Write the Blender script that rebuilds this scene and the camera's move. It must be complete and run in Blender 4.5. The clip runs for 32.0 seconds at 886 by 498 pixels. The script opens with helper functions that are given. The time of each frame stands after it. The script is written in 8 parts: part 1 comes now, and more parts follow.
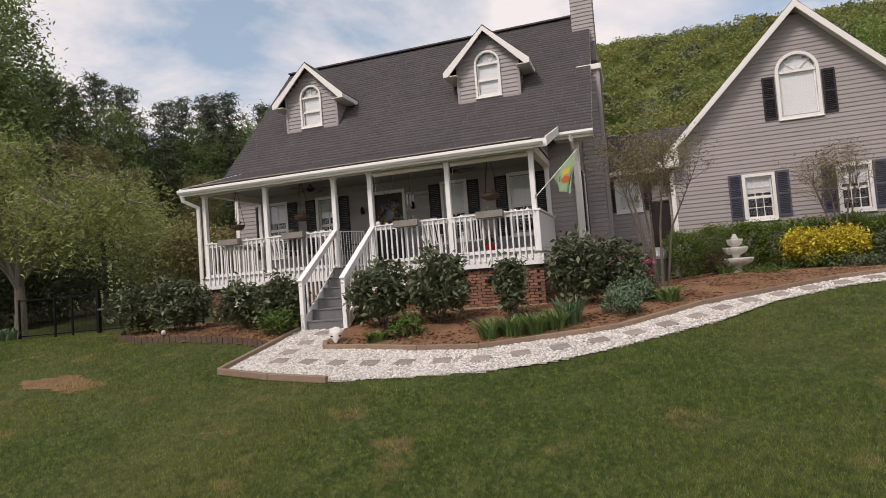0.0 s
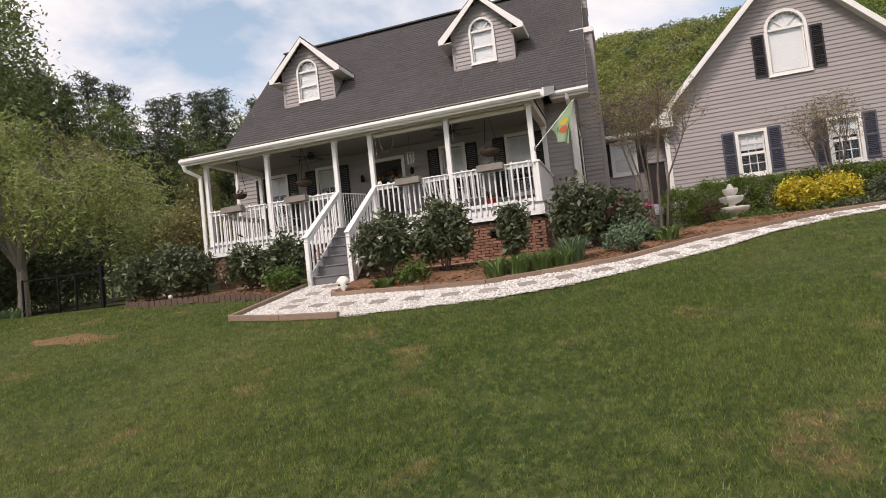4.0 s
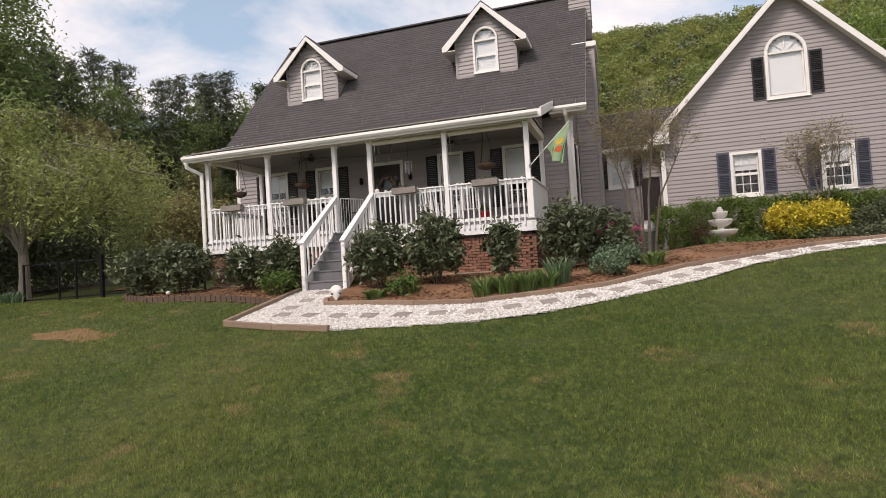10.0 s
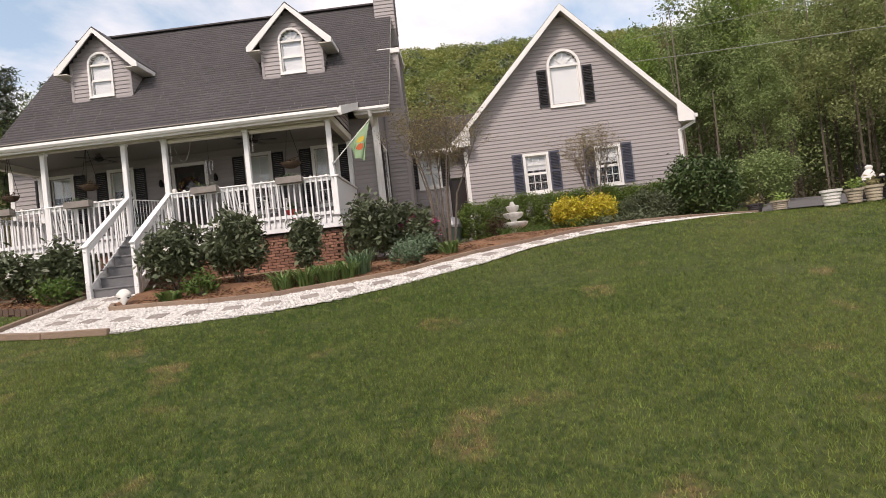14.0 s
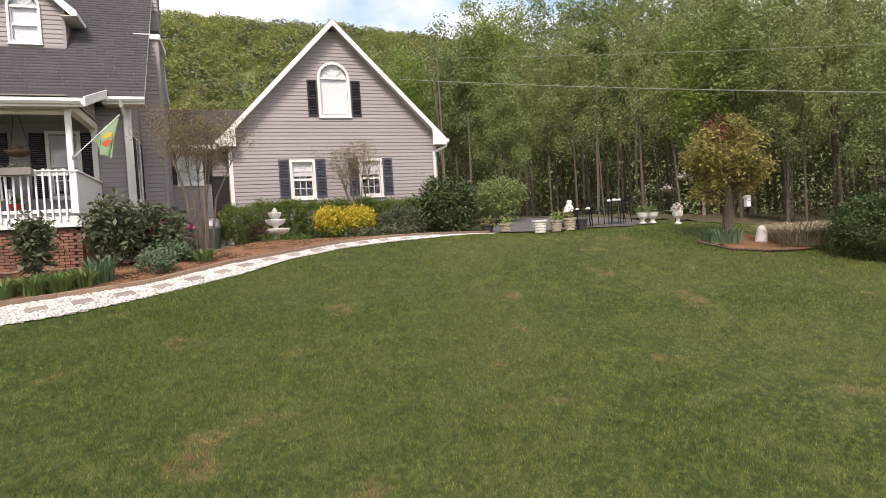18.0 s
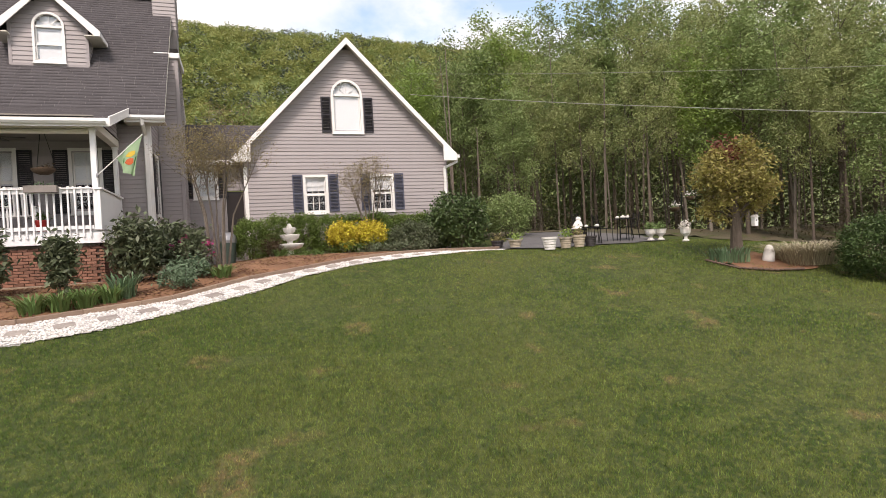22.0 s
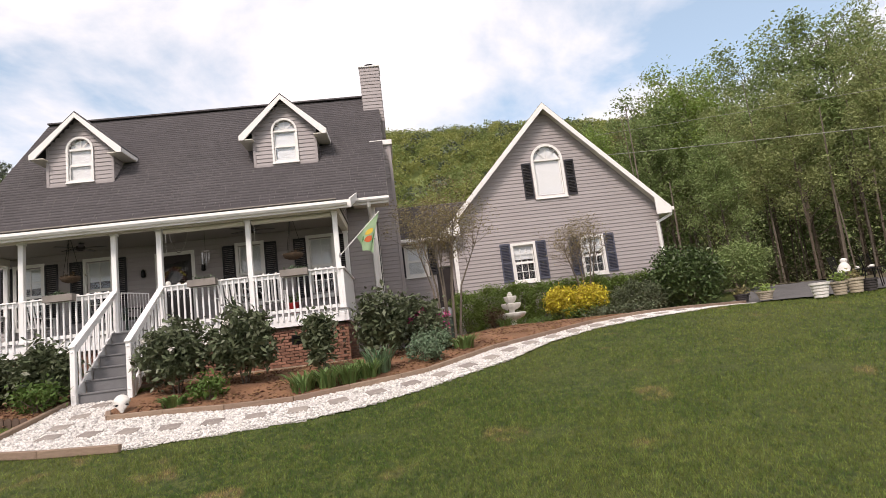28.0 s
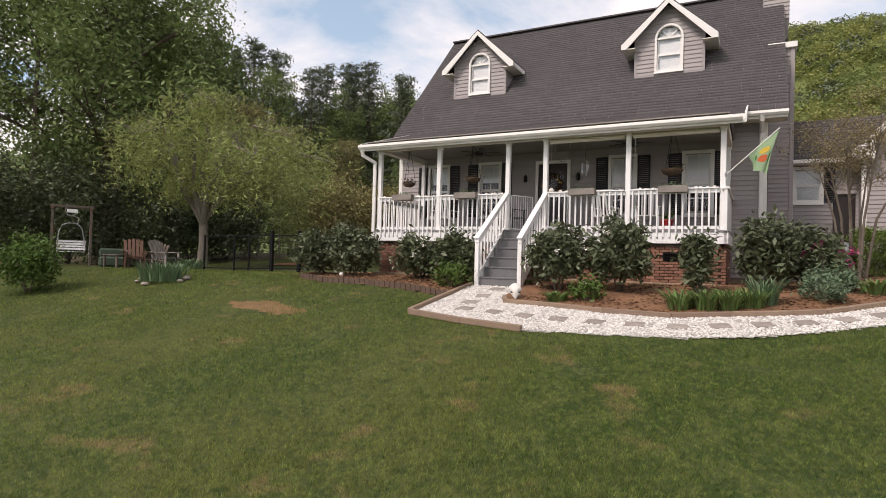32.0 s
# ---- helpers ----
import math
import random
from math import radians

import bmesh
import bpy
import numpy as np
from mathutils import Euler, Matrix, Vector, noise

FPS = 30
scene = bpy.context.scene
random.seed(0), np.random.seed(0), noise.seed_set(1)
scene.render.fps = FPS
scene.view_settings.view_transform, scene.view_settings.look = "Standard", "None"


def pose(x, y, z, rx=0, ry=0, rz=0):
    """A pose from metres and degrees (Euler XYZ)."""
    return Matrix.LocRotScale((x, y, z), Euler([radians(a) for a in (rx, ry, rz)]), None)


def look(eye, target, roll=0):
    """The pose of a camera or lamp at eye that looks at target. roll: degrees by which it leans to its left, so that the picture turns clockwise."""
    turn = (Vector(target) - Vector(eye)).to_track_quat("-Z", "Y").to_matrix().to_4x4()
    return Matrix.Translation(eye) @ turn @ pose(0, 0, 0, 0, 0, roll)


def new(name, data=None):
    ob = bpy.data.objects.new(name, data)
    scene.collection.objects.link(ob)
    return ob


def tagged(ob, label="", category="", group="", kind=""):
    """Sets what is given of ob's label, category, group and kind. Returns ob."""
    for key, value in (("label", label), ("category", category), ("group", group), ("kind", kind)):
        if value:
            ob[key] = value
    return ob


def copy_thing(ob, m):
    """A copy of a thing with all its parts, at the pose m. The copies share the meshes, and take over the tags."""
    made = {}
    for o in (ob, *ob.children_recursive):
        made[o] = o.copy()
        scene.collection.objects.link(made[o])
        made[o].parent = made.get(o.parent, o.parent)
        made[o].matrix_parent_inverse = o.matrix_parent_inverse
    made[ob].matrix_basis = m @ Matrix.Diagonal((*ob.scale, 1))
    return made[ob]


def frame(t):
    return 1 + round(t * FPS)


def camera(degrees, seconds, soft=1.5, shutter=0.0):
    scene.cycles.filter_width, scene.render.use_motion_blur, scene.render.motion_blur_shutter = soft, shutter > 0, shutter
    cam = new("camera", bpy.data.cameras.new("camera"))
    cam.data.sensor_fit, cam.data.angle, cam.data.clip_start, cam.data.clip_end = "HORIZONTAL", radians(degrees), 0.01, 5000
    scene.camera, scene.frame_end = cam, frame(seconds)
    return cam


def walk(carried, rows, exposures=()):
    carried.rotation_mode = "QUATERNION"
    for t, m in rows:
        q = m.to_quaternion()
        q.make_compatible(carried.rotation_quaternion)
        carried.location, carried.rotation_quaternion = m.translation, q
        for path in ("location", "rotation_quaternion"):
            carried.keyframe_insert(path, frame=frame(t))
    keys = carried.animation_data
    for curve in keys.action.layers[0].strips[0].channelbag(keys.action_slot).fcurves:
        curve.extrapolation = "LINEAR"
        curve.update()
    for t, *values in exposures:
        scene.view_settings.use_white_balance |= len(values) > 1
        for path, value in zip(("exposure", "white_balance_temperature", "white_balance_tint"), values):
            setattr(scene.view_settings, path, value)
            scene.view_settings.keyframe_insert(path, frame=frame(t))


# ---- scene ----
cam = camera(74.0, 32.0, soft=0.9)
PATH = [
    (0, look((2.071, -13.289, 0.790), (-1.023, -3.792, 1.265), -4.36)),
    (0.5, look((1.907, -13.376, 0.468), (-1.253, -3.896, 0.838), -4.68)),
    (1, look((1.844, -13.394, 0.295), (-1.414, -3.950, 0.745), -4.34)),
    (1.5, look((1.792, -13.442, 0.087), (-1.451, -4.001, 0.689), -5.22)),
    (2, look((1.892, -13.454, 0.096), (-1.129, -3.927, 0.431), -4.04)),
    (2.5, look((1.819, -13.539, -0.029), (-1.200, -4.011, 0.293), -4.45)),
    (4.5, look((1.858, -13.523, -0.334), (-1.138, -3.997, 0.202), -6.28)),
    (5, look((1.975, -13.536, -0.339), (-0.938, -3.976, 0.004), -5.21)),
    (5.5, look((2.138, -13.503, -0.151), (-0.588, -3.890, 0.264), -4.52)),
    (6, look((2.182, -13.520, 0.020), (-0.787, -3.976, 0.320), -3.04)),
    (6.5, look((2.201, -13.570, 0.134), (-1.019, -4.118, 0.678), -2.30)),
    (7, look((2.257, -13.597, 0.208), (-1.069, -4.176, 0.631), -2.00)),
    (7.5, look((2.349, -13.565, 0.406), (-0.792, -4.078, 0.778), -1.69)),
    (8, look((2.227, -13.582, 0.507), (-0.776, -4.051, 0.899), -4.39)),
    (8.5, look((2.145, -13.542, 0.599), (-0.744, -3.997, 1.341), -6.34)),
    (9, look((2.137, -13.515, 0.464), (-0.897, -4.003, 1.041), -5.92)),
    (9.5, look((2.108, -13.734, 0.371), (-0.885, -4.199, 0.719), -4.44)),
    (10, look((2.156, -13.792, 0.255), (-0.868, -4.264, 0.517), -3.50)),
    (10.5, look((2.183, -13.803, 0.054), (-0.762, -4.253, 0.400), -3.63)),
    (11, look((2.194, -13.795, 0.083), (-0.948, -4.307, 0.401), -4.09)),
    (11.5, look((2.225, -13.736, -0.129), (-0.621, -4.154, 0.175), -3.78)),
    (12, look((2.067, -13.802, -0.142), (-1.136, -4.332, 0.111), -4.81)),
    (12.5, look((2.083, -13.763, -0.230), (-1.071, -4.284, 0.201), -4.96)),
    (13, look((2.155, -13.693, -0.299), (-0.717, -4.132, 0.288), -4.27)),
    (13.5, look((2.961, -13.874, -0.252), (1.757, -3.946, -0.310), -5.19)),
    (14, look((2.963, -13.968, -0.204), (2.584, -3.978, 0.024), -6.29)),
    (14.5, look((3.039, -13.839, -0.151), (2.923, -3.852, 0.348), -5.97)),
    (15, look((2.830, -13.842, 0.022), (4.311, -3.954, 0.261), -6.02)),
    (15.5, look((3.109, -13.892, 0.079), (4.270, -3.961, -0.071), -5.78)),
    (17.5, look((3.152, -14.789, 0.243), (6.371, -5.325, -0.018), -5.01)),
    (18, look((3.274, -14.960, 0.304), (6.596, -5.532, 0.020), -3.52)),
    (18.5, look((3.244, -15.068, 0.408), (6.690, -5.683, 0.616), -2.56)),
    (19, look((3.380, -15.287, 0.418), (6.717, -5.860, 0.458), -2.31)),
    (19.5, look((3.208, -15.199, 0.509), (6.714, -5.837, 0.752), -3.12)),
    (20, look((3.348, -14.821, 0.483), (6.099, -5.207, 0.473), -3.89)),
    (20.5, look((3.087, -15.177, 0.581), (6.618, -5.839, 1.169), -3.24)),
    (21, look((2.808, -15.417, 0.635), (7.040, -6.358, 0.788), -3.44)),
    (21.5, look((3.016, -15.441, 0.594), (6.632, -6.118, 0.497), -4.03)),
    (22, look((3.024, -15.167, 0.530), (6.275, -5.711, 0.398), -3.12)),
    (22.5, look((2.941, -15.446, 0.508), (6.709, -6.185, 0.656), -2.45)),
    (23, look((2.999, -15.447, 0.584), (6.558, -6.101, 0.631), -0.74)),
    (23.5, look((3.184, -15.165, 0.566), (5.801, -5.513, 0.581), -2.15)),
    (24, look((3.169, -15.020, 0.585), (5.477, -5.290, 0.554), -2.03)),
    (24.5, look((2.942, -15.148, 0.607), (5.782, -5.562, 0.847), -2.32)),
    (25, look((2.762, -15.137, 0.669), (5.938, -5.660, 0.984), -2.10)),
    (25.5, look((2.734, -15.046, 0.590), (5.695, -5.496, 0.768), 1.18)),
    (27.5, look((1.094, -14.092, 0.575), (4.202, -4.592, 0.896), -7.14)),
    (28, look((1.387, -13.780, 0.305), (2.163, -3.917, 1.755), -6.94)),
    (28.5, look((1.424, -13.567, 0.422), (2.071, -3.635, 1.388), 0.50)),
    (29, look((1.504, -13.779, 0.524), (1.973, -3.810, 1.153), 1.96)),
    (29.5, look((1.291, -13.690, 0.474), (1.261, -3.701, 0.941), -0.62)),
    (30, look((0.743, -13.530, 0.477), (-0.716, -3.662, 1.192), -0.59)),
    (30.5, look((0.437, -13.905, 0.668), (-2.576, -4.385, 1.214), 0.95)),
    (31, look((0.669, -14.307, 0.693), (-4.148, -5.545, 0.855), 1.46)),
    (31.5, look((0.723, -14.479, 0.640), (-4.524, -5.966, 0.751), 1.63)),
    (32, look((0.627, -14.233, 0.381), (-4.052, -5.398, 0.587), 1.58)),
]
# the clip's camera opens its exposure as it turns to the woods
EXPOSURES = [(0, -0.16, 7050, 21), (1, 0, 7050, 21), (5, 0.14, 7050, 21), (6, 0.18, 7050, 21), (8, 0.13, 7050, 21), (9, 0.02, 7050, 21), (10, 0.1, 7050, 21), (12, 0.2, 7050, 21), (13, 0.2, 7050, 21), (14, 0.23, 7050, 21), (15, 0.36, 7050, 21), (19, 0.52, 7050, 21), (20, 0.53, 7050, 21), (21, 0.44, 7050, 21), (22, 0.49, 7050, 21), (24, 0.50, 7050, 21), (25, 0.42, 7050, 21), (28, 0.3, 7050, 21), (29, 0.10, 7050, 21), (30, 0.04, 7050, 21), (32, 0.14, 7050, 21)]
walk(cam, PATH, EXPOSURES)

# ---- world and light ----
world = bpy.data.worlds.new("world")
scene.world = world
world.use_nodes = True
SUN_EL, SUN_AZ = radians(48), radians(205)


def build_world():
    nt = world.node_tree
    n, l = nt.nodes, nt.links
    n.clear()
    out = n.new("ShaderNodeOutputWorld")
    bg = n.new("ShaderNodeBackground")
    sky = n.new("ShaderNodeTexSky")
    sky.sky_type = "NISHITA"
    sky.sun_disc = False
    sky.sun_elevation, sky.sun_rotation = SUN_EL, SUN_AZ
    tc = n.new("ShaderNodeTexCoord")
    sep = n.new("ShaderNodeSeparateXYZ")
    l.new(tc.outputs["Generated"], sep.inputs[0])
    zc = n.new("ShaderNodeMath")
    zc.operation = "MAXIMUM"
    zc.inputs[1].default_value = 0.0
    l.new(sep.outputs["Z"], zc.inputs[0])
    za = n.new("ShaderNodeMath")
    za.operation = "ADD"
    za.inputs[1].default_value = 0.16
    l.new(zc.outputs[0], za.inputs[0])
    comb = n.new("ShaderNodeCombineXYZ")
    for k in "XY":
        dv = n.new("ShaderNodeMath")
        dv.operation = "DIVIDE"
        l.new(sep.outputs[k], dv.inputs[0])
        l.new(za.outputs[0], dv.inputs[1])
        l.new(dv.outputs[0], comb.inputs[k])
    no = n.new("ShaderNodeTexNoise")
    no.inputs["Scale"].default_value = 1.1
    no.inputs["Detail"].default_value = 9
    no.inputs["Roughness"].default_value = 0.55
    no.inputs["Distortion"].default_value = 0.3
    l.new(comb.outputs[0], no.inputs["Vector"])
    ramp = n.new("ShaderNodeValToRGB")
    ramp.color_ramp.elements[0].position = 0.38
    ramp.color_ramp.elements[1].position = 0.54
    l.new(no.outputs["Fac"], ramp.inputs[0])
    mix = n.new("ShaderNodeMix")
    mix.data_type = "RGBA"
    l.new(ramp.outputs[0], mix.inputs["Factor"])
    lift = n.new("ShaderNodeMix")
    lift.data_type = "RGBA"
    lift.inputs["Factor"].default_value = 0.35
    l.new(sky.outputs[0], lift.inputs["A"])
    lift.inputs["B"].default_value = (3.8, 5.4, 6.0, 1)
    l.new(lift.outputs["Result"], mix.inputs["A"])
    mix.inputs["B"].default_value = (5.9, 6.0, 6.1, 1)
    l.new(mix.outputs["Result"], bg.inputs["Color"])
    bg.inputs["Strength"].default_value = 0.16
    l.new(bg.outputs[0], out.inputs[0])


build_world()
sun = new("sun", bpy.data.lights.new("sun", "SUN"))
sun.data.energy = 2.5
sun.data.angle = radians(14)
sun.data.color = (1.0, 0.95, 0.88)
sun.rotation_euler = (radians(90) - SUN_EL, 0, radians(180) - SUN_AZ)

# ---- materials ----


def material(name, col, rough=0.7, metal=0.0, vary=0.12, scale=6.0, bump=0.15, bscale=60.0, col2=None, obj=0.0, island=0.0, coords="Object", spec=0.4, stretch=None, sub=0.0):
    """Base colour with two scales of noise, a fine bump, and a random shade for each object or island."""
    m = bpy.data.materials.new(name)
    m.use_nodes = True
    nt = m.node_tree
    n, l = nt.nodes, nt.links
    b = n["Principled BSDF"]
    b.inputs["Roughness"].default_value = rough
    b.inputs["Metallic"].default_value = metal
    b.inputs["Specular IOR Level"].default_value = spec
    tc = n.new("ShaderNodeTexCoord")
    mp = n.new("ShaderNodeMapping")
    if stretch:
        mp.inputs["Scale"].default_value = stretch
    l.new(tc.outputs[coords], mp.inputs[0])
    big = n.new("ShaderNodeTexNoise")
    big.inputs["Scale"].default_value = scale
    big.inputs["Detail"].default_value = 6
    fine = n.new("ShaderNodeTexNoise")
    fine.inputs["Scale"].default_value = bscale
    fine.inputs["Detail"].default_value = 4
    for q in (big, fine):
        l.new(mp.outputs[0], q.inputs["Vector"])
    c2 = col2 or tuple(c * 0.6 for c in col)
    ramp = n.new("ShaderNodeValToRGB")
    ramp.color_ramp.elements[0].position, ramp.color_ramp.elements[1].position = 0.3, 0.7
    ramp.color_ramp.elements[0].color = (*c2, 1)
    ramp.color_ramp.elements[1].color = (*col, 1)
    l.new(big.outputs["Fac"], ramp.inputs[0])
    base = n.new("ShaderNodeMix")
    base.data_type = "RGBA"
    base.inputs["Factor"].default_value = min(1.0, vary * 3)
    base.inputs["A"].default_value = (*col, 1)
    l.new(ramp.outputs[0], base.inputs["B"])
    hsv = n.new("ShaderNodeHueSaturation")
    l.new(base.outputs["Result"], hsv.inputs["Color"])
    mr = n.new("ShaderNodeMapRange")
    mr.inputs["To Min"].default_value, mr.inputs["To Max"].default_value = 1 - vary, 1 + vary
    l.new(fine.outputs["Fac"], mr.inputs["Value"])
    val = mr.outputs[0]
    for amount, source in ((obj, "o"), (island, "i")):
        if amount:
            if source == "o":
                s = n.new("ShaderNodeObjectInfo").outputs["Random"]
            else:
                s = n.new("ShaderNodeNewGeometry").outputs["Random Per Island"]
            r2 = n.new("ShaderNodeMapRange")
            r2.inputs["To Min"].default_value, r2.inputs["To Max"].default_value = 1 - amount, 1 + amount
            l.new(s, r2.inputs["Value"])
            mu = n.new("ShaderNodeMath")
            mu.operation = "MULTIPLY"
            l.new(val, mu.inputs[0])
            l.new(r2.outputs[0], mu.inputs[1])
            val = mu.outputs[0]
            r3 = n.new("ShaderNodeMapRange")
            r3.inputs["To Min"].default_value, r3.inputs["To Max"].default_value = 0.5 - amount * 0.05, 0.5 + amount * 0.05
            l.new(s, r3.inputs["Value"])
            l.new(r3.outputs[0], hsv.inputs["Hue"])
    l.new(val, hsv.inputs["Value"])
    l.new(hsv.outputs[0], b.inputs["Base Color"])
    if bump:
        bp = n.new("ShaderNodeBump")
        bp.inputs["Strength"].default_value = bump
        bp.inputs["Distance"].default_value = 0.02
        l.new(fine.outputs["Fac"], bp.inputs["Height"])
        l.new(bp.outputs[0], b.inputs["Normal"])
    if sub:
        tr = n.new("ShaderNodeBsdfTranslucent")
        l.new(hsv.outputs[0], tr.inputs["Color"])
        ms = n.new("ShaderNodeMixShader")
        ms.inputs[0].default_value = sub
        l.new(b.outputs[0], ms.inputs[1])
        l.new(tr.outputs[0], ms.inputs[2])
        l.new(ms.outputs[0], n["Material Output"].inputs["Surface"])
    return m


def glass_material(name, tint):
    m = bpy.data.materials.new(name)
    m.use_nodes = True
    n, l = m.node_tree.nodes, m.node_tree.links
    n.remove(n["Principled BSDF"])
    fr = n.new("ShaderNodeFresnel")
    fr.inputs["IOR"].default_value = 1.5
    tr = n.new("ShaderNodeBsdfTransparent")
    tr.inputs["Color"].default_value = (*tint, 1)
    gl = n.new("ShaderNodeBsdfGlossy")
    gl.inputs["Roughness"].default_value = 0.02
    ms = n.new("ShaderNodeMixShader")
    l.new(fr.outputs[0], ms.inputs[0])
    l.new(tr.outputs[0], ms.inputs[1])
    l.new(gl.outputs[0], ms.inputs[2])
    l.new(ms.outputs[0], n["Material Output"].inputs["Surface"])
    return m


M_SIDING = material("vinyl siding", (0.335, 0.306, 0.302), 0.55, vary=0.05, scale=1.2, bump=0.05, bscale=25, obj=0.05)
M_CORE = material("wall sheathing", (0.25, 0.23, 0.22), 0.8)
M_TRIM = material("white painted trim", (0.80, 0.79, 0.76), 0.5, vary=0.04, scale=3, bump=0.04, bscale=40)
M_RAIL = material("white vinyl rail", (0.82, 0.82, 0.81), 0.42, vary=0.03, scale=4, bump=0.03)
M_SOFFIT = material("cream soffit", (0.70, 0.67, 0.58), 0.6, vary=0.04)
M_ROOF = material("asphalt shingle", (0.090, 0.083, 0.086), 0.92, vary=0.16, scale=0.5, bump=0.5, bscale=120, col2=(0.066, 0.061, 0.064), island=0.09)
M_SHUTTER = material("black shutter", (0.022, 0.021, 0.026), 0.5, vary=0.1)
M_SHUTTER_BLUE = material("slate blue shutter", (0.085, 0.09, 0.125), 0.5, vary=0.1)
# bluish white, also stands for the sky mirrored in some panes
M_BLIND = material("white blind and sky reflection", (0.89, 0.90, 0.92), 0.6, vary=0.02)
# near-black painted where rooms and hollows would lie in shade
M_DARK = material("painted interior dark", (0.02, 0.02, 0.022), 0.9)
M_BRICK = material("red brick", (0.290, 0.145, 0.098), 0.85, vary=0.2, scale=9, bump=0.5, bscale=90, col2=(0.185, 0.090, 0.064), obj=0.3, island=0.3)
M_MORTAR = material("mortar", (0.30, 0.25, 0.20), 0.95, vary=0.15, bump=0.4)
M_CONCRETE = material("concrete footing", (0.33, 0.25, 0.18), 0.95, vary=0.15, scale=3, bump=0.4, bscale=40)
M_STEP = material("grey painted step", (0.155, 0.155, 0.16), 0.6, vary=0.12, scale=5, bump=0.1)
M_DECK = material("porch floor board", (0.24, 0.235, 0.23), 0.6, vary=0.1)
M_DOOR = material("dark door", (0.03, 0.022, 0.02), 0.35, vary=0.1)
M_GLASS = glass_material("window glass", (0.94, 0.95, 0.95))
M_METAL = material("black iron", (0.014, 0.014, 0.015), 0.45, metal=0.6, vary=0.1)
M_GALV = material("grey metal", (0.35, 0.35, 0.36), 0.4, metal=0.8)

# ---- building blocks ----


def link_mesh(name, me, mat, parent=None, label="", m=None):
    ob = new(name, me)
    if mat and not me.materials:
        me.materials.append(mat)
    if parent is not None:
        ob.parent = parent
    if m is not None:
        ob.matrix_basis = m
    if label:
        ob["label"] = label
    return ob


def part(name, bm, mat, parent=None, label="", smooth=False, m=None):
    me = bpy.data.meshes.new(name)
    bm.normal_update()
    bm.to_mesh(me)
    bm.free()
    if smooth:
        for p in me.polygons:
            p.use_smooth = True
    return link_mesh(name, me, mat, parent, label, m)


def thing(name, loc=(0, 0, 0), label="", category="", group="", kind="", rz=0.0):
    ob = new(name)
    ob.empty_display_size = 0.1
    ob.matrix_basis = pose(*loc, 0, 0, rz)
    return tagged(ob, label, category, group, kind)


def box(bm, a, b, bevel=0.0):
    """An upright box between two corners."""
    c = [(p + q) / 2 for p, q in zip(a, b)]
    s = [abs(q - p) for p, q in zip(a, b)]
    r = bmesh.ops.create_cube(bm, size=1, matrix=Matrix.LocRotScale(c, None, s))
    if bevel:
        es = list({e for v in r["verts"] for e in v.link_edges})
        bmesh.ops.bevel(bm, geom=es, offset=bevel, segments=1, affect="EDGES")
    return r["verts"]


def bar(bm, p, q, w, d, up=(0, 0, 1), bevel=0.0):
    """A bar of section w x d from p to q; w lies across, d along up."""
    p, q = Vector(p), Vector(q)
    ax = (q - p).normalized()
    side = ax.cross(Vector(up))
    side = side.normalized() if side.length > 1e-4 else Vector((1, 0, 0))
    top = side.cross(ax)
    m = Matrix((ax, side, top)).transposed().to_4x4()
    m.translation = (p + q) / 2
    r = bmesh.ops.create_cube(bm, size=1, matrix=m @ Matrix.Diagonal(((q - p).length, w, d, 1)))
    if bevel:
        es = list({e for v in r["verts"] for e in v.link_edges})
        bmesh.ops.bevel(bm, geom=es, offset=bevel, segments=1, affect="EDGES")
    return r["verts"]


def tube(bm, pts, radii, n=8, cap=True):
    """A round tube through pts."""
    rings = []
    for i, p in enumerate(pts):
        p = Vector(p)
        a = Vector(pts[max(i - 1, 0)])
        c = Vector(pts[min(i + 1, len(pts) - 1)])
        ax = (c - a).normalized()
        s = ax.cross(Vector((0.13, 0.31, 1.0) if abs(ax.z) < 0.9 else (1, 0.2, 0))).normalized()
        t = s.cross(ax)
        r = radii[i] if isinstance(radii, (list, tuple)) else radii
        rings.append([bm.verts.new(p + (s * math.cos(k * 2 * math.pi / n) + t * math.sin(k * 2 * math.pi / n)) * r) for k in range(n)])
    for u, v in zip(rings, rings[1:]):
        for k in range(n):
            bm.faces.new((u[k], u[(k + 1) % n], v[(k + 1) % n], v[k]))
    if cap:
        bm.faces.new(rings[0][::-1])
        bm.faces.new(rings[-1])


def lathe(bm, profile, n=24, at=(0, 0, 0), wave=0.0, waves=10):
    """A turned body from (radius, height) pairs; wave scallops the rim."""
    rings = []
    for r, z in profile:
        ring = []
        for k in range(n):
            a = 2 * math.pi * k / n
            f = 1 + wave * math.cos(waves * a) * (r > 0.12)
            ring.append(bm.verts.new((at[0] + r * f * math.cos(a), at[1] + r * f * math.sin(a), at[2] + z)))
        rings.append(ring)
    for u, v in zip(rings, rings[1:]):
        for k in range(n):
            bm.faces.new((u[k], u[(k + 1) % n], v[(k + 1) % n], v[k]))
    bm.faces.new(rings[0][::-1])
    bm.faces.new(rings[-1])


def prism(bm, pts, a, b):
    """A prism: the polygon pts, shifted by the vectors a and b."""
    u = [bm.verts.new(Vector(p) + Vector(a)) for p in pts]
    v = [bm.verts.new(Vector(p) + Vector(b)) for p in pts]
    k = len(pts)
    bm.faces.new(u)
    bm.faces.new(v[::-1])
    for i in range(k):
        bm.faces.new((u[i], v[i], v[(i + 1) % k], u[(i + 1) % k]))
    bmesh.ops.recalc_face_normals(bm, faces=bm.faces)


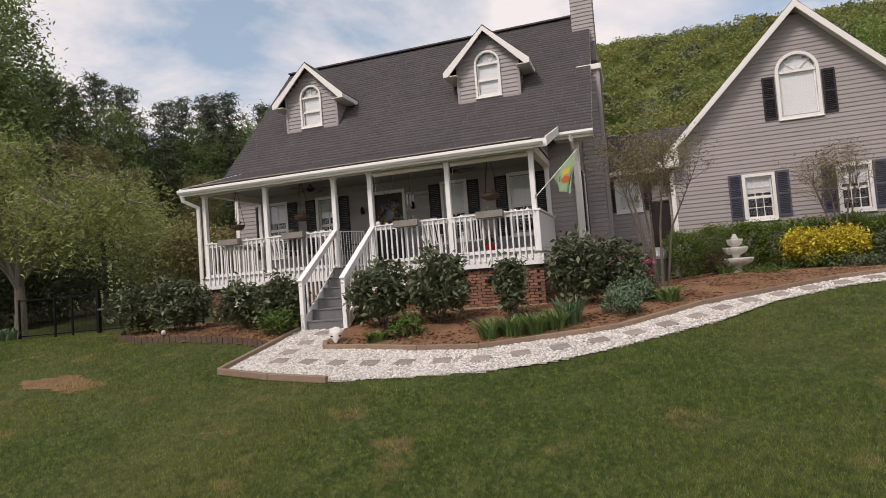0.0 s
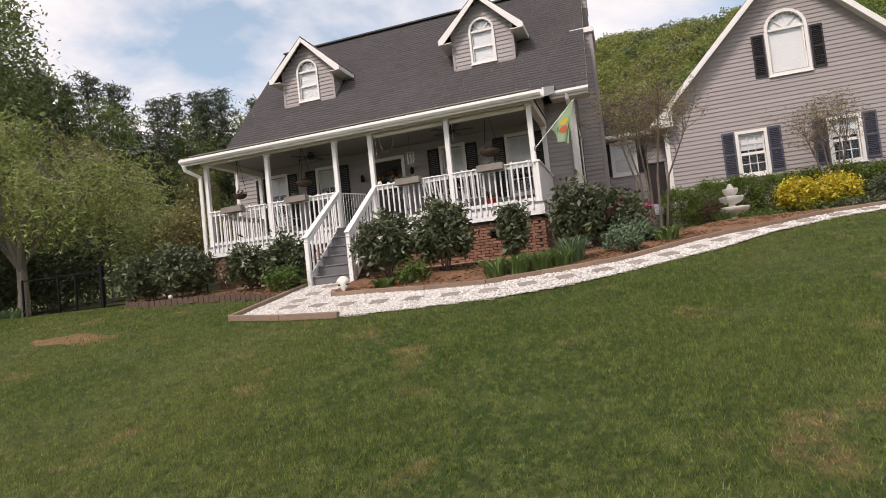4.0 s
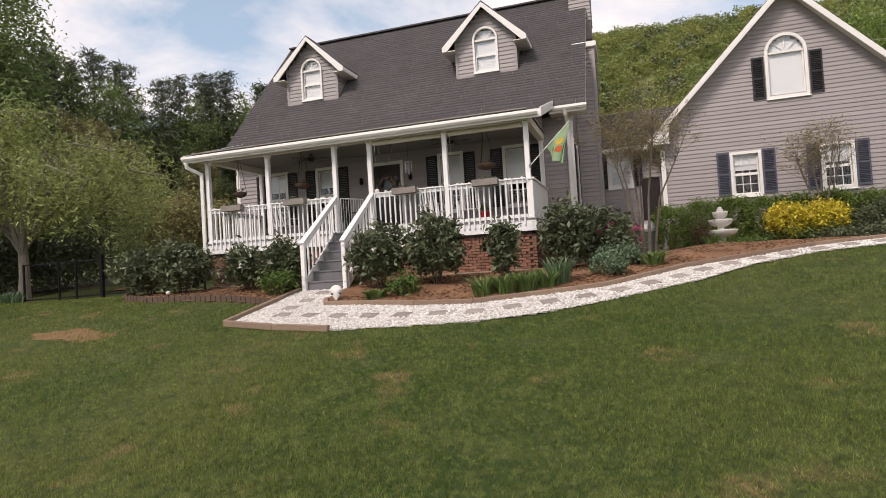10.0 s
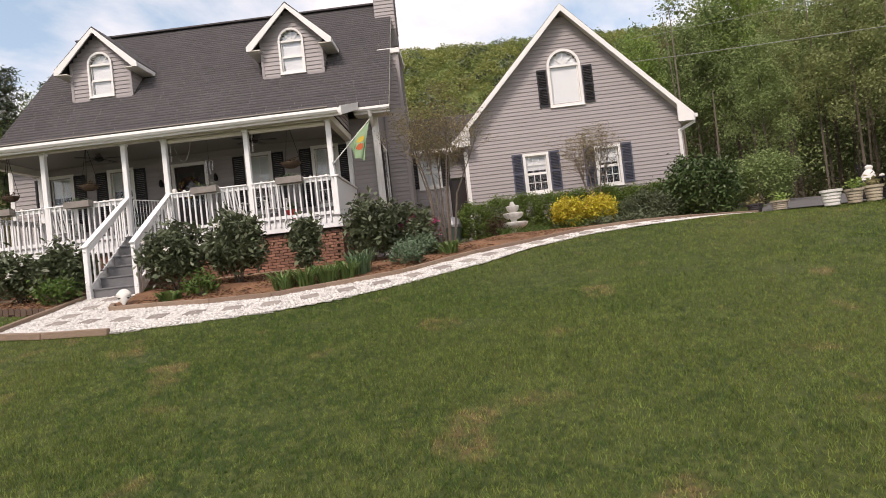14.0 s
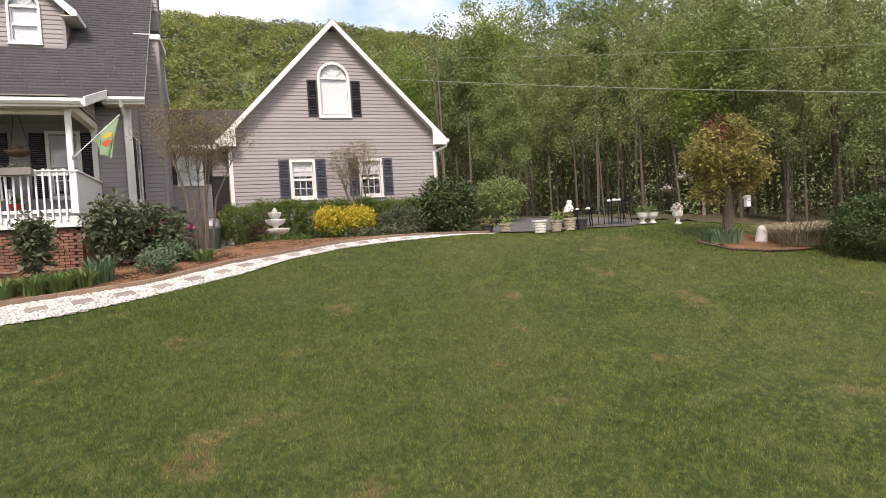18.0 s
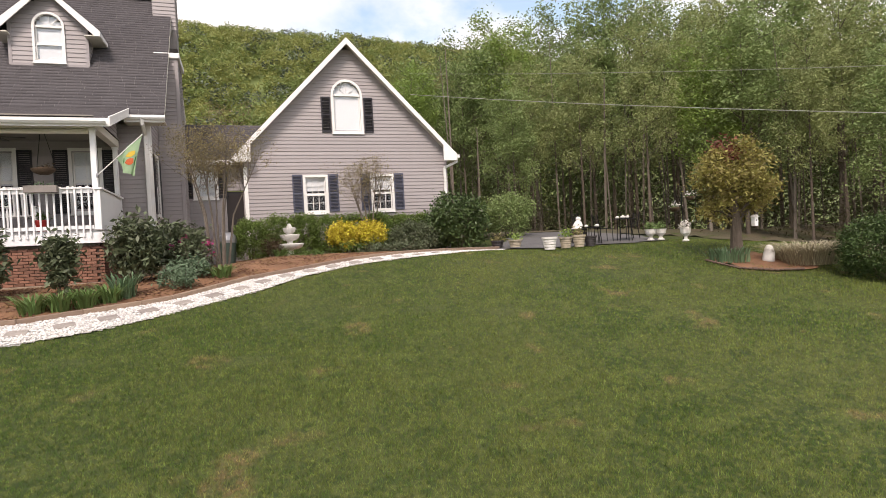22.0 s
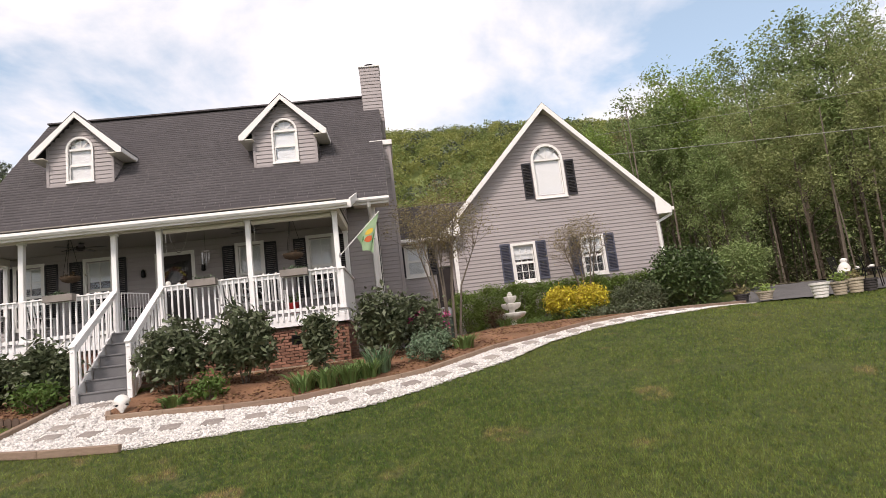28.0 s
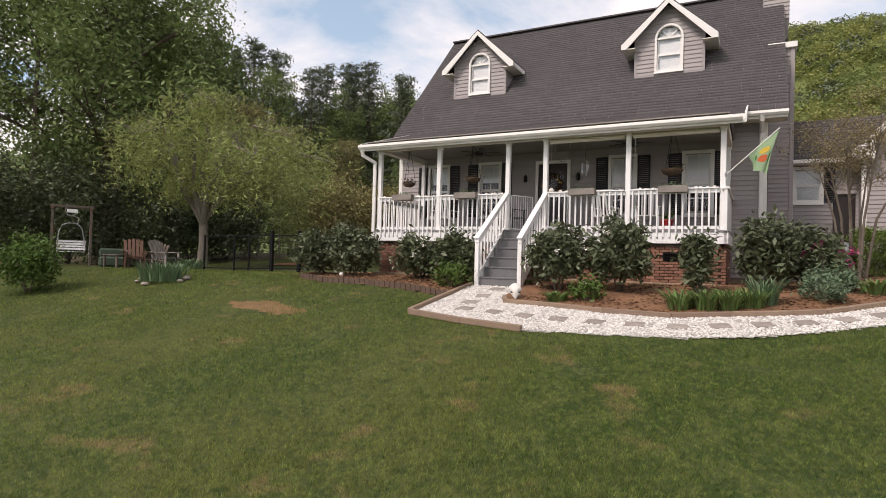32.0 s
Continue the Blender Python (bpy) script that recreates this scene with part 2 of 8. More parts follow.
def soup(name, verts, faces, mat, parent=None, label="", smooth=False):
    """One mesh from arrays of vertices (n, 3) and equal faces (m, k)."""
    me = bpy.data.meshes.new(name)
    verts, faces = np.asarray(verts, np.float32), np.asarray(faces, np.int32)
    me.vertices.add(len(verts))
    me.vertices.foreach_set("co", verts.ravel())
    k = faces.shape[1]
    me.loops.add(faces.size)
    me.loops.foreach_set("vertex_index", faces.ravel())
    me.polygons.add(len(faces))
    me.polygons.foreach_set("loop_start", np.arange(len(faces), dtype=np.int32) * k)
    if smooth:
        me.polygons.foreach_set("use_smooth", np.ones(len(faces), bool))
    me.update(calc_edges=True)
    return link_mesh(name, me, mat, parent, label)


# ---- the ground ----


def cap_height(x):
    return float(np.interp(x, [-30, -14, -8, -1, 1.5, 4, 7, 11, 18, 30], [-0.35, -0.04, 0.04, 0.06, 0.12, 0.42, 0.38, 0.24, 0.18, -0.3]))


def ground_z(x, y):
    s = 0.19 * (max(y, -15) + 1.8) - 0.20
    c = cap_height(x) - 0.12
    h = max(0.0, min(1.0, 0.5 + 0.5 * (s - c) / 0.3))
    z = s * (1 - h) + c * h - 0.3 * h * (1 - h) * 0.5
    if x > 16:
        z -= 0.012 * (x - 16) ** 1.5 * (1 if y < 3 else max(0, 1 - (y - 3) / 6))
    if x > 10.5 and y > 0.6:
        z += min(1, (x - 10.5) / 2) * (0.06 * min(1, (y - 0.6) / 2.5) + 0.075 * min(y - 0.6, 7.5))
    if x < -11 and y > 2:
        z += 0.10 * min(1, (-11 - x) / 3) * min(y - 2, 9)
    if x < -14 and y < 0:
        z += 0.02 * min(-14 - x, 20)
    return z

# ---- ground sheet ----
# darker than the cream soffit, so the colour carries the porch's shade
M_CEILING = material("porch ceiling boards in painted shade", (0.26, 0.24, 0.21), 0.7, vary=0.06, stretch=(1, 12, 1))
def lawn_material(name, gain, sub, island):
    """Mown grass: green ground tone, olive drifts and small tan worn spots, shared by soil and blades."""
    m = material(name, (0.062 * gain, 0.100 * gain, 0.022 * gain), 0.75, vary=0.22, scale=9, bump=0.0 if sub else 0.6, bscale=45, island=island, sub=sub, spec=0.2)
    n, l = m.node_tree.nodes, m.node_tree.links
    base = next(q for q in n if q.bl_idname == "ShaderNodeMix")
    hsv = next(q for q in n if q.bl_idname == "ShaderNodeHueSaturation")
    src = n.new("ShaderNodeTexCoord").outputs["Object"]
    last = base.outputs["Result"]
    for sc, lo, hi, amount, col, det in ((0.33, 0.40, 0.64, 0.9, (0.112, 0.128, 0.035), 3), (2.3, 0.48, 0.64, 0.8, (0.125, 0.152, 0.042), 5), (0.95, 0.62, 0.69, 0.9, (0.235, 0.172, 0.080), 4), (4.5, 0.50, 0.66, 0.8, (0.050, 0.078, 0.022), 3), (13.0, 0.48, 0.60, 0.7, (0.158, 0.180, 0.048), 2), (21.0, 0.54, 0.66, 0.6, (0.040, 0.062, 0.016), 2)):
        no = n.new("ShaderNodeTexNoise")
        no.inputs["Scale"].default_value = sc
        no.inputs["Detail"].default_value = det
        l.new(src, no.inputs["Vector"])
        mr = n.new("ShaderNodeMapRange")
        mr.inputs["From Min"].default_value, mr.inputs["From Max"].default_value = lo, hi
        mr.inputs["To Max"].default_value = amount
        l.new(no.outputs["Fac"], mr.inputs["Value"])
        mx = n.new("ShaderNodeMix")
        mx.data_type = "RGBA"
        l.new(mr.outputs[0], mx.inputs["Factor"])
        l.new(last, mx.inputs["A"])
        mx.inputs["B"].default_value = (*(c * gain for c in col), 1)
        last = mx.outputs["Result"]
    # the green darkens towards a point on the slope below the curve of the path
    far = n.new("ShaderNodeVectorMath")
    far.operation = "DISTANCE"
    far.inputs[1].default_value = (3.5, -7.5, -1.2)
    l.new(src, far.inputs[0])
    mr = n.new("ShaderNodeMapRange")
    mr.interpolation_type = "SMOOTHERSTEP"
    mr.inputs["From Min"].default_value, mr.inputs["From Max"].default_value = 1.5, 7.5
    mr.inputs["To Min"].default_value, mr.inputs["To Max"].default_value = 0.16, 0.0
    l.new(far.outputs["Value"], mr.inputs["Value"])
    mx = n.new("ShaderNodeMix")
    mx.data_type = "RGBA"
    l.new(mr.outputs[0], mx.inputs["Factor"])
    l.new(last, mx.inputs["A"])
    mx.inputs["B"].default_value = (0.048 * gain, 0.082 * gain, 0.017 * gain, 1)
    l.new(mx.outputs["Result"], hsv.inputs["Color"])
    return m


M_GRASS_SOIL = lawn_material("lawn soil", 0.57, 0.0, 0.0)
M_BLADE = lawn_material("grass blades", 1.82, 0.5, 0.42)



def build_ground():
    xs = np.unique(np.concatenate([np.linspace(-40, 45, 140), np.linspace(-700, -40, 30), np.linspace(45, 700, 30)]))
    ys = np.unique(np.concatenate([np.linspace(-30, 30, 110), np.linspace(-500, -30, 15), np.linspace(30, 900, 30)]))
    v = np.array([(x, y, ground_z(x, y) + 0.02 * noise.noise((x * 0.4, y * 0.4, 0))) for y in ys for x in xs])
    i = np.arange(len(xs) * len(ys)).reshape(len(ys), len(xs))
    f = np.stack([i[:-1, :-1], i[:-1, 1:], i[1:, 1:], i[1:, :-1]], -1).reshape(-1, 4)
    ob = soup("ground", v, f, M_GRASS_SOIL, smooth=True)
    tagged(ob, "sloping mown green lawn with a few dry patches", "ground", kind="structure")


build_ground()

# ---- walls with lapped siding ----
LAP = 0.125
BOARDS = {}


def board_mesh(w, mat):
    key = (round(w, 2), mat.name)
    if key not in BOARDS:
        bm = bmesh.new()
        pts = [(0, 0, 0), (0, -0.022, 0.0), (0, -0.024, 0.012), (0, -0.006, LAP), (0, 0, LAP)]
        prism(bm, pts, (-w / 2, 0, 0), (w / 2, 0, 0))
        me = bpy.data.meshes.new("siding_board")
        bm.to_mesh(me)
        bm.free()
        me.materials.append(mat)
        BOARDS[key] = me
    return BOARDS[key]


def intervals(lo, hi, cuts):
    out = [(lo, hi)]
    for a, b in cuts:
        nxt = []
        for p, q in out:
            if b <= p or a >= q:
                nxt.append((p, q))
            else:
                if a > p:
                    nxt.append((p, a))
                if b < q:
                    nxt.append((b, q))
        out = nxt
    return [(p, q) for p, q in out if q - p > 0.03]


def sided_wall(name, label, o, u, length, z0, z1, openings=(), clip=None, thick=0.14, boards=True):
    """A wall from o along u, its outer face to the right of u seen from above. openings: (a, b, za, zb). clip(z) gives the ends of a row."""
    o, u = Vector(o), Vector(u).normalized()
    nrm = Vector((u.y, -u.x, 0))
    m = Matrix((u, -nrm, Vector((0, 0, 1)))).transposed().to_4x4()
    root = thing(name, (0, 0, 0), label, "wall", kind="structure")
    core = bmesh.new()
    rows = int(math.ceil((z1 - z0) / LAP))
    for k in range(rows):
        z = z0 + k * LAP
        lo, hi = (0, length) if not clip else clip(z + LAP * 0.5)
        if hi - lo < 0.05:
            continue
        cuts = [(a, b) for a, b, za, zb in openings if min(zb, z + LAP) - max(za, z) > LAP * 0.5]
        for a, b in intervals(lo, hi, cuts):
            vs = box(core, (a, 0.0, z), (b, thick, z + LAP))
            if boards:
                mm = m.copy()
                mm.translation = o + u * (a + b) / 2 + Vector((0, 0, z))
                link_mesh("siding_board", board_mesh(b - a, M_SIDING), None, root, m=mm)
    mm = m.copy()
    mm.translation = o
    core.transform(mm)
    bmesh.ops.remove_doubles(core, verts=core.verts, dist=1e-4)
    part("wall_core", core, M_CORE if boards else M_SIDING, root)
    return root


def arch_pts(w, h, n=12):
    """The outline of a round-topped opening of width w and full height h."""
    r = w / 2
    return [(-r, 0), (r, 0)] + [(r * math.cos(math.pi * k / n), h - r + r * math.sin(math.pi * k / n)) for k in range(n + 1)]


def ring_plate(bm, outer, inner, y0, y1):
    """A flat frame between two outlines of equal count, from y0 to y1."""
    k = len(outer)
    a = [[bm.verts.new((x, y, z)) for x, z in pts] for pts in (outer, inner) for y in (y0, y1)]
    of, ob_, inf, inb = a
    for i in range(k):
        j = (i + 1) % k
        bm.faces.new((of[i], of[j], inf[j], inf[i]))
        bm.faces.new((ob_[j], ob_[i], inb[i], inb[j]))
        bm.faces.new((of[j], of[i], ob_[i], ob_[j]))
        bm.faces.new((inf[i], inf[j], inb[j], inb[i]))
    bmesh.ops.recalc_face_normals(bm, faces=bm.faces)


WINDOWS = [0]


def window(loc, w, h, rz=0, cols=3, rows=4, arched=False, blind=0.0, label="", trim=0.085):
    """A double-hung window whose outer face looks along -y, sill centre at loc."""
    WINDOWS[0] += 1
    root = thing(f"window_{WINDOWS[0]}", loc, label, "window", kind="structure", rz=rz)
    if arched:
        o = arch_pts(w + 2 * trim, h + trim)
        i = [(x, z) for x, z in arch_pts(w, h)]
        o[0], o[1] = (-w / 2 - trim, -trim), (w / 2 + trim, -trim)
    else:
        o = [(-w / 2 - trim, -trim), (w / 2 + trim, -trim), (w / 2 + trim, h + trim), (-w / 2 - trim, h + trim)]
        i = [(-w / 2, 0), (w / 2, 0), (w / 2, h), (-w / 2, h)]
    bm = bmesh.new()
    ring_plate(bm, o, i, -0.045, 0.10)
    part("window_frame", bm, M_TRIM, root)
    bm = bmesh.new()
    box(bm, (-w / 2 - trim - 0.02, -0.075, -trim - 0.03), (w / 2 + trim + 0.02, 0.02, -trim), 0.006)
    part("window_sill", bm, M_TRIM, root)
    top = h - w / 2 if arched else h
    for lo, hi, y in (((0, top, 0.05),) if rows == 1 else ((0, top / 2, 0.035), (top / 2, top, 0.06))):
        bm = bmesh.new()
        s = 0.04
        ring_plate(bm, [(-w / 2, lo), (w / 2, lo), (w / 2, hi), (-w / 2, hi)], [(-w / 2 + s, lo + s), (w / 2 - s, lo + s), (w / 2 - s, hi - s), (-w / 2 + s, hi - s)], y - 0.02, y + 0.02)
        sash = part("sash", bm, M_TRIM, root)
        for c in range(1, cols):
            x = -w / 2 + s + (w - 2 * s) * c / cols
            bm = bmesh.new()
            box(bm, (x - 0.009, y - 0.012, lo + s), (x + 0.009, y + 0.012, hi - s))
            part("muntin", bm, M_TRIM, sash)
        for r in range(1, rows // 2):
            z = lo + s + (hi - lo - 2 * s) * r / (rows // 2)
            bm = bmesh.new()
            box(bm, (-w / 2 + s, y - 0.011, z - 0.009), (w / 2 - s, y + 0.011, z + 0.009))
            part("muntin", bm, M_TRIM, sash)
        bm = bmesh.new()
        box(bm, (-w / 2 + s, y - 0.003, lo + s), (w / 2 - s, y + 0.003, hi - s))
        pane = part("pane", bm, M_GLASS, root)
        pane.visible_shadow = False
    if arched:
        n = 12
        r = w / 2
        bm = bmesh.new()
        fan = [(r * math.cos(math.pi * k / n), top + r * math.sin(math.pi * k / n)) for k in range(n + 1)]
        prism(bm, [(x, 0, z) for x, z in fan], (0, 0.05, 0), (0, 0.056, 0))
        pane = part("fan_pane", bm, M_GLASS, root)
        pane.visible_shadow = False
        for k in range(1, 4):
            a = math.pi * k / 4
            bm = bmesh.new()
            bar(bm, (0, 0.05, top + 0.02), (r * math.cos(a), 0.05, top + r * math.sin(a)), 0.02, 0.02, (0, 1, 0))
            part("muntin", bm, M_TRIM, root)
        bm = bmesh.new()
        box(bm, (-w / 2, 0.0, top - 0.03), (w / 2, 0.08, top + 0.03))
        part("transom", bm, M_TRIM, root)
    if blind:
        bm = bmesh.new()
        zt = h if not arched else h - 0.02
        if arched:
            pts = [(x * 0.98, z) for x, z in arch_pts(w, h)]
            prism(bm, [(x, 0, z) for x, z in pts], (0, 0.084, 0), (0, 0.09, 0))
        else:
            k = max(4, int(h * blind / 0.05))
            for j in range(k):
                z = h - h * blind * (j + 0.5) / k
                bar(bm, (-w / 2 + 0.01, 0.093, z), (w / 2 - 0.01, 0.093, z), 0.006, h * blind / k * 0.98, (0, -0.2, 1))
        part("blind", bm, M_BLIND, root, "closed white blind, partly standing for sky reflection")
    # dark sheet behind the panes stands for the unlit room
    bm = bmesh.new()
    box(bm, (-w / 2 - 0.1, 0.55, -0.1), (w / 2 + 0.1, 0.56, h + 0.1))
    part("painted_room_dark", bm, M_DARK, root)
    return root


def shutter(loc, w, h, mat, label, rz=0):
    root = thing("shutter", loc, label, "shutter", "window shutters", rz=rz)
    bm = bmesh.new()
    s = 0.045
    for a, b in (((-w / 2, 0), (-w / 2 + s, h)), ((w / 2 - s, 0), (w / 2, h)), ((-w / 2 + s, 0), (w / 2 - s, s * 1.6)), ((-w / 2 + s, h - s * 1.3), (w / 2 - s, h)), ((-w / 2 + s, h * 0.5 - s * 0.6), (w / 2 - s, h * 0.5 + s * 0.6))):
        box(bm, (a[0], -0.05, a[1]), (b[0], -0.024, b[1]))
    part("frame", bm, mat, root)
    for lo, hi in ((s * 1.6, h * 0.5 - s * 0.6), (h * 0.5 + s * 0.6, h - s * 1.3)):
        k = max(4, int((hi - lo) / 0.05))
        bm = bmesh.new()
        for j in range(k):
            z = lo + (hi - lo) * (j + 0.5) / k
            bar(bm, (-w / 2 + s, -0.036, z), (w / 2 - s, -0.036, z), 0.02, 0.035, (0, -0.6, 1))
        part("louvre_panel", bm, mat, root)
    return root


# ---- main house ----
FLOOR, WALL_Y, RIGHT, LEFT = 1.22, 2.62, 0.85, -10.0
EAVE_Y, EAVE_Z, KINK_Y, KINK_Z, RIDGE_Y, RIDGE_Z = -0.4, 3.67, 2.3, 4.50, 6.55, 9.09
SL = (RIDGE_Z - KINK_Z) / (RIDGE_Y - KINK_Y)
MAIN_EAVE_Y = 2.12
MAIN_EAVE_Z = KINK_Z - SL * (KINK_Y - MAIN_EAVE_Y)
BEAM = FLOOR + 2.29
MAIN_WINDOWS = [(-8.50, 0.64), (-6.70, 0.62), (-2.66, 0.62), (-0.72, 0.62)]
WIN_Z0, WIN_Z1 = FLOOR + 0.62, FLOOR + 2.20
DOOR_X0, DOOR_X1 = -5.12, -4.24


def build_main_walls():
    ops = [(x - w / 2 - LEFT, x + w / 2 - LEFT, WIN_Z0, WIN_Z1) for x, w in MAIN_WINDOWS] + [(DOOR_X0 - LEFT, DOOR_X1 - LEFT, FLOOR, FLOOR + 2.14)]
    sided_wall("wall_front", "front wall of warm grey lapped vinyl siding", (LEFT, WALL_Y, 0), (1, 0, 0), RIGHT - LEFT, 0.15, MAIN_EAVE_Z - 0.16, ops)

    def gable(z):
        d = max(0, (z - 4.62) / SL)
        return d, 2 * (RIDGE_Y - WALL_Y) - d
    sided_wall("wall_east", "side gable wall of grey lapped vinyl siding", (RIGHT, WALL_Y, 0), (0, 1, 0), 2 * (RIDGE_Y - WALL_Y), 0.4, 8.8, [(0.55, 1.25, 1.75, 3.35)], gable)
    sided_wall("wall_west", "west gable wall of grey lapped vinyl siding", (LEFT, 2 * RIDGE_Y - WALL_Y, 0), (0, -1, 0), 2 * (RIDGE_Y - WALL_Y), 0.0, 8.8, (), gable)
    sided_wall("wall_back", "plain back wall of the house", (RIGHT, 2 * RIDGE_Y - WALL_Y, 0), (-1, 0, 0), RIGHT - LEFT, 0.0, 4.0, boards=False)
    bm = bmesh.new()
    for x in (RIGHT - 0.065, LEFT + 0.0):
        box(bm, (x - 0.035, WALL_Y - 0.035, 0.2), (x + 0.10, WALL_Y + 0.10, MAIN_EAVE_Z - 0.19), 0.006)
    tagged(part("corner_board", bm, M_TRIM), "white vertical corner trim of the house", "trim", kind="structure")
    for x, w in MAIN_WINDOWS:
        window((x, WALL_Y, WIN_Z0), w, WIN_Z1 - WIN_Z0, cols=2 if w < 0.7 else 3, rows=4, blind=0.55 if x > -3 else 0.35, label="white double-hung porch window, half blind partly standing for reflection")
        for sx in ((-1, 1) if x > -9 else ()):
            shutter((x + sx * (w / 2 + 0.26), WALL_Y, WIN_Z0 - 0.05), 0.34, 1.66, M_SHUTTER, "black louvred shutter beside a porch window")
    window((RIGHT, WALL_Y + 0.9, 1.75), 0.7, 1.6, rz=90, cols=2, rows=4, label="white double-hung window in the side wall")
    for sy in (-1, 1):
        shutter((RIGHT, WALL_Y + 0.9 + sy * 0.57, 1.72), 0.3, 1.66, M_SHUTTER, "black louvred shutter on the side wall", rz=90)


build_main_walls()


def course_roof(name, label, pts, up, mat=M_ROOF, thick=0.09, step=0.14, tab=0.33, ends=None, holes=None):
    """A sloping roof sheet: pts = eave left and eave right; up = the vector from eave to ridge. Courses of shingle tabs lie on it.
    ends(s) gives the left and right ends, 0 to 1, at the height s; holes(x, z) leaves tabs out."""
    a, b, up = Vector(pts[0]), Vector(pts[1]), Vector(up)
    run = b - a
    nrm = run.cross(up).normalized()
    if nrm.z < 0:
        nrm = -nrm
    root = thing(name, (0, 0, 0), label, "roof", kind="structure")
    bm = bmesh.new()
    n = 1 if not ends else 2
    cs = []
    for s in (0, 1):
        e = ends(s) if ends else (0, 1)
        cs.append([a + run * e[0] + up * s, a + run * e[1] + up * s])
    quad = [cs[0][0], cs[0][1], cs[1][1], cs[1][0]]
    prism(bm, quad, nrm * 0.0, nrm * -thick)
    part("roof_deck", bm, M_SOFFIT, root)
    rng = random.Random(5)
    V, F = [], []
    L, H = run.length, up.length
    rows = int(H / step)
    ru, uu = run / L, up / H
    for k in range(rows):
        s0, s1 = k * H / rows, (k + 1) * H / rows + 0.01
        e = ends((k + 0.5) / rows) if ends else (0, 1)
        x, x1 = e[0] * L, e[1] * L
        first = True
        while x < x1 - 0.01:
            w = tab * (rng.uniform(0.3, 1) if first else rng.uniform(0.7, 1.25))
            first = False
            xe = min(x + w, x1)
            c0 = a + ru * ((x + xe) / 2) + uu * ((s0 + s1) / 2)
            if not holes or not holes(c0):
                lift = 0.012 + rng.uniform(0, 0.006)
                p = [a + ru * x + uu * s0 + nrm * lift, a + ru * (xe - 0.002) + uu * s0 + nrm * lift, a + ru * (xe - 0.002) + uu * s1 + nrm * 0.004, a + ru * x + uu * s1 + nrm * 0.004, a + ru * x + uu * s0, a + ru * (xe - 0.002) + uu * s0]
                i = len(V)
                V.extend(p)
                F.extend([(i, i + 1, i + 2, i + 3), (i + 4, i + 5, i + 1, i)])
            x = xe
    ob = soup("shingles", V, F, mat, root, "dark charcoal asphalt shingle courses")
    ob["kind"] = "stuff"
    return root


ROOF_L, ROOF_R, PORCH_L, PORCH_R = -10.12, 1.3, -9.47, 0.42


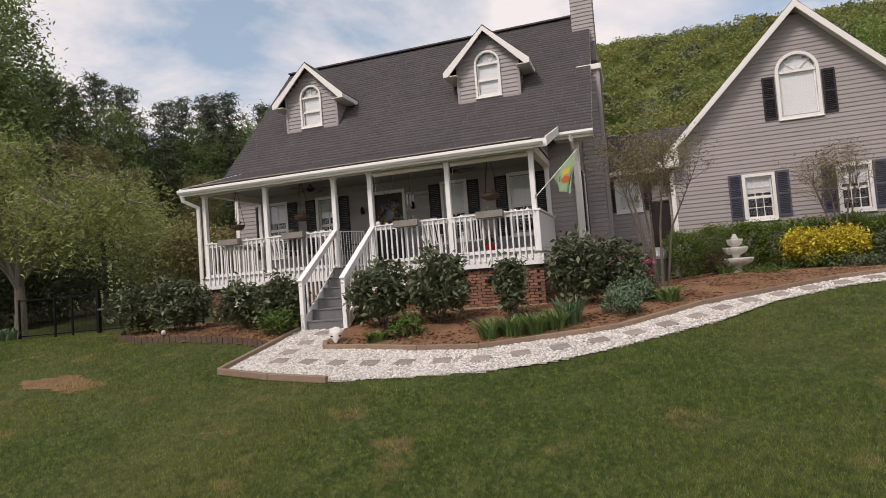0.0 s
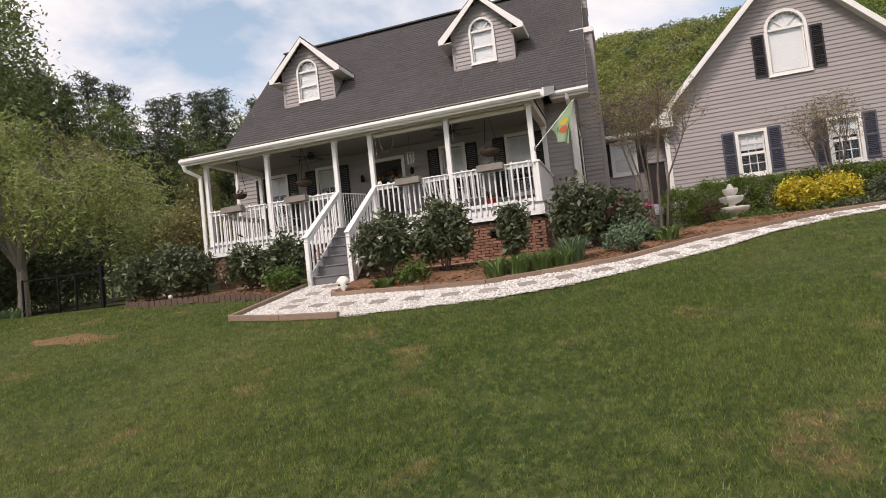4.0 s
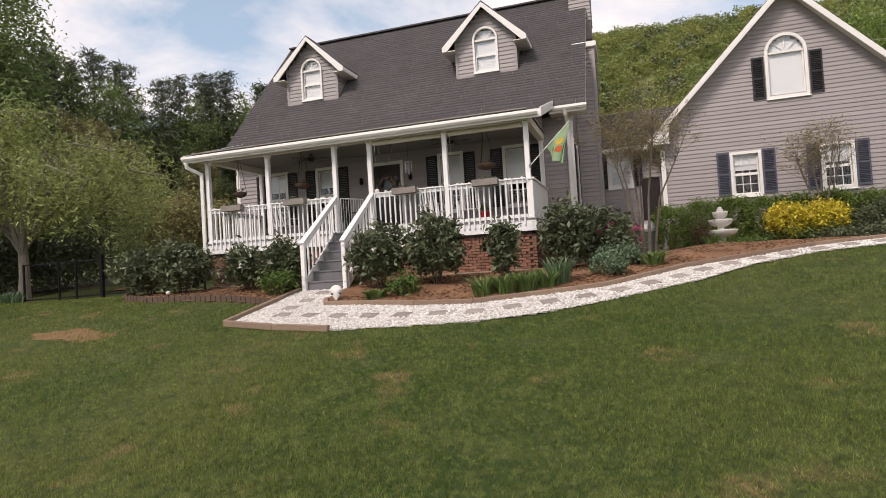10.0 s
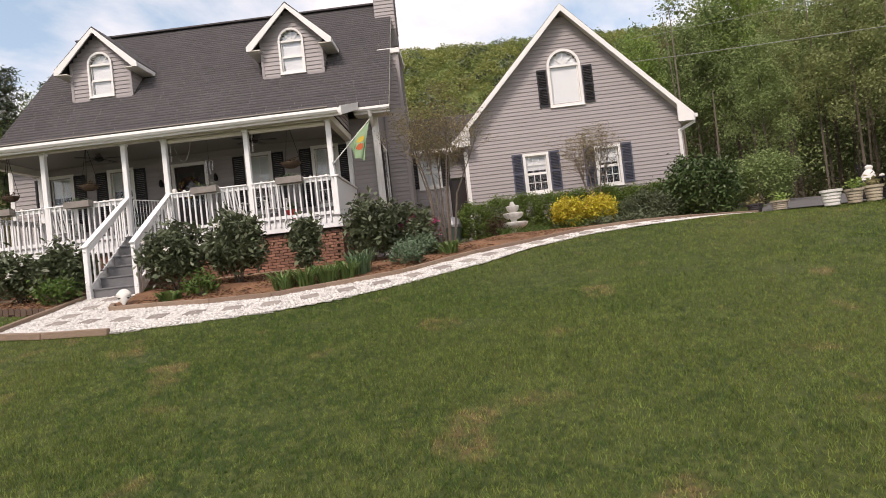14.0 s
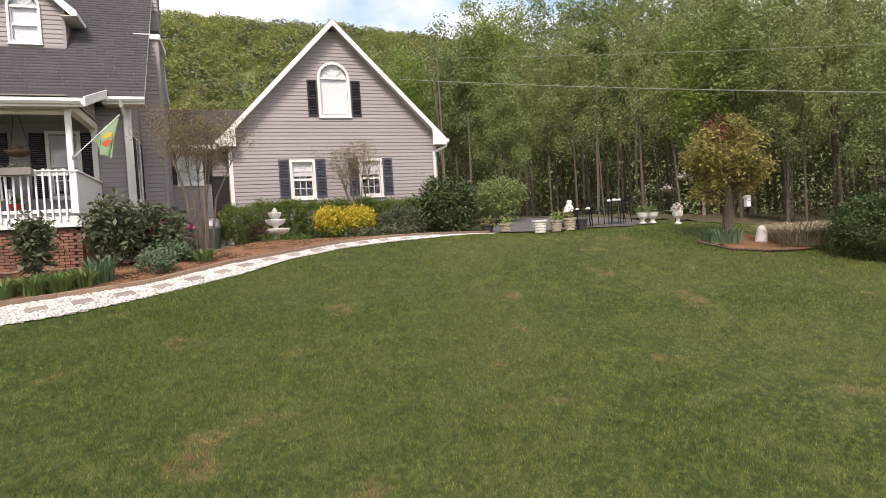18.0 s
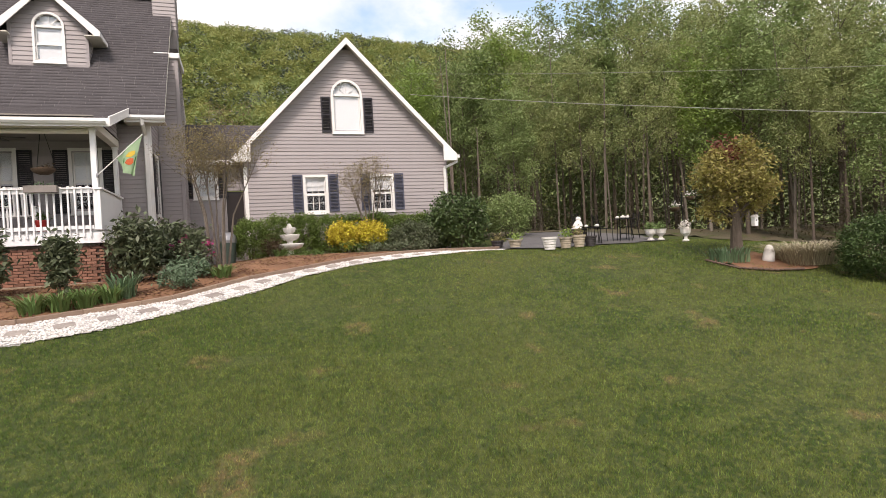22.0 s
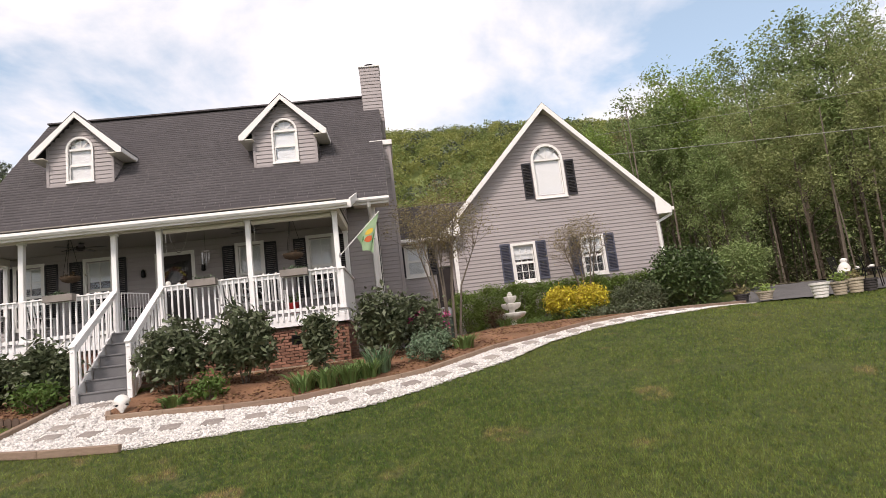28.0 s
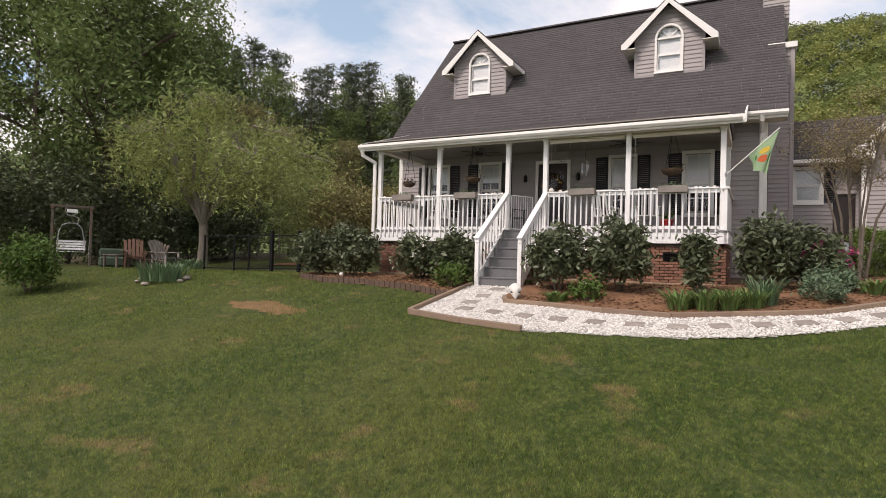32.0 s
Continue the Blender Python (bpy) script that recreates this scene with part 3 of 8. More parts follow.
def build_main_roof():
    course_roof("roof_porch", "dark shingled lower roof over the porch", [(PORCH_L, EAVE_Y, EAVE_Z), (PORCH_R, EAVE_Y, EAVE_Z)], (0, KINK_Y - EAVE_Y, KINK_Z - EAVE_Z))
    course_roof("roof_main", "steep dark charcoal shingle roof of the house", [(ROOF_L, KINK_Y, KINK_Z), (ROOF_R, KINK_Y, KINK_Z)], (0, RIDGE_Y - KINK_Y, RIDGE_Z - KINK_Z))
    for a, b in ((PORCH_R, ROOF_R), (ROOF_L, PORCH_L)):
        course_roof("roof_corner", "short dark shingled roof strip beside the porch", [(a, MAIN_EAVE_Y, MAIN_EAVE_Z), (b, MAIN_EAVE_Y, MAIN_EAVE_Z)], (0, KINK_Y - MAIN_EAVE_Y, KINK_Z - MAIN_EAVE_Z))
    course_roof("roof_back", "dark shingled back slope of the house", [(ROOF_R, 2 * RIDGE_Y - MAIN_EAVE_Y, MAIN_EAVE_Z), (ROOF_L, 2 * RIDGE_Y - MAIN_EAVE_Y, MAIN_EAVE_Z)], (0, MAIN_EAVE_Y - RIDGE_Y, RIDGE_Z - MAIN_EAVE_Z), step=0.5, tab=1.0)
    bm = bmesh.new()
    bar(bm, (ROOF_L, RIDGE_Y, RIDGE_Z + 0.03), (ROOF_R, RIDGE_Y, RIDGE_Z + 0.03), 0.26, 0.05)
    tagged(part("ridge_cap", bm, M_ROOF), "dark shingled ridge cap", "roof trim", kind="structure")
    # gutter, fascia and soffit along the porch eave
    g = thing("gutter", (0, 0, 0), "white metal gutter along the porch eave", "gutter", kind="structure")
    bm = bmesh.new()
    prof = [(-0.02, 0.0), (-0.09, 0.0), (-0.13, 0.05), (-0.125, 0.115), (-0.115, 0.115), (-0.115, 0.055), (-0.085, 0.012), (-0.02, 0.012)]
    prism(bm, [(0, EAVE_Y + y, EAVE_Z - 0.14 + z) for y, z in prof], (PORCH_L - 0.02, 0, 0), (PORCH_R - 0.05, 0, 0))
    part("trough", bm, M_TRIM, g)
    bm = bmesh.new()
    box(bm, (PORCH_L, EAVE_Y - 0.02, EAVE_Z - 0.19), (PORCH_R, EAVE_Y + 0.01, EAVE_Z - 0.005))
    part("fascia", bm, M_TRIM, g)
    for a, b in ((PORCH_R - 0.1, ROOF_R), (ROOF_L, PORCH_L + 0.1)):
        g2 = thing("gutter", (0, 0, 0), "short white gutter above the house corner", "gutter", kind="structure")
        bm = bmesh.new()
        prism(bm, [(0, MAIN_EAVE_Y + y, MAIN_EAVE_Z - 0.14 + z) for y, z in prof], (a - 0.02, 0, 0), (b + 0.02, 0, 0))
        part("trough", bm, M_TRIM, g2)
        bm = bmesh.new()
        box(bm, (a, MAIN_EAVE_Y - 0.02, MAIN_EAVE_Z - 0.20), (b, MAIN_EAVE_Y + 0.01, MAIN_EAVE_Z - 0.01))
        part("fascia", bm, M_TRIM, g2)
        bm = bmesh.new()
        box(bm, (a, MAIN_EAVE_Y + 0.01, MAIN_EAVE_Z - 0.19), (b, WALL_Y + 0.02, MAIN_EAVE_Z - 0.16))
        part("soffit", bm, M_SOFFIT, g2)
    # end trim of the porch roof
    for x in (PORCH_R, PORCH_L):
        bm = bmesh.new()
        prism(bm, [(0, EAVE_Y - 0.05, EAVE_Z - 0.19), (0, EAVE_Y - 0.05, EAVE_Z + 0.02), (0, KINK_Y - 0.05, KINK_Z + 0.0), (0, KINK_Y - 0.2, KINK_Z - 0.24)], (x - 0.01, 0, 0), (x + 0.025, 0, 0))
        tagged(part("rake_trim", bm, M_TRIM), "white rake board at the end of the porch roof", "trim", kind="structure")
    # rakes of the main gables
    for x, nm in ((ROOF_R - 0.03, "east"), (ROOF_L + 0.03, "west")):
        bm = bmesh.new()
        for s in (-1, 1):
            bar(bm, (x, RIDGE_Y + s * (RIDGE_Y - KINK_Y), KINK_Z - 0.14), (x, RIDGE_Y, RIDGE_Z - 0.14), 0.03, 0.15, (0, 0, 1))
        tagged(part("rake_trim", bm, M_TRIM), "white rake board of the main gable", "trim", kind="structure")


build_main_roof()


def build_dormer(cx, w, label):
    y0, z0, zt = 3.64, KINK_Z + (3.64 - KINK_Y) * SL, KINK_Z + (3.64 - KINK_Y) * SL + 1.20
    root = thing("dormer", (cx, y0, z0), label, "dormer", "roof dormers")
    h = zt - z0
    slope = 0.93
    ww, wz = 0.66, 0.12
    bm = bmesh.new()
    rows = int(2.1 / LAP)
    for k in range(rows):
        z = k * LAP
        half = min(w / 2, w / 2 - (z + 0.03 - h) / slope)
        if half < 0.05:
            continue
        ops = [(-ww / 2, ww / 2)] if wz <= z + LAP * 0.5 <= wz + 0.95 else []
        if not ops and wz + 0.95 < z + LAP * 0.5 < wz + 1.27:
            c = math.sqrt(max(0.0, 0.32 ** 2 - (z + LAP * 0.5 - wz - 0.95) ** 2))
            ops = [(-c, c)]
        for a, b in intervals(-half, half, ops):
            link_mesh("siding_board", board_mesh(b - a, M_SIDING), None, root, m=pose((a + b) / 2, 0, z))
            box(bm, (a, 0, z), (b, 0.1, z + LAP))
    part("front_wall", bm, M_CORE, root)
    # side cheeks
    for s in (-1, 1):
        bm = bmesh.new()
        prism(bm, [(0, 0, 0), (0, 0, h), (0, h / SL + 0.02, h)], (s * (w / 2 - 0.08), 0, 0), (s * w / 2, 0, 0))
        part("cheek", bm, M_SIDING, root)
        for k in range(int(h / LAP)):
            z = k * LAP
            yl = (z + LAP * 0.5) / SL
            bm = bmesh.new()
            x = s * w / 2
            prism(bm, [(x, 0, z), (x + s * 0.022, 0, z), (x + s * 0.006, 0, z + LAP), (x, 0, z + LAP)], (0, 0, 0), (0, yl, 0))
            part("siding_board", bm, M_SIDING, root)
    # corner trim
    bm = bmesh.new()
    for s in (-1, 1):
        box(bm, (s * w / 2 - 0.045, -0.03, 0), (s * w / 2 + 0.035, 0.02, h))
    box(bm, (-w / 2, -0.028, -0.03), (w / 2, 0.01, 0.05))
    part("trim", bm, M_SIDING, root)
    # roof planes with overhang
    ov, fy = 0.37, -0.28
    apex = h + slope * (w / 2) + 0.12
    for s in (-1, 1):
        ex = w / 2 + ov
        ez = apex - slope * ex
        yback_e, yback_a = ez / SL + 0.02, apex / SL + 0.02
        bm = bmesh.new()
        pts = [(0, fy, apex), (s * ex, fy, ez), (s * ex, yback_e, ez), (0, yback_a, apex)]
        prism(bm, pts, (0, 0, 0.0), (0, 0, -0.05))
        part("roof_sheet", bm, M_ROOF, root, "dark shingled dormer roof")
        bm = bmesh.new()
        prism(bm, [(0, 0, apex - 0.05), (s * (ex + 0.01), 0, ez - 0.05), (s * (ex + 0.01), 0, ez - 0.19), (s * (ex - 0.13), 0, ez - 0.19), (0, 0, apex - 0.20)], (0, fy - 0.02, 0), (0, fy + 0.02, 0))
        part("rake_board", bm, M_TRIM, root)
        bm = bmesh.new()
        box(bm, (s * (ex - 0.02), fy, ez - 0.17), (s * (ex + 0.01), yback_e - 0.12, ez - 0.05))
        part("eave_fascia", bm, M_TRIM, root)
        bm = bmesh.new()
        box(bm, (s * (w / 2 - 0.02), fy, ez - 0.19), (s * ex, yback_e - 0.1, ez - 0.165))
        part("soffit", bm, M_SOFFIT, root)
    win = window((0, 0, wz), ww, 0.95 + ww / 2, cols=1, rows=2, arched=True, blind=1.0, label="", trim=0.06)
    return root, win


def dormers():
    for cx, w in ((-7.61, 1.84), (-1.63, 1.84)):
        root, win = build_dormer(cx, w, "grey sided gable dormer with an arched window")
        win.matrix_basis = pose(cx, 3.62, KINK_Z + (3.64 - KINK_Y) * SL + 0.12)
        tagged(win, "white round-topped dormer window with a white blind", "window")


dormers()


def chimney():
    root = thing("chimney", (1.10, 6.22, 7.90), "grey sided square chimney with a dark flue", "chimney")
    bm = bmesh.new()
    box(bm, (-0.33, -0.36, -0.6), (0.33, 0.36, 2.02))
    part("chimney_shaft", bm, M_CORE, root)
    for k in range(16):
        z = k * LAP
        link_mesh("siding_board", board_mesh(0.66, M_SIDING), None, root, m=pose(0, -0.36, z))
        link_mesh("siding_board", board_mesh(0.72, M_SIDING), None, root, m=pose(0.33, 0, z, 0, 0, 90))
        link_mesh("siding_board", board_mesh(0.72, M_SIDING), None, root, m=pose(-0.33, 0, z, 0, 0, -90))
    bm = bmesh.new()
    box(bm, (-0.37, -0.41, 2.02), (0.37, 0.41, 2.07), 0.01)
    part("cap", bm, M_TRIM, root)
    bm = bmesh.new()
    lathe(bm, [(0.11, 2.08), (0.11, 2.16), (0.17, 2.17), (0.18, 2.24), (0.12, 2.27)], 16)
    part("flue", bm, M_METAL, root, "dark metal flue cap")
    chase = thing("chimney_chase", (1.19, 4.36, 0.4), "grey sided chimney chase on the house side", "chimney chase")
    bm = bmesh.new()
    box(bm, (-0.31, 0, 0), (0.31, 1.5, 6.15))
    part("core", bm, M_CORE, chase)
    for k in range(49):
        z = k * LAP
        link_mesh("siding_board", board_mesh(0.62, M_SIDING), None, chase, m=pose(0, 0, z))
        link_mesh("siding_board", board_mesh(1.5, M_SIDING), None, chase, m=pose(0.31, 0.75, z, 0, 0, 90))
    bm = bmesh.new()
    box(bm, (0.24, -0.035, 0), (0.345, 0.06, 6.1), 0.006)
    part("corner_trim", bm, M_SIDING, chase)
    bm = bmesh.new()
    box(bm, (-0.31, -0.10, 6.10), (0.40, 1.55, 6.26), 0.01)
    part("shoulder_cap", bm, M_TRIM, chase, "white cap board of the chase")


chimney()

# ---- porch ----
POSTS = [-9.03, -7.08, -5.05, -4.04, -2.02, 0.0]


def build_porch():
    f = thing("porch_floor", (0, 0, 0), "raised porch deck with a white rim board", "porch", kind="structure")
    bm = bmesh.new()
    box(bm, (-9.15, -0.10, FLOOR - 0.30), (0.13, -0.06, FLOOR - 0.02), 0.005)
    box(bm, (0.09, -0.06, FLOOR - 0.30), (0.13, WALL_Y, FLOOR - 0.02), 0.005)
    box(bm, (-9.15, -0.06, FLOOR - 0.30), (-9.11, WALL_Y, FLOOR - 0.02), 0.005)
    part("rim_board", bm, M_RAIL, f)
    n = 66
    x0, x1 = -9.17, 0.15
    for k in range(n):
        bm = bmesh.new()
        a = x0 + (x1 - x0) * k / n
        box(bm, (a, -0.13, FLOOR - 0.025), (a + (x1 - x0) / n - 0.005, WALL_Y, FLOOR))
        part("deck_board", bm, M_DECK, f)
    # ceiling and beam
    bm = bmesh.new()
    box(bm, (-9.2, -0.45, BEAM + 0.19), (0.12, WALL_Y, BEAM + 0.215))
    tagged(part("ceiling", bm, M_CEILING), "boarded porch ceiling darkened to stand for porch shade", "ceiling", kind="structure")
    bm = bmesh.new()
    box(bm, (-9.15, -0.085, BEAM), (0.085, 0.085, BEAM + 0.19), 0.006)
    box(bm, (-0.085, 0.085, BEAM), (0.085, WALL_Y, BEAM + 0.19), 0.006)
    box(bm, (-9.15, 0.085, BEAM), (-8.98, WALL_Y, BEAM + 0.19), 0.006)
    tagged(part("porch_beam", bm, M_SOFFIT), "cream painted beam over the porch posts", "beam", kind="structure")
    gw = sided_wall("wall_porch_gable", "small sided triangle at the porch roof end", (0.10, -0.40, 0), (0, 1, 0), 2.65, BEAM + 0.19, KINK_Z - 0.12, (), lambda z: (max(0, (z - EAVE_Z + 0.12) / 0.29), 2.65), thick=0.05)
    spots = [(x, 0.0) for x in POSTS] + [(0.0, WALL_Y - 0.09), (-9.03, WALL_Y - 0.09)]
    for x, y in spots:
        p = thing("porch_post", (x, y, FLOOR), "square white porch post", "post", "porch posts")
        bm = bmesh.new()
        s = 0.058
        box(bm, (-s, -s, 0), (s, s, BEAM - FLOOR), 0.008)
        part("shaft", bm, M_RAIL, p)
        bm = bmesh.new()
        box(bm, (-s - 0.018, -s - 0.018, BEAM - FLOOR - 0.05), (s + 0.018, s + 0.018, BEAM - FLOOR - 0.002), 0.006)
        part("collar", bm, M_RAIL, p)
        bm = bmesh.new()
        box(bm, (-s - 0.018, -s - 0.018, 0), (s + 0.018, s + 0.018, 0.06), 0.006)
        part("foot", bm, M_RAIL, p)


build_porch()


def railing(a, b, label, spacing=0.135, height=0.95):
    """A level railing from a to b at the porch floor."""
    a, b = Vector(a), Vector(b)
    L = (b - a).length
    ang = math.degrees(math.atan2(b.y - a.y, b.x - a.x))
    r = thing("railing", tuple(a), label, "railing", "porch railings", rz=ang)
    bm = bmesh.new()
    box(bm, (0, -0.15, height - 0.035), (L, 0.06, height), 0.008)
    box(bm, (0, -0.10, height - 0.12), (L, -0.06, height - 0.035))
    part("top_rail", bm, M_RAIL, r)
    bm = bmesh.new()
    box(bm, (0, -0.10, 0.02), (L, -0.06, 0.10), 0.004)
    part("bottom_rail", bm, M_RAIL, r)
    n = int(L / spacing)
    bmesh_me = None
    for k in range(n):
        x = (k + 0.5) * L / n
        if bmesh_me is None:
            bm = bmesh.new()
            box(bm, (-0.018, -0.137, -0.16), (0.018, -0.102, height - 0.036), 0.003)
            ob = part("baluster", bm, M_RAIL, r, m=pose(x, 0, 0))
            bmesh_me = ob.data
        else:
            link_mesh("baluster", bmesh_me, None, r, m=pose(x, 0, 0))
    return r


def build_rails():
    s = 0.06
    for x0, x1 in ((0, 1), (1, 2), (3, 4), (4, 5)):
        railing((POSTS[x0] + s, 0, FLOOR), (POSTS[x1] - s, 0, FLOOR), "white porch railing with square balusters")
    railing((-9.03, WALL_Y - 0.15, FLOOR), (-9.03, s, FLOOR), "white side railing with square balusters")
    r = thing("side_panel", (0.03, 0.0, FLOOR), "solid white panel closing the porch end", "panel")
    bm = bmesh.new()
    box(bm, (0, -0.1, -0.30), (0.07, WALL_Y - 0.1, 0.90), 0.008)
    part("board", bm, M_RAIL, r)
    bm = bmesh.new()
    box(bm, (-0.05, -0.12, 0.90), (0.11, WALL_Y - 0.1, 0.95), 0.008)
    part("cap", bm, M_RAIL, r)


build_rails()


def build_steps():
    st = thing("front_steps", (-4.53, -0.10, 0), "six grey painted wooden steps up to the porch", "steps")
    base = -0.19
    n, rise, run = 6, (FLOOR + 0.19) / 6, 0.275
    for k in range(n):
        z = base + (k + 1) * rise
        y1 = -(n - 1 - k) * run
        bm = bmesh.new()
        box(bm, (-0.47, y1 - run - 0.02, z - 0.035), (0.47, y1 + 0.01, z), 0.006)
        part("tread", bm, M_STEP, st)
        bm = bmesh.new()
        box(bm, (-0.46, y1 - run, z - rise), (0.46, y1 - run + 0.02, z - 0.035))
        part("riser", bm, M_STEP, st)
    ybot = -n * run - 0.03
    for s in (-1, 1):
        rl = thing("stair_rail", (-4.53 + s * 0.525, -0.10, 0), "sloping white stair railing with balusters", "railing", "stair railings")
        bm = bmesh.new()
        box(bm, (-0.05, ybot - 0.06, -0.2), (0.05, ybot + 0.04, 0.93), 0.008)
        part("newel", bm, M_RAIL, rl)
        ht = FLOOR + 0.95
        bm = bmesh.new()
        bar(bm, (0, 0.03, ht), (0, ybot - 0.09, 0.93), 0.13, 0.035, bevel=0.006)
        bar(bm, (0, 0.03, ht - 0.08), (0, ybot - 0.05, 0.80), 0.035, 0.11)
        part("handrail", bm, M_RAIL, rl)
        bm = bmesh.new()
        bar(bm, (0, 0.0, FLOOR - 0.03), (0, ybot, -0.08), 0.04, 0.24)
        part("stringer", bm, M_RAIL, rl)
        k = 9
        for j in range(k):
            y = (j + 0.5) * ybot / k
            f = (j + 0.5) / k
            zt = ht - 0.05 + (0.85 - ht) * f
            zb = FLOOR - 0.12 + (-0.07 - FLOOR) * f
            bm = bmesh.new()
            box(bm, (-0.018 + s * 0.035, y - 0.018, zb), (0.018 + s * 0.035, y + 0.018, zt))
            part("baluster", bm, M_RAIL, rl)


build_steps()

# ---- garage wing ----
GY, GX0, GX1, GC, GAPEX, GS = 5.77, 3.29, 10.55, 6.92, 7.86, 1.046


def build_wing():
    gz = lambda x: GAPEX - 0.28 - GS * abs(x - GC)

    def clip(z):
        h = min((GAPEX - 0.16 - z + LAP * 0.5) / GS, (GX1 - GX0) / 2)
        return GC - h - GX0, GC + h - GX0
    L = GX1 - GX0
    wins = [(5.63, 0.69), (8.02, 0.69)]
    z0, z1 = 1.81, 3.01
    ops = [(x - w / 2 - GX0, x + w / 2 - GX0, z0, z1) for x, w in wins]
    aw, az, ah = 0.95, 4.63, 1.76
    ops.append((6.89 - aw / 2 - GX0, 6.89 + aw / 2 - GX0, az, az + ah - aw / 2))
    for k in range(4):
        zz = az + ah - aw / 2 + k * 0.125
        c = math.sqrt(max(0, aw * aw / 4 - (k * 0.125 + 0.06) ** 2))
        ops.append((6.89 - c - GX0, 6.89 + c - GX0, zz, zz + 0.125))
    sided_wall("wall_wing_gable", "gable wall of grey lapped vinyl siding", (GX0, GY, 0), (1, 0, 0), L, 0.04, 7.5, ops, clip)
    sided_wall("wall_wing_east", "plain side wall of the wing", (GX1, GY, 0), (0, 1, 0), 8.0, 0.04, 4.0, boards=False)
    sided_wall("wall_wing_west", "side wall of the wing beside the entry", (GX0, GY + 8, 0), (0, -1, 0), 8.0, 0.04, 4.0, boards=False)
    sided_wall("wall_wing_back", "plain back wall of the wing", (GX1, GY + 8, 0), (-1, 0, 0), L, 0.04, 7.5, (), clip, boards=False)
    for x, w in wins:
        window((x, GY, z0), w, z1 - z0, cols=3, rows=4, blind=0.40, label="white double-hung window in the gable, white behind the upper panes")
        for s in (-1, 1):
            shutter((x + s * (w / 2 + 0.085 + 0.19), GY, z0 - 0.02), 0.35, 1.32, M_SHUTTER_BLUE, "slate blue louvred shutter on the gable wall")
    # the full white blind paints the sky's reflection in this glass
    window((6.89, GY, az), aw, ah, cols=1, rows=1, arched=True, blind=1.0, label="large white round-topped window, sky reflection painted as a blind")
    for s in (-1, 1):
        shutter((6.89 + s * (aw / 2 + 0.075 + 0.21), GY, az - 0.05), 0.33, 1.26, M_SHUTTER, "black louvred shutter beside the arched window")
    ex = 3.90
    for s, nm in ((-1, "west"), (1, "east")):
        ez = GAPEX - GS * ex
        a, b = (GC + s * ex, GY - 0.38, ez), (GC + s * ex, GY + 8.3, ez)
        course_roof("roof_wing_" + nm, "dark shingled slope of the wing roof", [a, b] if s > 0 else [b, a], (-s * ex, 0, GAPEX - ez), step=0.2, tab=0.5)
        rk = thing("rake_board", (0, 0, 0), "white rake board along the gable", "trim", kind="structure")
        bm = bmesh.new()
        prism(bm, [(GC, 0, GAPEX - 0.02), (GC + s * (ex + 0.02), 0, ez - 0.02), (GC + s * (ex + 0.02), 0, ez - 0.26), (GC + s * (ex - 0.5), 0, ez - 0.26), (GC + s * (ex - 0.5), 0, ez + 0.5 * GS - 0.21), (GC, 0, GAPEX - 0.23)], (0, GY - 0.40, 0), (0, GY - 0.36, 0))
        part("board", bm, M_TRIM, rk)
        bm = bmesh.new()
        prism(bm, [(GC, 0, GAPEX - 0.10), (GC + s * (ex - 0.03), 0, ez - 0.10), (GC + s * (ex - 0.03), 0, ez - 0.13), (GC, 0, GAPEX - 0.13)], (0, GY - 0.36, 0), (0, GY + 0.0, 0))
        part("rake_soffit", bm, M_SOFFIT, rk)
        bm = bmesh.new()
        box(bm, (GC + s * (ex - 0.02), GY - 0.38, ez - 0.22), (GC + s * (ex + 0.01), GY + 8.3, ez - 0.03))
        box(bm, (GC + s * (ex + 0.01), GY - 0.40, ez - 0.17), (GC + s * (ex + 0.12), GY + 8.3, ez - 0.05))
        part("eave_gutter", bm, M_TRIM, rk)
        bm = bmesh.new()
        box(bm, (GC + s * 3.63, GY - 0.36, ez - 0.26), (GC + s * (ex - 0.02), GY + 8.3, ez - 0.235))
        part("eave_soffit", bm, M_SOFFIT, rk)
    bm = bmesh.new()
    box(bm, (GX0 - 0.035, GY - 0.035, 0.05), (GX0 + 0.09, GY + 0.09, 3.4), 0.006)
    tagged(part("corner_board", bm, M_TRIM), "white corner board of the wing", "trim", kind="structure")
    # connector
    cy = 6.5
    sided_wall("wall_link", "recessed wall of the link between house and wing", (RIGHT, cy, 0), (1, 0, 0), GX0 - RIGHT, 0.05, 3.62, [(1.70 - RIGHT, 2.34 - RIGHT, 2.48, 3.44), (2.66 - RIGHT, 3.22 - RIGHT, 0.60, 2.65)])
    window((2.02, cy, 2.48), 0.64, 0.96, cols=1, rows=2, blind=1.0, label="white link window with a drawn blind")
    for s in (-1, 1):
        shutter((2.02 + s * 0.55, cy, 2.43), 0.28, 1.06, M_SHUTTER, "black louvred shutter beside the link window")
    d = thing("door_2", (2.94, cy + 0.05, 0.60), "dark side door of the link", "door", kind="structure")
    bm = bmesh.new()
    box(bm, (-0.28, 0, 0), (0.28, 0.05, 2.05), 0.01)
    part("leaf", bm, M_DOOR, d)
    course_roof("roof_link", "dark shingled roof of the link", [(RIGHT, cy - 0.4, 3.69), (GX0 + 1.3, cy - 0.4, 3.69)], (0, 2.6, 1.70), step=0.2, tab=0.5)
    g = thing("gutter", (0, 0, 0), "white gutter along the link eave", "gutter", kind="structure")
    bm = bmesh.new()
    box(bm, (RIGHT + 0.62, cy - 0.52, 3.56), (GX0 - 0.66, cy - 0.40, 3.67), 0.01)
    part("trough", bm, M_TRIM, g)
    bm = bmesh.new()
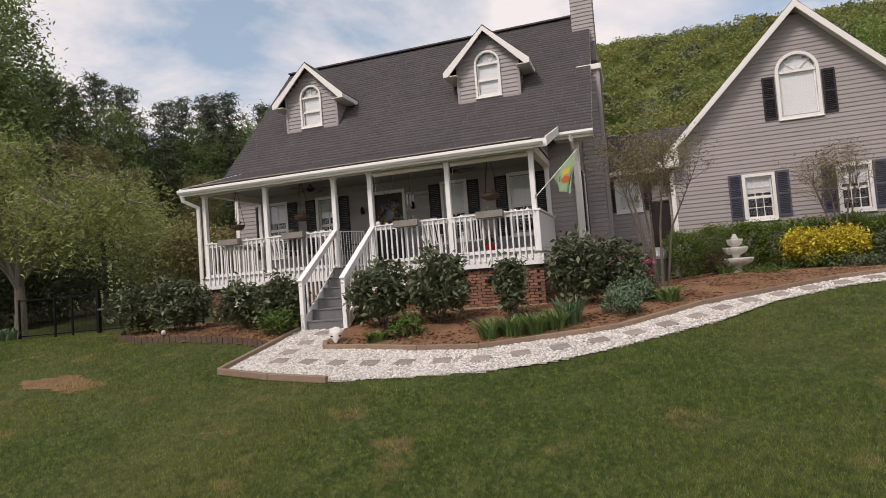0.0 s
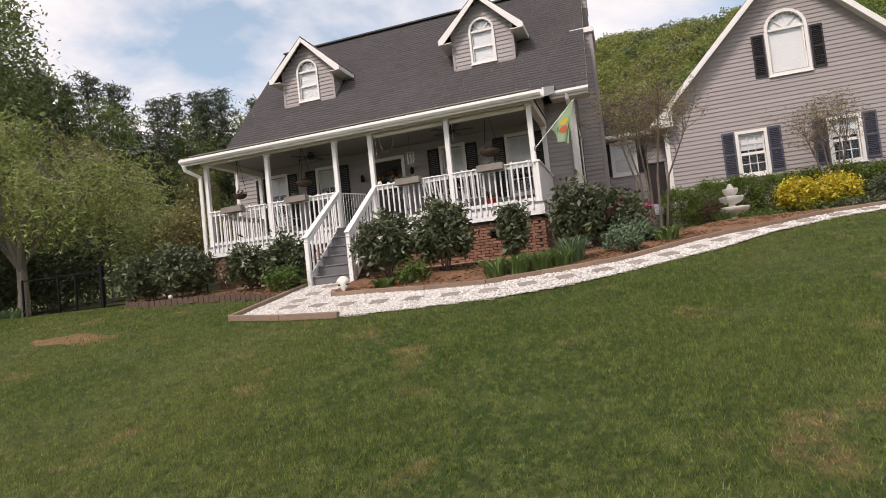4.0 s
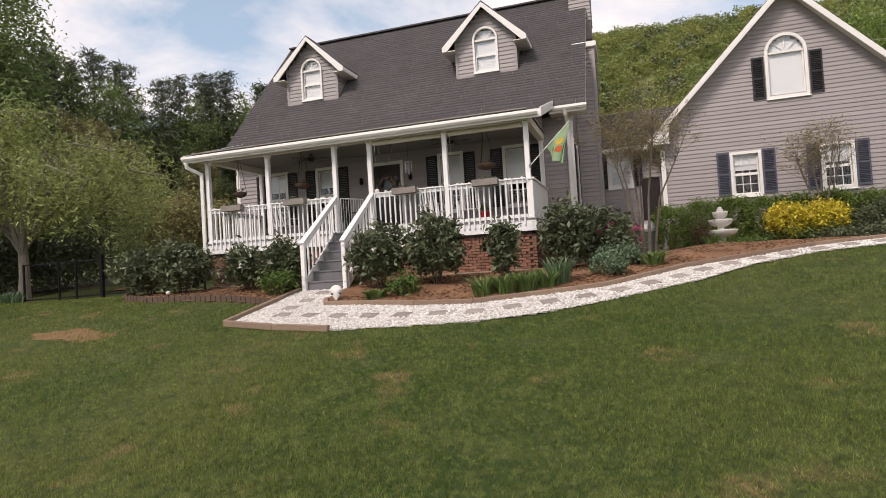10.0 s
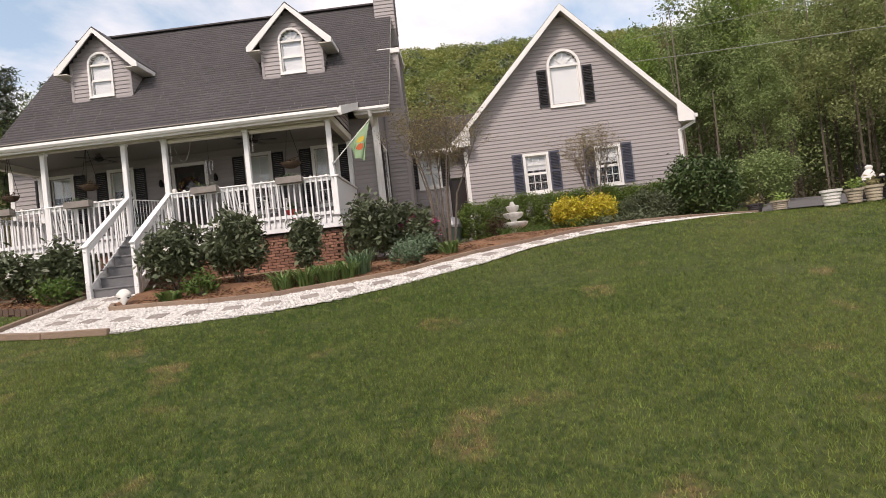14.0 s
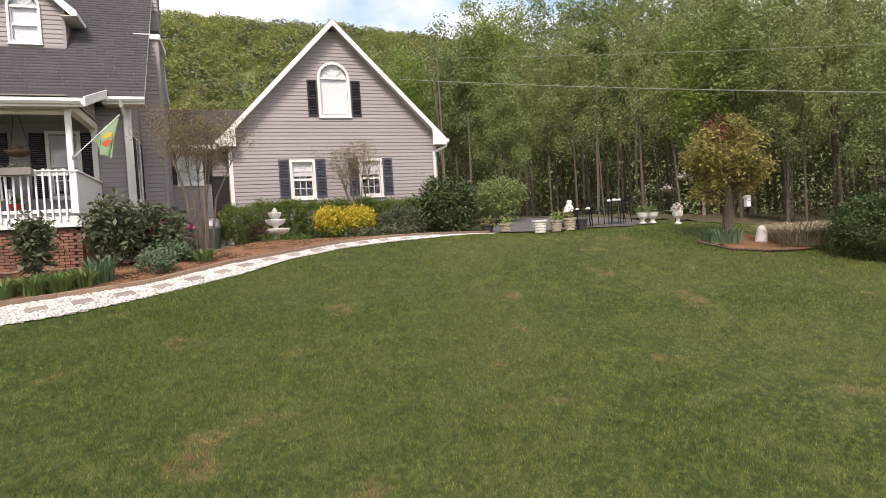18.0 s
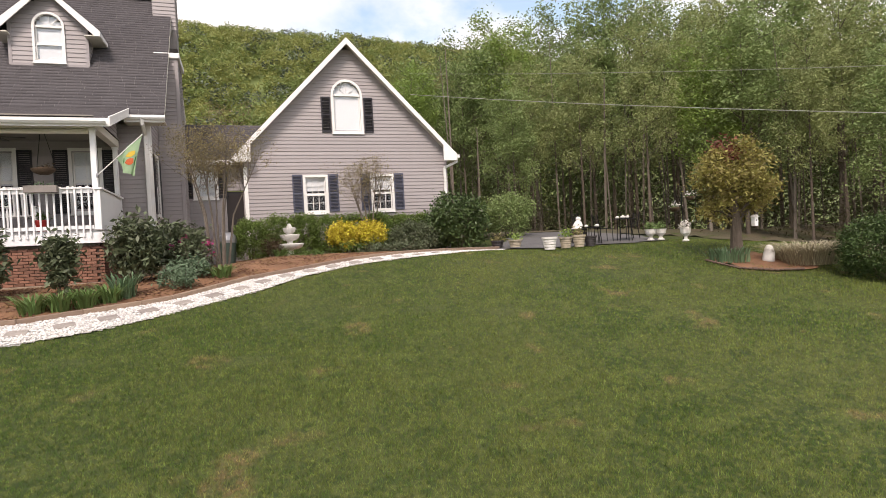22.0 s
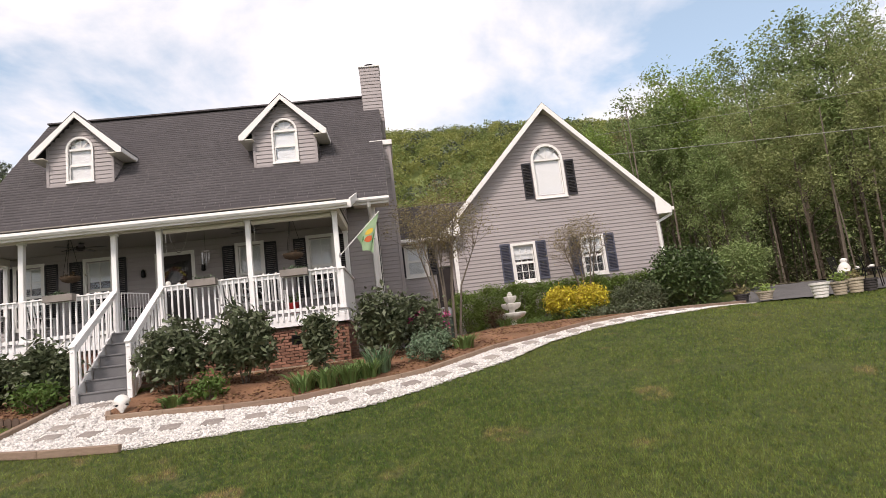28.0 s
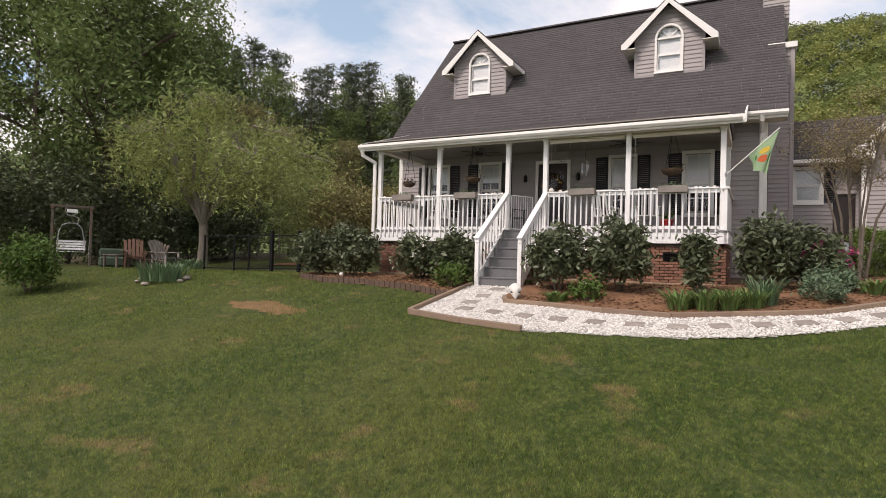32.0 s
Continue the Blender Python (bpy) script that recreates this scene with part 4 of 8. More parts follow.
    box(bm, (RIGHT, cy - 0.40, 3.54), (GX0, cy - 0.37, 3.69))
    box(bm, (RIGHT, cy - 0.37, 3.57), (GX0, cy + 0.02, 3.59))
    part("fascia", bm, M_TRIM, g)


build_wing()


def downspout(pts, label):
    d = thing("downspout", pts[-1], label, "downspout")
    o = Vector(pts[-1])
    bm = bmesh.new()
    for p, q in zip(pts, pts[1:]):
        v = (Vector(q) - Vector(p)).normalized() * 0.03
        bar(bm, Vector(p) - o - v, Vector(q) - o + v, 0.09, 0.07, (0.3, -1, 0.1), 0.008)
    part("pipe", bm, M_TRIM, d)


downspout([(-9.38, EAVE_Y - 0.06, 3.46), (-9.38, EAVE_Y - 0.02, 3.36), (-9.15, -0.13, 3.18), (-9.15, -0.13, 0.75)], "white downspout at the porch corner post")
downspout([(0.75, MAIN_EAVE_Y - 0.06, MAIN_EAVE_Z - 0.12), (0.75, MAIN_EAVE_Y, MAIN_EAVE_Z - 0.24), (0.75, WALL_Y - 0.07, MAIN_EAVE_Z - 0.45), (0.75, WALL_Y - 0.07, 0.2)], "white downspout at the house corner")
downspout([(GC + 3.96, GY - 0.3, GAPEX - GS * 3.9 - 0.1), (GC + 3.92, GY - 0.26, GAPEX - GS * 3.9 - 0.3), (GX1 - 0.12, GY - 0.07, GAPEX - GS * 3.9 - 0.5), (GX1 - 0.12, GY - 0.07, 0.25)], "white downspout at the wing corner")


def front_door():
    d = thing("door_1", ((DOOR_X0 + DOOR_X1) / 2, WALL_Y + 0.03, FLOOR), "dark front door with a leaded oval glass and white casing", "door", kind="structure")
    w = DOOR_X1 - DOOR_X0
    bm = bmesh.new()
    box(bm, (-w / 2, 0, 0.02), (w / 2, 0.05, 2.14), 0.008)
    part("leaf", bm, M_DOOR, d)
    bm = bmesh.new()
    ring_plate(bm, [(-w / 2 - 0.09, 0), (w / 2 + 0.09, 0), (w / 2 + 0.09, 2.23), (-w / 2 - 0.09, 2.23)], [(-w / 2, 0.001), (w / 2, 0.001), (w / 2, 2.14), (-w / 2, 2.14)], -0.06, 0.06)
    part("casing", bm, M_TRIM, d)
    bm = bmesh.new()
    box(bm, (-w / 2 + 0.12, -0.012, 0.95), (w / 2 - 0.12, 0.0, 1.95))
    part("glass_panel", bm, M_GLASS, d)
    bm = bmesh.new()
    tube(bm, [(w / 2 - 0.07, -0.05, 0.95), (w / 2 - 0.07, -0.05, 1.2)], 0.012)
    part("door_handle", bm, M_GALV, d)


front_door()


def brick_base():
    f = thing("foundation", (0, 0, 0), "red brick foundation on a concrete footing", "foundation", kind="structure")
    bm = bmesh.new()
    box(bm, (-9.02, 0.085, -0.3), (0.0, 0.3, FLOOR - 0.31))
    box(bm, (-0.02, 0.085, -0.3), (0.0, WALL_Y, FLOOR - 0.31))
    part("mortar_bed", bm, M_MORTAR, f)
    bm = bmesh.new()
    box(bm, (-9.15, -0.09, -0.5), (0.12, 0.4, 0.03), 0.01)
    part("footing", bm, M_CONCRETE, f)
    bm = bmesh.new()
    box(bm, (LEFT, WALL_Y + 0.02, -0.5), (RIGHT - 0.02, 2 * RIDGE_Y - WALL_Y - 0.02, 0.92))
    box(bm, (GX0 + 0.02, GY + 0.02, -0.2), (GX1 - 0.02, GY + 7.9, 0.32))
    part("base_block", bm, M_CONCRETE, f)
    v = thing("foundation_vent", (-1.03, -0.035, 0.62), "dark metal foundation vent", "vent")
    bm = bmesh.new()
    box(bm, (-0.19, 0.02, -0.10), (0.19, 0.05, 0.10), 0.005)
    part("frame", bm, M_METAL, v)
    for k in range(5):
        bm = bmesh.new()
        bar(bm, (-0.16, 0.01, -0.07 + k * 0.035), (0.16, 0.01, -0.07 + k * 0.035), 0.02, 0.012, (0, -0.5, 1))
        part("louvre", bm, M_METAL, v)
    bl, bh = 0.203, 0.068
    bm = bmesh.new()
    box(bm, (-bl / 2 + 0.006, 0, 0.005), (bl / 2 - 0.006, 0.09, bh - 0.005), 0.004)
    me = bpy.data.meshes.new("brick")
    bm.to_mesh(me)
    bm.free()
    me.materials.append(M_BRICK)
    rest = bmesh.new()
    rng = random.Random(3)
    for r in range(12):
        z = 0.03 + r * (bh + 0.001)
        if z + bh > FLOOR - 0.30:
            break
        k = 0
        x = -9.0 + (bl / 2 if r % 2 else 0)
        while x < -bl / 2:
            if not (-1.24 < x + 0.1 < -0.80 + 0.1 and 0.48 < z < 0.72):
                if x > -4.0:
                    link_mesh("brick", me, None, f, m=pose(x + bl / 2, rng.uniform(-0.003, 0.003), z))
                else:
                    box(rest, (x + 0.006, 0.0, z + 0.005), (x + bl - 0.006, 0.09, z + bh - 0.005))
            x += bl
        y = 0.0
        while y < WALL_Y - 0.2:
            if r % 2 and y < 0.05:
                box(rest, (-0.01, y + 0.006, z + 0.005), (0.085, y + bl / 2 - 0.006, z + bh - 0.005))
            box(rest, (-0.01, y + 0.006 + (bl / 2 if r % 2 else 0), z + 0.005), (0.085, y + bl - 0.006 + (bl / 2 if r % 2 else 0), z + bh - 0.005))
            y += bl
    ob = part("brickwork", rest, M_BRICK, f)
    ob["kind"] = "stuff"


brick_base()

# ---- beds, path, lawn ----
M_MULCH = material("red-brown bark mulch", (0.247, 0.129, 0.069), 0.95, vary=0.3, scale=2.5, bump=0.8, bscale=45, col2=(0.145, 0.075, 0.042))
M_CHIP = material("mulch chips", (0.22, 0.12, 0.065), 0.95, vary=0.2, island=0.45)
M_GRAVEL = material("white gravel bed", (0.50, 0.475, 0.44), 0.9, vary=0.25, scale=12, bump=0.7, bscale=60)
M_PEBBLE = material("white pebbles", (0.66, 0.635, 0.60), 0.85, vary=0.1, scale=20, island=0.32)
M_PAVER = material("grey concrete paver", (0.30, 0.265, 0.235), 0.9, vary=0.2, scale=6, bump=0.4, obj=0.15)
M_TIMBER = material("weathered edging timber", (0.28, 0.20, 0.145), 0.85, vary=0.2, scale=4, bump=0.4, stretch=(1, 8, 8), obj=0.12)
M_EDGE = material("brown rubber edging", (0.115, 0.075, 0.055), 0.7, vary=0.2)
M_LITTER = material("woodland leaf litter", (0.10, 0.075, 0.045), 0.95, vary=0.3, scale=0.6, bump=0.7, bscale=25, col2=(0.05, 0.055, 0.025))
M_DRY = material("dry bare soil patch", (0.215, 0.125, 0.055), 0.95, vary=0.3, scale=3, bump=0.5)
M_PATIO = material("dark patio paving", (0.12, 0.115, 0.113), 0.85, vary=0.2, scale=3, bump=0.3)

LEFT_BED = [(-11.3, 0.6), (-11.1, -0.9), (-10.4, -1.75), (-9.3, -2.15), (-8.15, -2.17), (-6.6, -2.43), (-5.25, -2.85), (-5.22, -1.3), (-5.1, 0.2), (-9.2, 0.2), (-10.1, 2.6), (-11.0, 2.6)]
INNER = [(-4.00, -1.75), (-3.95, -2.80), (-3.80, -3.12), (-2.85, -3.20), (-1.78, -3.38), (-0.62, -3.42), (0.30, -3.10), (1.20, -2.80), (1.70, -2.58), (2.50, -1.92), (3.15, -1.36), (4.43, -0.70), (5.75, -0.02), (7.20, 0.60), (8.70, 1.20), (10.90, 2.20)]
OUTER = [(-5.20, -1.75), (-5.36, -4.28), (-4.05, -4.62), (-2.83, -4.80), (-1.50, -4.70), (-0.27, -4.52), (0.64, -4.20), (1.44, -3.76), (2.34, -3.12), (3.42, -2.33), (4.36, -1.36), (5.60, -0.62), (6.95, -0.20), (8.45, 0.20), (9.95, 0.90), (11.10, 1.75)]
RIGHT_BED = [(-4.0, 0.2)] + INNER + [(11.0, 3.2), (10.9, 5.9), (0.7, 6.7), (0.9, 2.7), (0.0, 2.7), (0.0, 0.2)]
PATH_POLY = INNER + OUTER[::-1]


def inside(px, py, poly):
    """Which of the points lie in the polygon."""
    px, py = np.asarray(px), np.asarray(py)
    r = np.zeros(px.shape, bool)
    for (x0, y0), (x1, y1) in zip(poly, poly[1:] + poly[:1]):
        if y0 != y1:
            r ^= ((y0 > py) != (y1 > py)) & (px < (x1 - x0) * (py - y0) / (y1 - y0) + x0)
    return r


GZ = np.vectorize(ground_z)


def patch(name, poly, dz, mat, label, category, cell=0.12, relief=0.02, crown=0.0):
    """A thin sheet laid on the ground inside a polygon."""
    p = np.array(poly)
    xs = np.arange(p[:, 0].min() - cell, p[:, 0].max() + cell, cell)
    ys = np.arange(p[:, 1].min() - cell, p[:, 1].max() + cell, cell)
    X, Y = np.meshgrid(xs, ys)
    Z = GZ(X, Y) + dz + np.array([relief * noise.noise((x * 1.7, y * 1.7, 3)) for x, y in zip(X.ravel(), Y.ravel())]).reshape(X.shape)
    i = np.arange(X.size).reshape(X.shape)
    f = np.stack([i[:-1, :-1], i[:-1, 1:], i[1:, 1:], i[1:, :-1]], -1).reshape(-1, 4)
    cx, cy = X.ravel()[f].mean(1), Y.ravel()[f].mean(1)
    f = f[inside(cx, cy, poly)]
    used = np.unique(f)
    remap = np.zeros(X.size, int)
    remap[used] = np.arange(len(used))
    v = np.stack([X.ravel(), Y.ravel(), Z.ravel()], 1)[used]
    return tagged(soup(name, v, remap[f], mat, smooth=True), label, category, kind="structure")


def scatter(poly, n, rng):
    """n random points in the polygon."""
    p = np.array(poly)
    lo, hi = p.min(0), p.max(0)
    out = np.zeros((0, 2))
    while len(out) < n:
        q = rng.uniform(lo, hi, (n * 2, 2))
        out = np.concatenate([out, q[inside(q[:, 0], q[:, 1], poly)]])
    return out[:n]


def stones(name, pts, z, smin, smax, mat, label, seed, flat=0.6):
    """Small uneven stones, an octahedron each, joined."""
    rng = np.random.default_rng(seed)
    n = len(pts)
    base = np.array([(1, 0, 0), (0, 1, 0), (-1, 0, 0), (0, -1, 0), (0, 0, 1), (0, 0, -1)], float)
    s = rng.uniform(smin, smax, (n, 1, 1)) * rng.uniform(0.6, 1.3, (n, 6, 1))
    a = rng.uniform(0, 6.28, n)
    c, sn = np.cos(a), np.sin(a)
    v = base[None] * s
    v = np.stack([v[..., 0] * c[:, None] - v[..., 1] * sn[:, None], v[..., 0] * sn[:, None] + v[..., 1] * c[:, None], v[..., 2] * flat], -1)
    v += np.concatenate([pts, z[:, None]], 1)[:, None, :]
    f = np.array([(0, 1, 4), (1, 2, 4), (2, 3, 4), (3, 0, 4), (1, 0, 5), (2, 1, 5), (3, 2, 5), (0, 3, 5)])
    F = (f[None] + (np.arange(n) * 6)[:, None, None]).reshape(-1, 3)
    ob = soup(name, v.reshape(-1, 3), F, mat, label=label)
    return ob


def along(line, step):
    """Points at even steps along a polyline, with directions."""
    out, left = [], 0.0
    for p, q in zip(line, line[1:]):
        p, q = Vector((*p, 0)), Vector((*q, 0))
        L = (q - p).length
        d = (q - p) / L
        s = left
        while s < L:
            out.append((p + d * s, d))
            s += step
        left = s - L
    return out


def build_garden():
    rng = np.random.default_rng(11)
    patch("bed_left", LEFT_BED, 0.03, M_MULCH, "red-brown bark mulch bed beside the steps", "mulch bed", relief=0.05)
    patch("bed_right", RIGHT_BED, 0.035, M_MULCH, "red-brown bark mulch bed before porch and wing", "mulch bed", cell=0.14, relief=0.05)
    pts = np.concatenate([scatter(LEFT_BED, 4500, rng), scatter(RIGHT_BED[:8] + RIGHT_BED[-6:], 6500, rng), scatter(RIGHT_BED, 7000, rng)])
    tagged(stones("mulch_chips", pts, GZ(pts[:, 0], pts[:, 1]) + 0.045, 0.012, 0.045, M_CHIP, "", 4, 0.35), "loose red-brown mulch chips on the beds", "mulch", kind="stuff")
    walkp = patch("garden_path", PATH_POLY, 0.018, M_GRAVEL, "curved white gravel path with square stepping stones", "path", cell=0.08, relief=0.015)
    pts = scatter(PATH_POLY, 26000, rng)
    g = stones("pebbles", pts, GZ(pts[:, 0], pts[:, 1]) + 0.028, 0.012, 0.032, M_PEBBLE, "loose white pebbles", 6, 0.6)
    g.parent = walkp
    g["kind"] = "stuff"
    spots = [((-4.42, -2.10), 0.05), ((-4.48, -2.68), 0.1), ((-4.52, -3.25), 0.0)]
    line = [(-4.4, -3.75)] + [((a[0] + b[0]) / 2, (a[1] + b[1]) / 2) for a, b in zip(INNER[3:], OUTER[3:])]
    bm = bmesh.new()
    box(bm, (-0.16, -0.13, -0.03), (0.16, 0.13, 0.006), 0.01)
    me = bpy.data.meshes.new("stepping_stone")
    bm.to_mesh(me)
    bm.free()
    me.materials.append(M_PAVER)
    spots += [((p.x, p.y), math.atan2(d.y, d.x)) for p, d in along(line, 0.66)]
    r2 = random.Random(8)
    for (x, y), a in spots:
        sl = math.atan(0.19) if y < 0.3 else 0.05
        m = pose(x, y, ground_z(x, y) + 0.040, math.degrees(sl), 0, 0) @ pose(0, 0, 0, 0, 0, math.degrees(a) + r2.uniform(-5, 5))
        link_mesh("stepping_stone", me, None, walkp, m=m)
    # timber edging
    for line, lab in ((OUTER[:4], "weathered timber edging at the path corner"), (INNER[1:], "low timber edging between path and mulch bed")):
        e = thing("path_edging", (0, 0, 0), lab, "edging")
        for p, q in zip(line, line[1:]):
            bm = bmesh.new()
            a, b = Vector((*p, ground_z(*p) + 0.05)), Vector((*q, ground_z(*q) + 0.05))
            bar(bm, a, b, 0.09, 0.12, bevel=0.012)
            part("timber", bm, M_TIMBER, e)
    # scalloped edging of the left bed
    e = thing("bed_edging", (0, 0, 0), "low dark scalloped edging along the mulch bed", "edging")
    for p, d in along(LEFT_BED[1:7], 0.17):
        bm = bmesh.new()
        n = Vector((-d.y, d.x, 0)) * 0.012
        pts = [(-0.075, -0.03), (0.075, -0.03)] + [(0.075 * math.cos(t * math.pi / 6), 0.10 + 0.065 * math.sin(t * math.pi / 6)) for t in range(7)]
        z = ground_z(p.x, p.y)
        prism(bm, [p + d * u + Vector((0, 0, z + w)) for u, w in pts], n, -n)
        part("scallop", bm, M_EDGE, e)
    # woodland floor and patio
    patch("woodland_floor_east", [(12.0, 6.0), (14.1, 7.3), (16.7, 7.3), (17.5, 4.2), (19.5, 2.6), (21.0, -2.0), (23.0, -8.0), (45, -12), (44.5, 29), (10.5, 29), (11.0, 14.0)], 0.03, M_LITTER, "brown leaf litter under the woods", "woodland floor", cell=0.6, relief=0.15)
    patch("woodland_floor_west", [(-16.0, 8.5), (-21.0, 6.5), (-23.5, 2.0), (-25.0, -6.0), (-39, -14), (-39, 29), (-12, 29), (-12.0, 10.0)], 0.03, M_LITTER, "dark leaf litter under the trees", "woodland floor", cell=0.6, relief=0.1)
    patch("patio", [(10.8, 3.0), (10.9, 1.6), (11.5, 0.45), (13.2, 0.55), (16.6, 1.0), (17.2, 4.0), (16.5, 7.0), (14.2, 7.0), (12.2, 4.3)], 0.05, M_PATIO, "dark paved patio beside the woods", "patio", cell=0.25, relief=0.01)
    patch("tree_bed", [(14.7, -2.9), (14.8, -3.7), (15.4, -4.15), (16.7, -4.3), (17.5, -3.4), (16.8, -2.1), (15.4, -2.1)], 0.04, M_MULCH, "red-brown mulch ring round the small maple", "mulch bed", relief=0.06)
    patch("bank_soil", [(-17.6, 4.0), (-15.6, 4.2), (-13.9, 4.7), (-14.0, 6.0), (-15.8, 6.3), (-17.4, 5.6)], 0.03, M_MULCH, "red-brown garden soil on the bank behind the fence", "soil", relief=0.06)
    patch("bare_patch_1", [(-10.12, -4.43), (-9.62, -4.86), (-8.77, -4.91), (-8.09, -5.11), (-7.57, -4.86), (-7.74, -4.51), (-8.42, -4.43), (-8.94, -4.09)], 0.006, M_DRY, "bare orange soil patch in the lawn", "soil patch", relief=0.01)
    # lawn blades
    n = 1800000
    x = rng.uniform(-19, 21, n)
    y = rng.uniform(-15.0, 1.6, n)
    d = np.hypot(x - 2, y + 12)
    keep = rng.random(n) < np.clip(6.0 / d, 0.15, 1) ** 1.6
    for poly in (LEFT_BED, RIGHT_BED, PATH_POLY, [(10.8, 3.0), (10.9, 1.6), (11.5, 0.45), (13.2, 0.55), (16.6, 1.0), (17.2, 4.0), (16.5, 7.0), (14.2, 7.0), (12.2, 4.3)]):
        keep &= ~inside(x, y, poly)
    bare = np.zeros(n, bool)
    for cx, cy, r in ((-9.3, -4.6, 0.8), (6.2, -4.6, 0.25), (7.6, -5.2, 0.3), (3.0, -6.2, 0.25), (9.5, -4.0, 0.35), (-1.5, -6.3, 0.3), (11.5, -3.4, 0.5), (0.6, -5.6, 0.22), (13.5, -4.4, 0.4), (-6.0, -6.0, 0.3)):
        bare |= ((x - cx) / 1.6) ** 2 + (y - cy) ** 2 < r * r * rng.uniform(0.2, 1.4, n)
    keep &= ~bare | (rng.random(n) < 0.3)
    keep &= ~((x > -9.3) & (x < 0.2) & (y > -0.1))
    x, y = x[keep], y[keep]
    n = len(x)
    z = GZ(x, y) + np.array([0.02 * noise.noise((a * 0.4, b * 0.4, 0)) for a, b in zip(x, y)]) - 0.004
    h = rng.uniform(0.028, 0.055, n) * (1 + 0.5 * np.array([noise.noise((a * 0.6, b * 0.6, 9)) for a, b in zip(x, y)]))
    a = rng.uniform(0, 6.28, n)
    w = rng.uniform(0.003, 0.0055, n) * np.clip(np.hypot(x - 2, y + 12) / 8, 1, 2)
    lean = rng.uniform(-0.035, 0.035, (n, 2))
    p0 = np.stack([x - np.cos(a) * w, y - np.sin(a) * w, z], 1)
    p1 = np.stack([x + np.cos(a) * w, y + np.sin(a) * w, z], 1)
    p2 = np.stack([x + lean[:, 0], y + lean[:, 1], z + h], 1)
    v = np.stack([p0, p1, p2], 1).reshape(-1, 3)
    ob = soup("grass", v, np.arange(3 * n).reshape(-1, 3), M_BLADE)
    tagged(ob, "short mown green lawn grass with yellowed patches", "grass", kind="stuff")


build_garden()

# ---- plants ----


def leaf_material(name, col, col2, rough=0.5, sub=0.3, spread=0.35):
    return material(name, col, rough, vary=0.15, scale=0.7, bump=0, col2=col2, island=spread, sub=sub, spec=0.25)


M_BARK = material("grey-brown bark", (0.14, 0.11, 0.085), 0.95, vary=0.25, scale=5, bump=0.8, bscale=30, stretch=(6, 6, 1))
M_BARK_PALE = material("pale bark", (0.24, 0.21, 0.17), 0.9, vary=0.25, scale=5, bump=0.5, bscale=30, stretch=(6, 6, 1))
M_BARK_TWIG = material("brown-grey twig bark", (0.175, 0.145, 0.115), 0.9, vary=0.25, scale=5, bump=0.4, bscale=30)
M_LEAF_RHODO = leaf_material("dark evergreen leaves", (0.110, 0.133, 0.072), (0.070, 0.084, 0.047), 0.4, 0.15)
M_LEAF_HOLLY = leaf_material("glossy holly leaves", (0.085, 0.130, 0.045), (0.045, 0.070, 0.028), 0.35, 0.15)
M_LEAF_HEDGE = leaf_material("hedge leaves", (0.105, 0.170, 0.040), (0.055, 0.100, 0.026))
M_LEAF_CLIPPED = leaf_material("dark clipped leaves", (0.066, 0.108, 0.032), (0.036, 0.062, 0.020), 0.5, 0.12, 0.3)
M_LEAF_BOX = leaf_material("clipped hedge leaves", (0.150, 0.215, 0.050), (0.070, 0.115, 0.030), 0.5, 0.3, 0.3)
M_LEAF_YELLOW = leaf_material("yellow leaves", (0.62, 0.51, 0.06), (0.40, 0.36, 0.05))
M_LEAF_LILY = leaf_material("lily leaves", (0.172, 0.259, 0.084), (0.103, 0.167, 0.063), 0.5, 0.3)
M_LEAF_IRIS = leaf_material("iris leaves", (0.135, 0.210, 0.112), (0.083, 0.135, 0.075), 0.5, 0.25)
M_LEAF_GREY = leaf_material("grey-green leaves", (0.150, 0.217, 0.128), (0.090, 0.143, 0.090))
M_LEAF_TREE = leaf_material("deep green tree leaves", (0.186, 0.247, 0.089), (0.097, 0.140, 0.056), 0.55, 0.3, 0.25)
M_LEAF_SPRING = leaf_material("spring green leaves", (0.256, 0.348, 0.087), (0.133, 0.198, 0.057), 0.55, 0.4, 0.25)
M_LEAF_SPRING2 = leaf_material("fresh yellow-green leaves", (0.315, 0.352, 0.144), (0.175, 0.211, 0.092), 0.55, 0.4, 0.25)
M_HILL_BRIGHT = leaf_material("distant bright spring leaves", (0.300, 0.320, 0.105), (0.190, 0.215, 0.075), 0.6, 0.4, 0.18)
M_HILL_GREEN = leaf_material("distant green leaves", (0.215, 0.265, 0.090), (0.130, 0.175, 0.062), 0.6, 0.4, 0.18)
M_LEAF_OLIVE = leaf_material("olive brown spring leaves", (0.248, 0.223, 0.101), (0.145, 0.143, 0.072), 0.55, 0.35, 0.25)
M_LEAF_WOOD = leaf_material("mid-green woodland leaves", (0.242, 0.312, 0.116), (0.139, 0.193, 0.075), 0.55, 0.35, 0.25)
M_LEAF_BRUSH = leaf_material("brown-green brush leaves", (0.104, 0.092, 0.052), (0.062, 0.060, 0.034), 0.6, 0.3, 0.25)
M_LEAF_WILLOW = leaf_material("willow leaves", (0.310, 0.352, 0.125), (0.200, 0.240, 0.085), 0.55, 0.35)
M_LEAF_PINE = leaf_material("dark pine needles", (0.130, 0.158, 0.105), (0.085, 0.104, 0.072), 0.6, 0.1)
M_LEAF_TAN = leaf_material("tan twiggy shrub leaves", (0.270, 0.238, 0.110), (0.165, 0.152, 0.072), 0.7, 0.3)
M_LEAF_CREPE = leaf_material("olive brown young leaves", (0.270, 0.225, 0.115), (0.170, 0.140, 0.075), 0.7, 0.3)
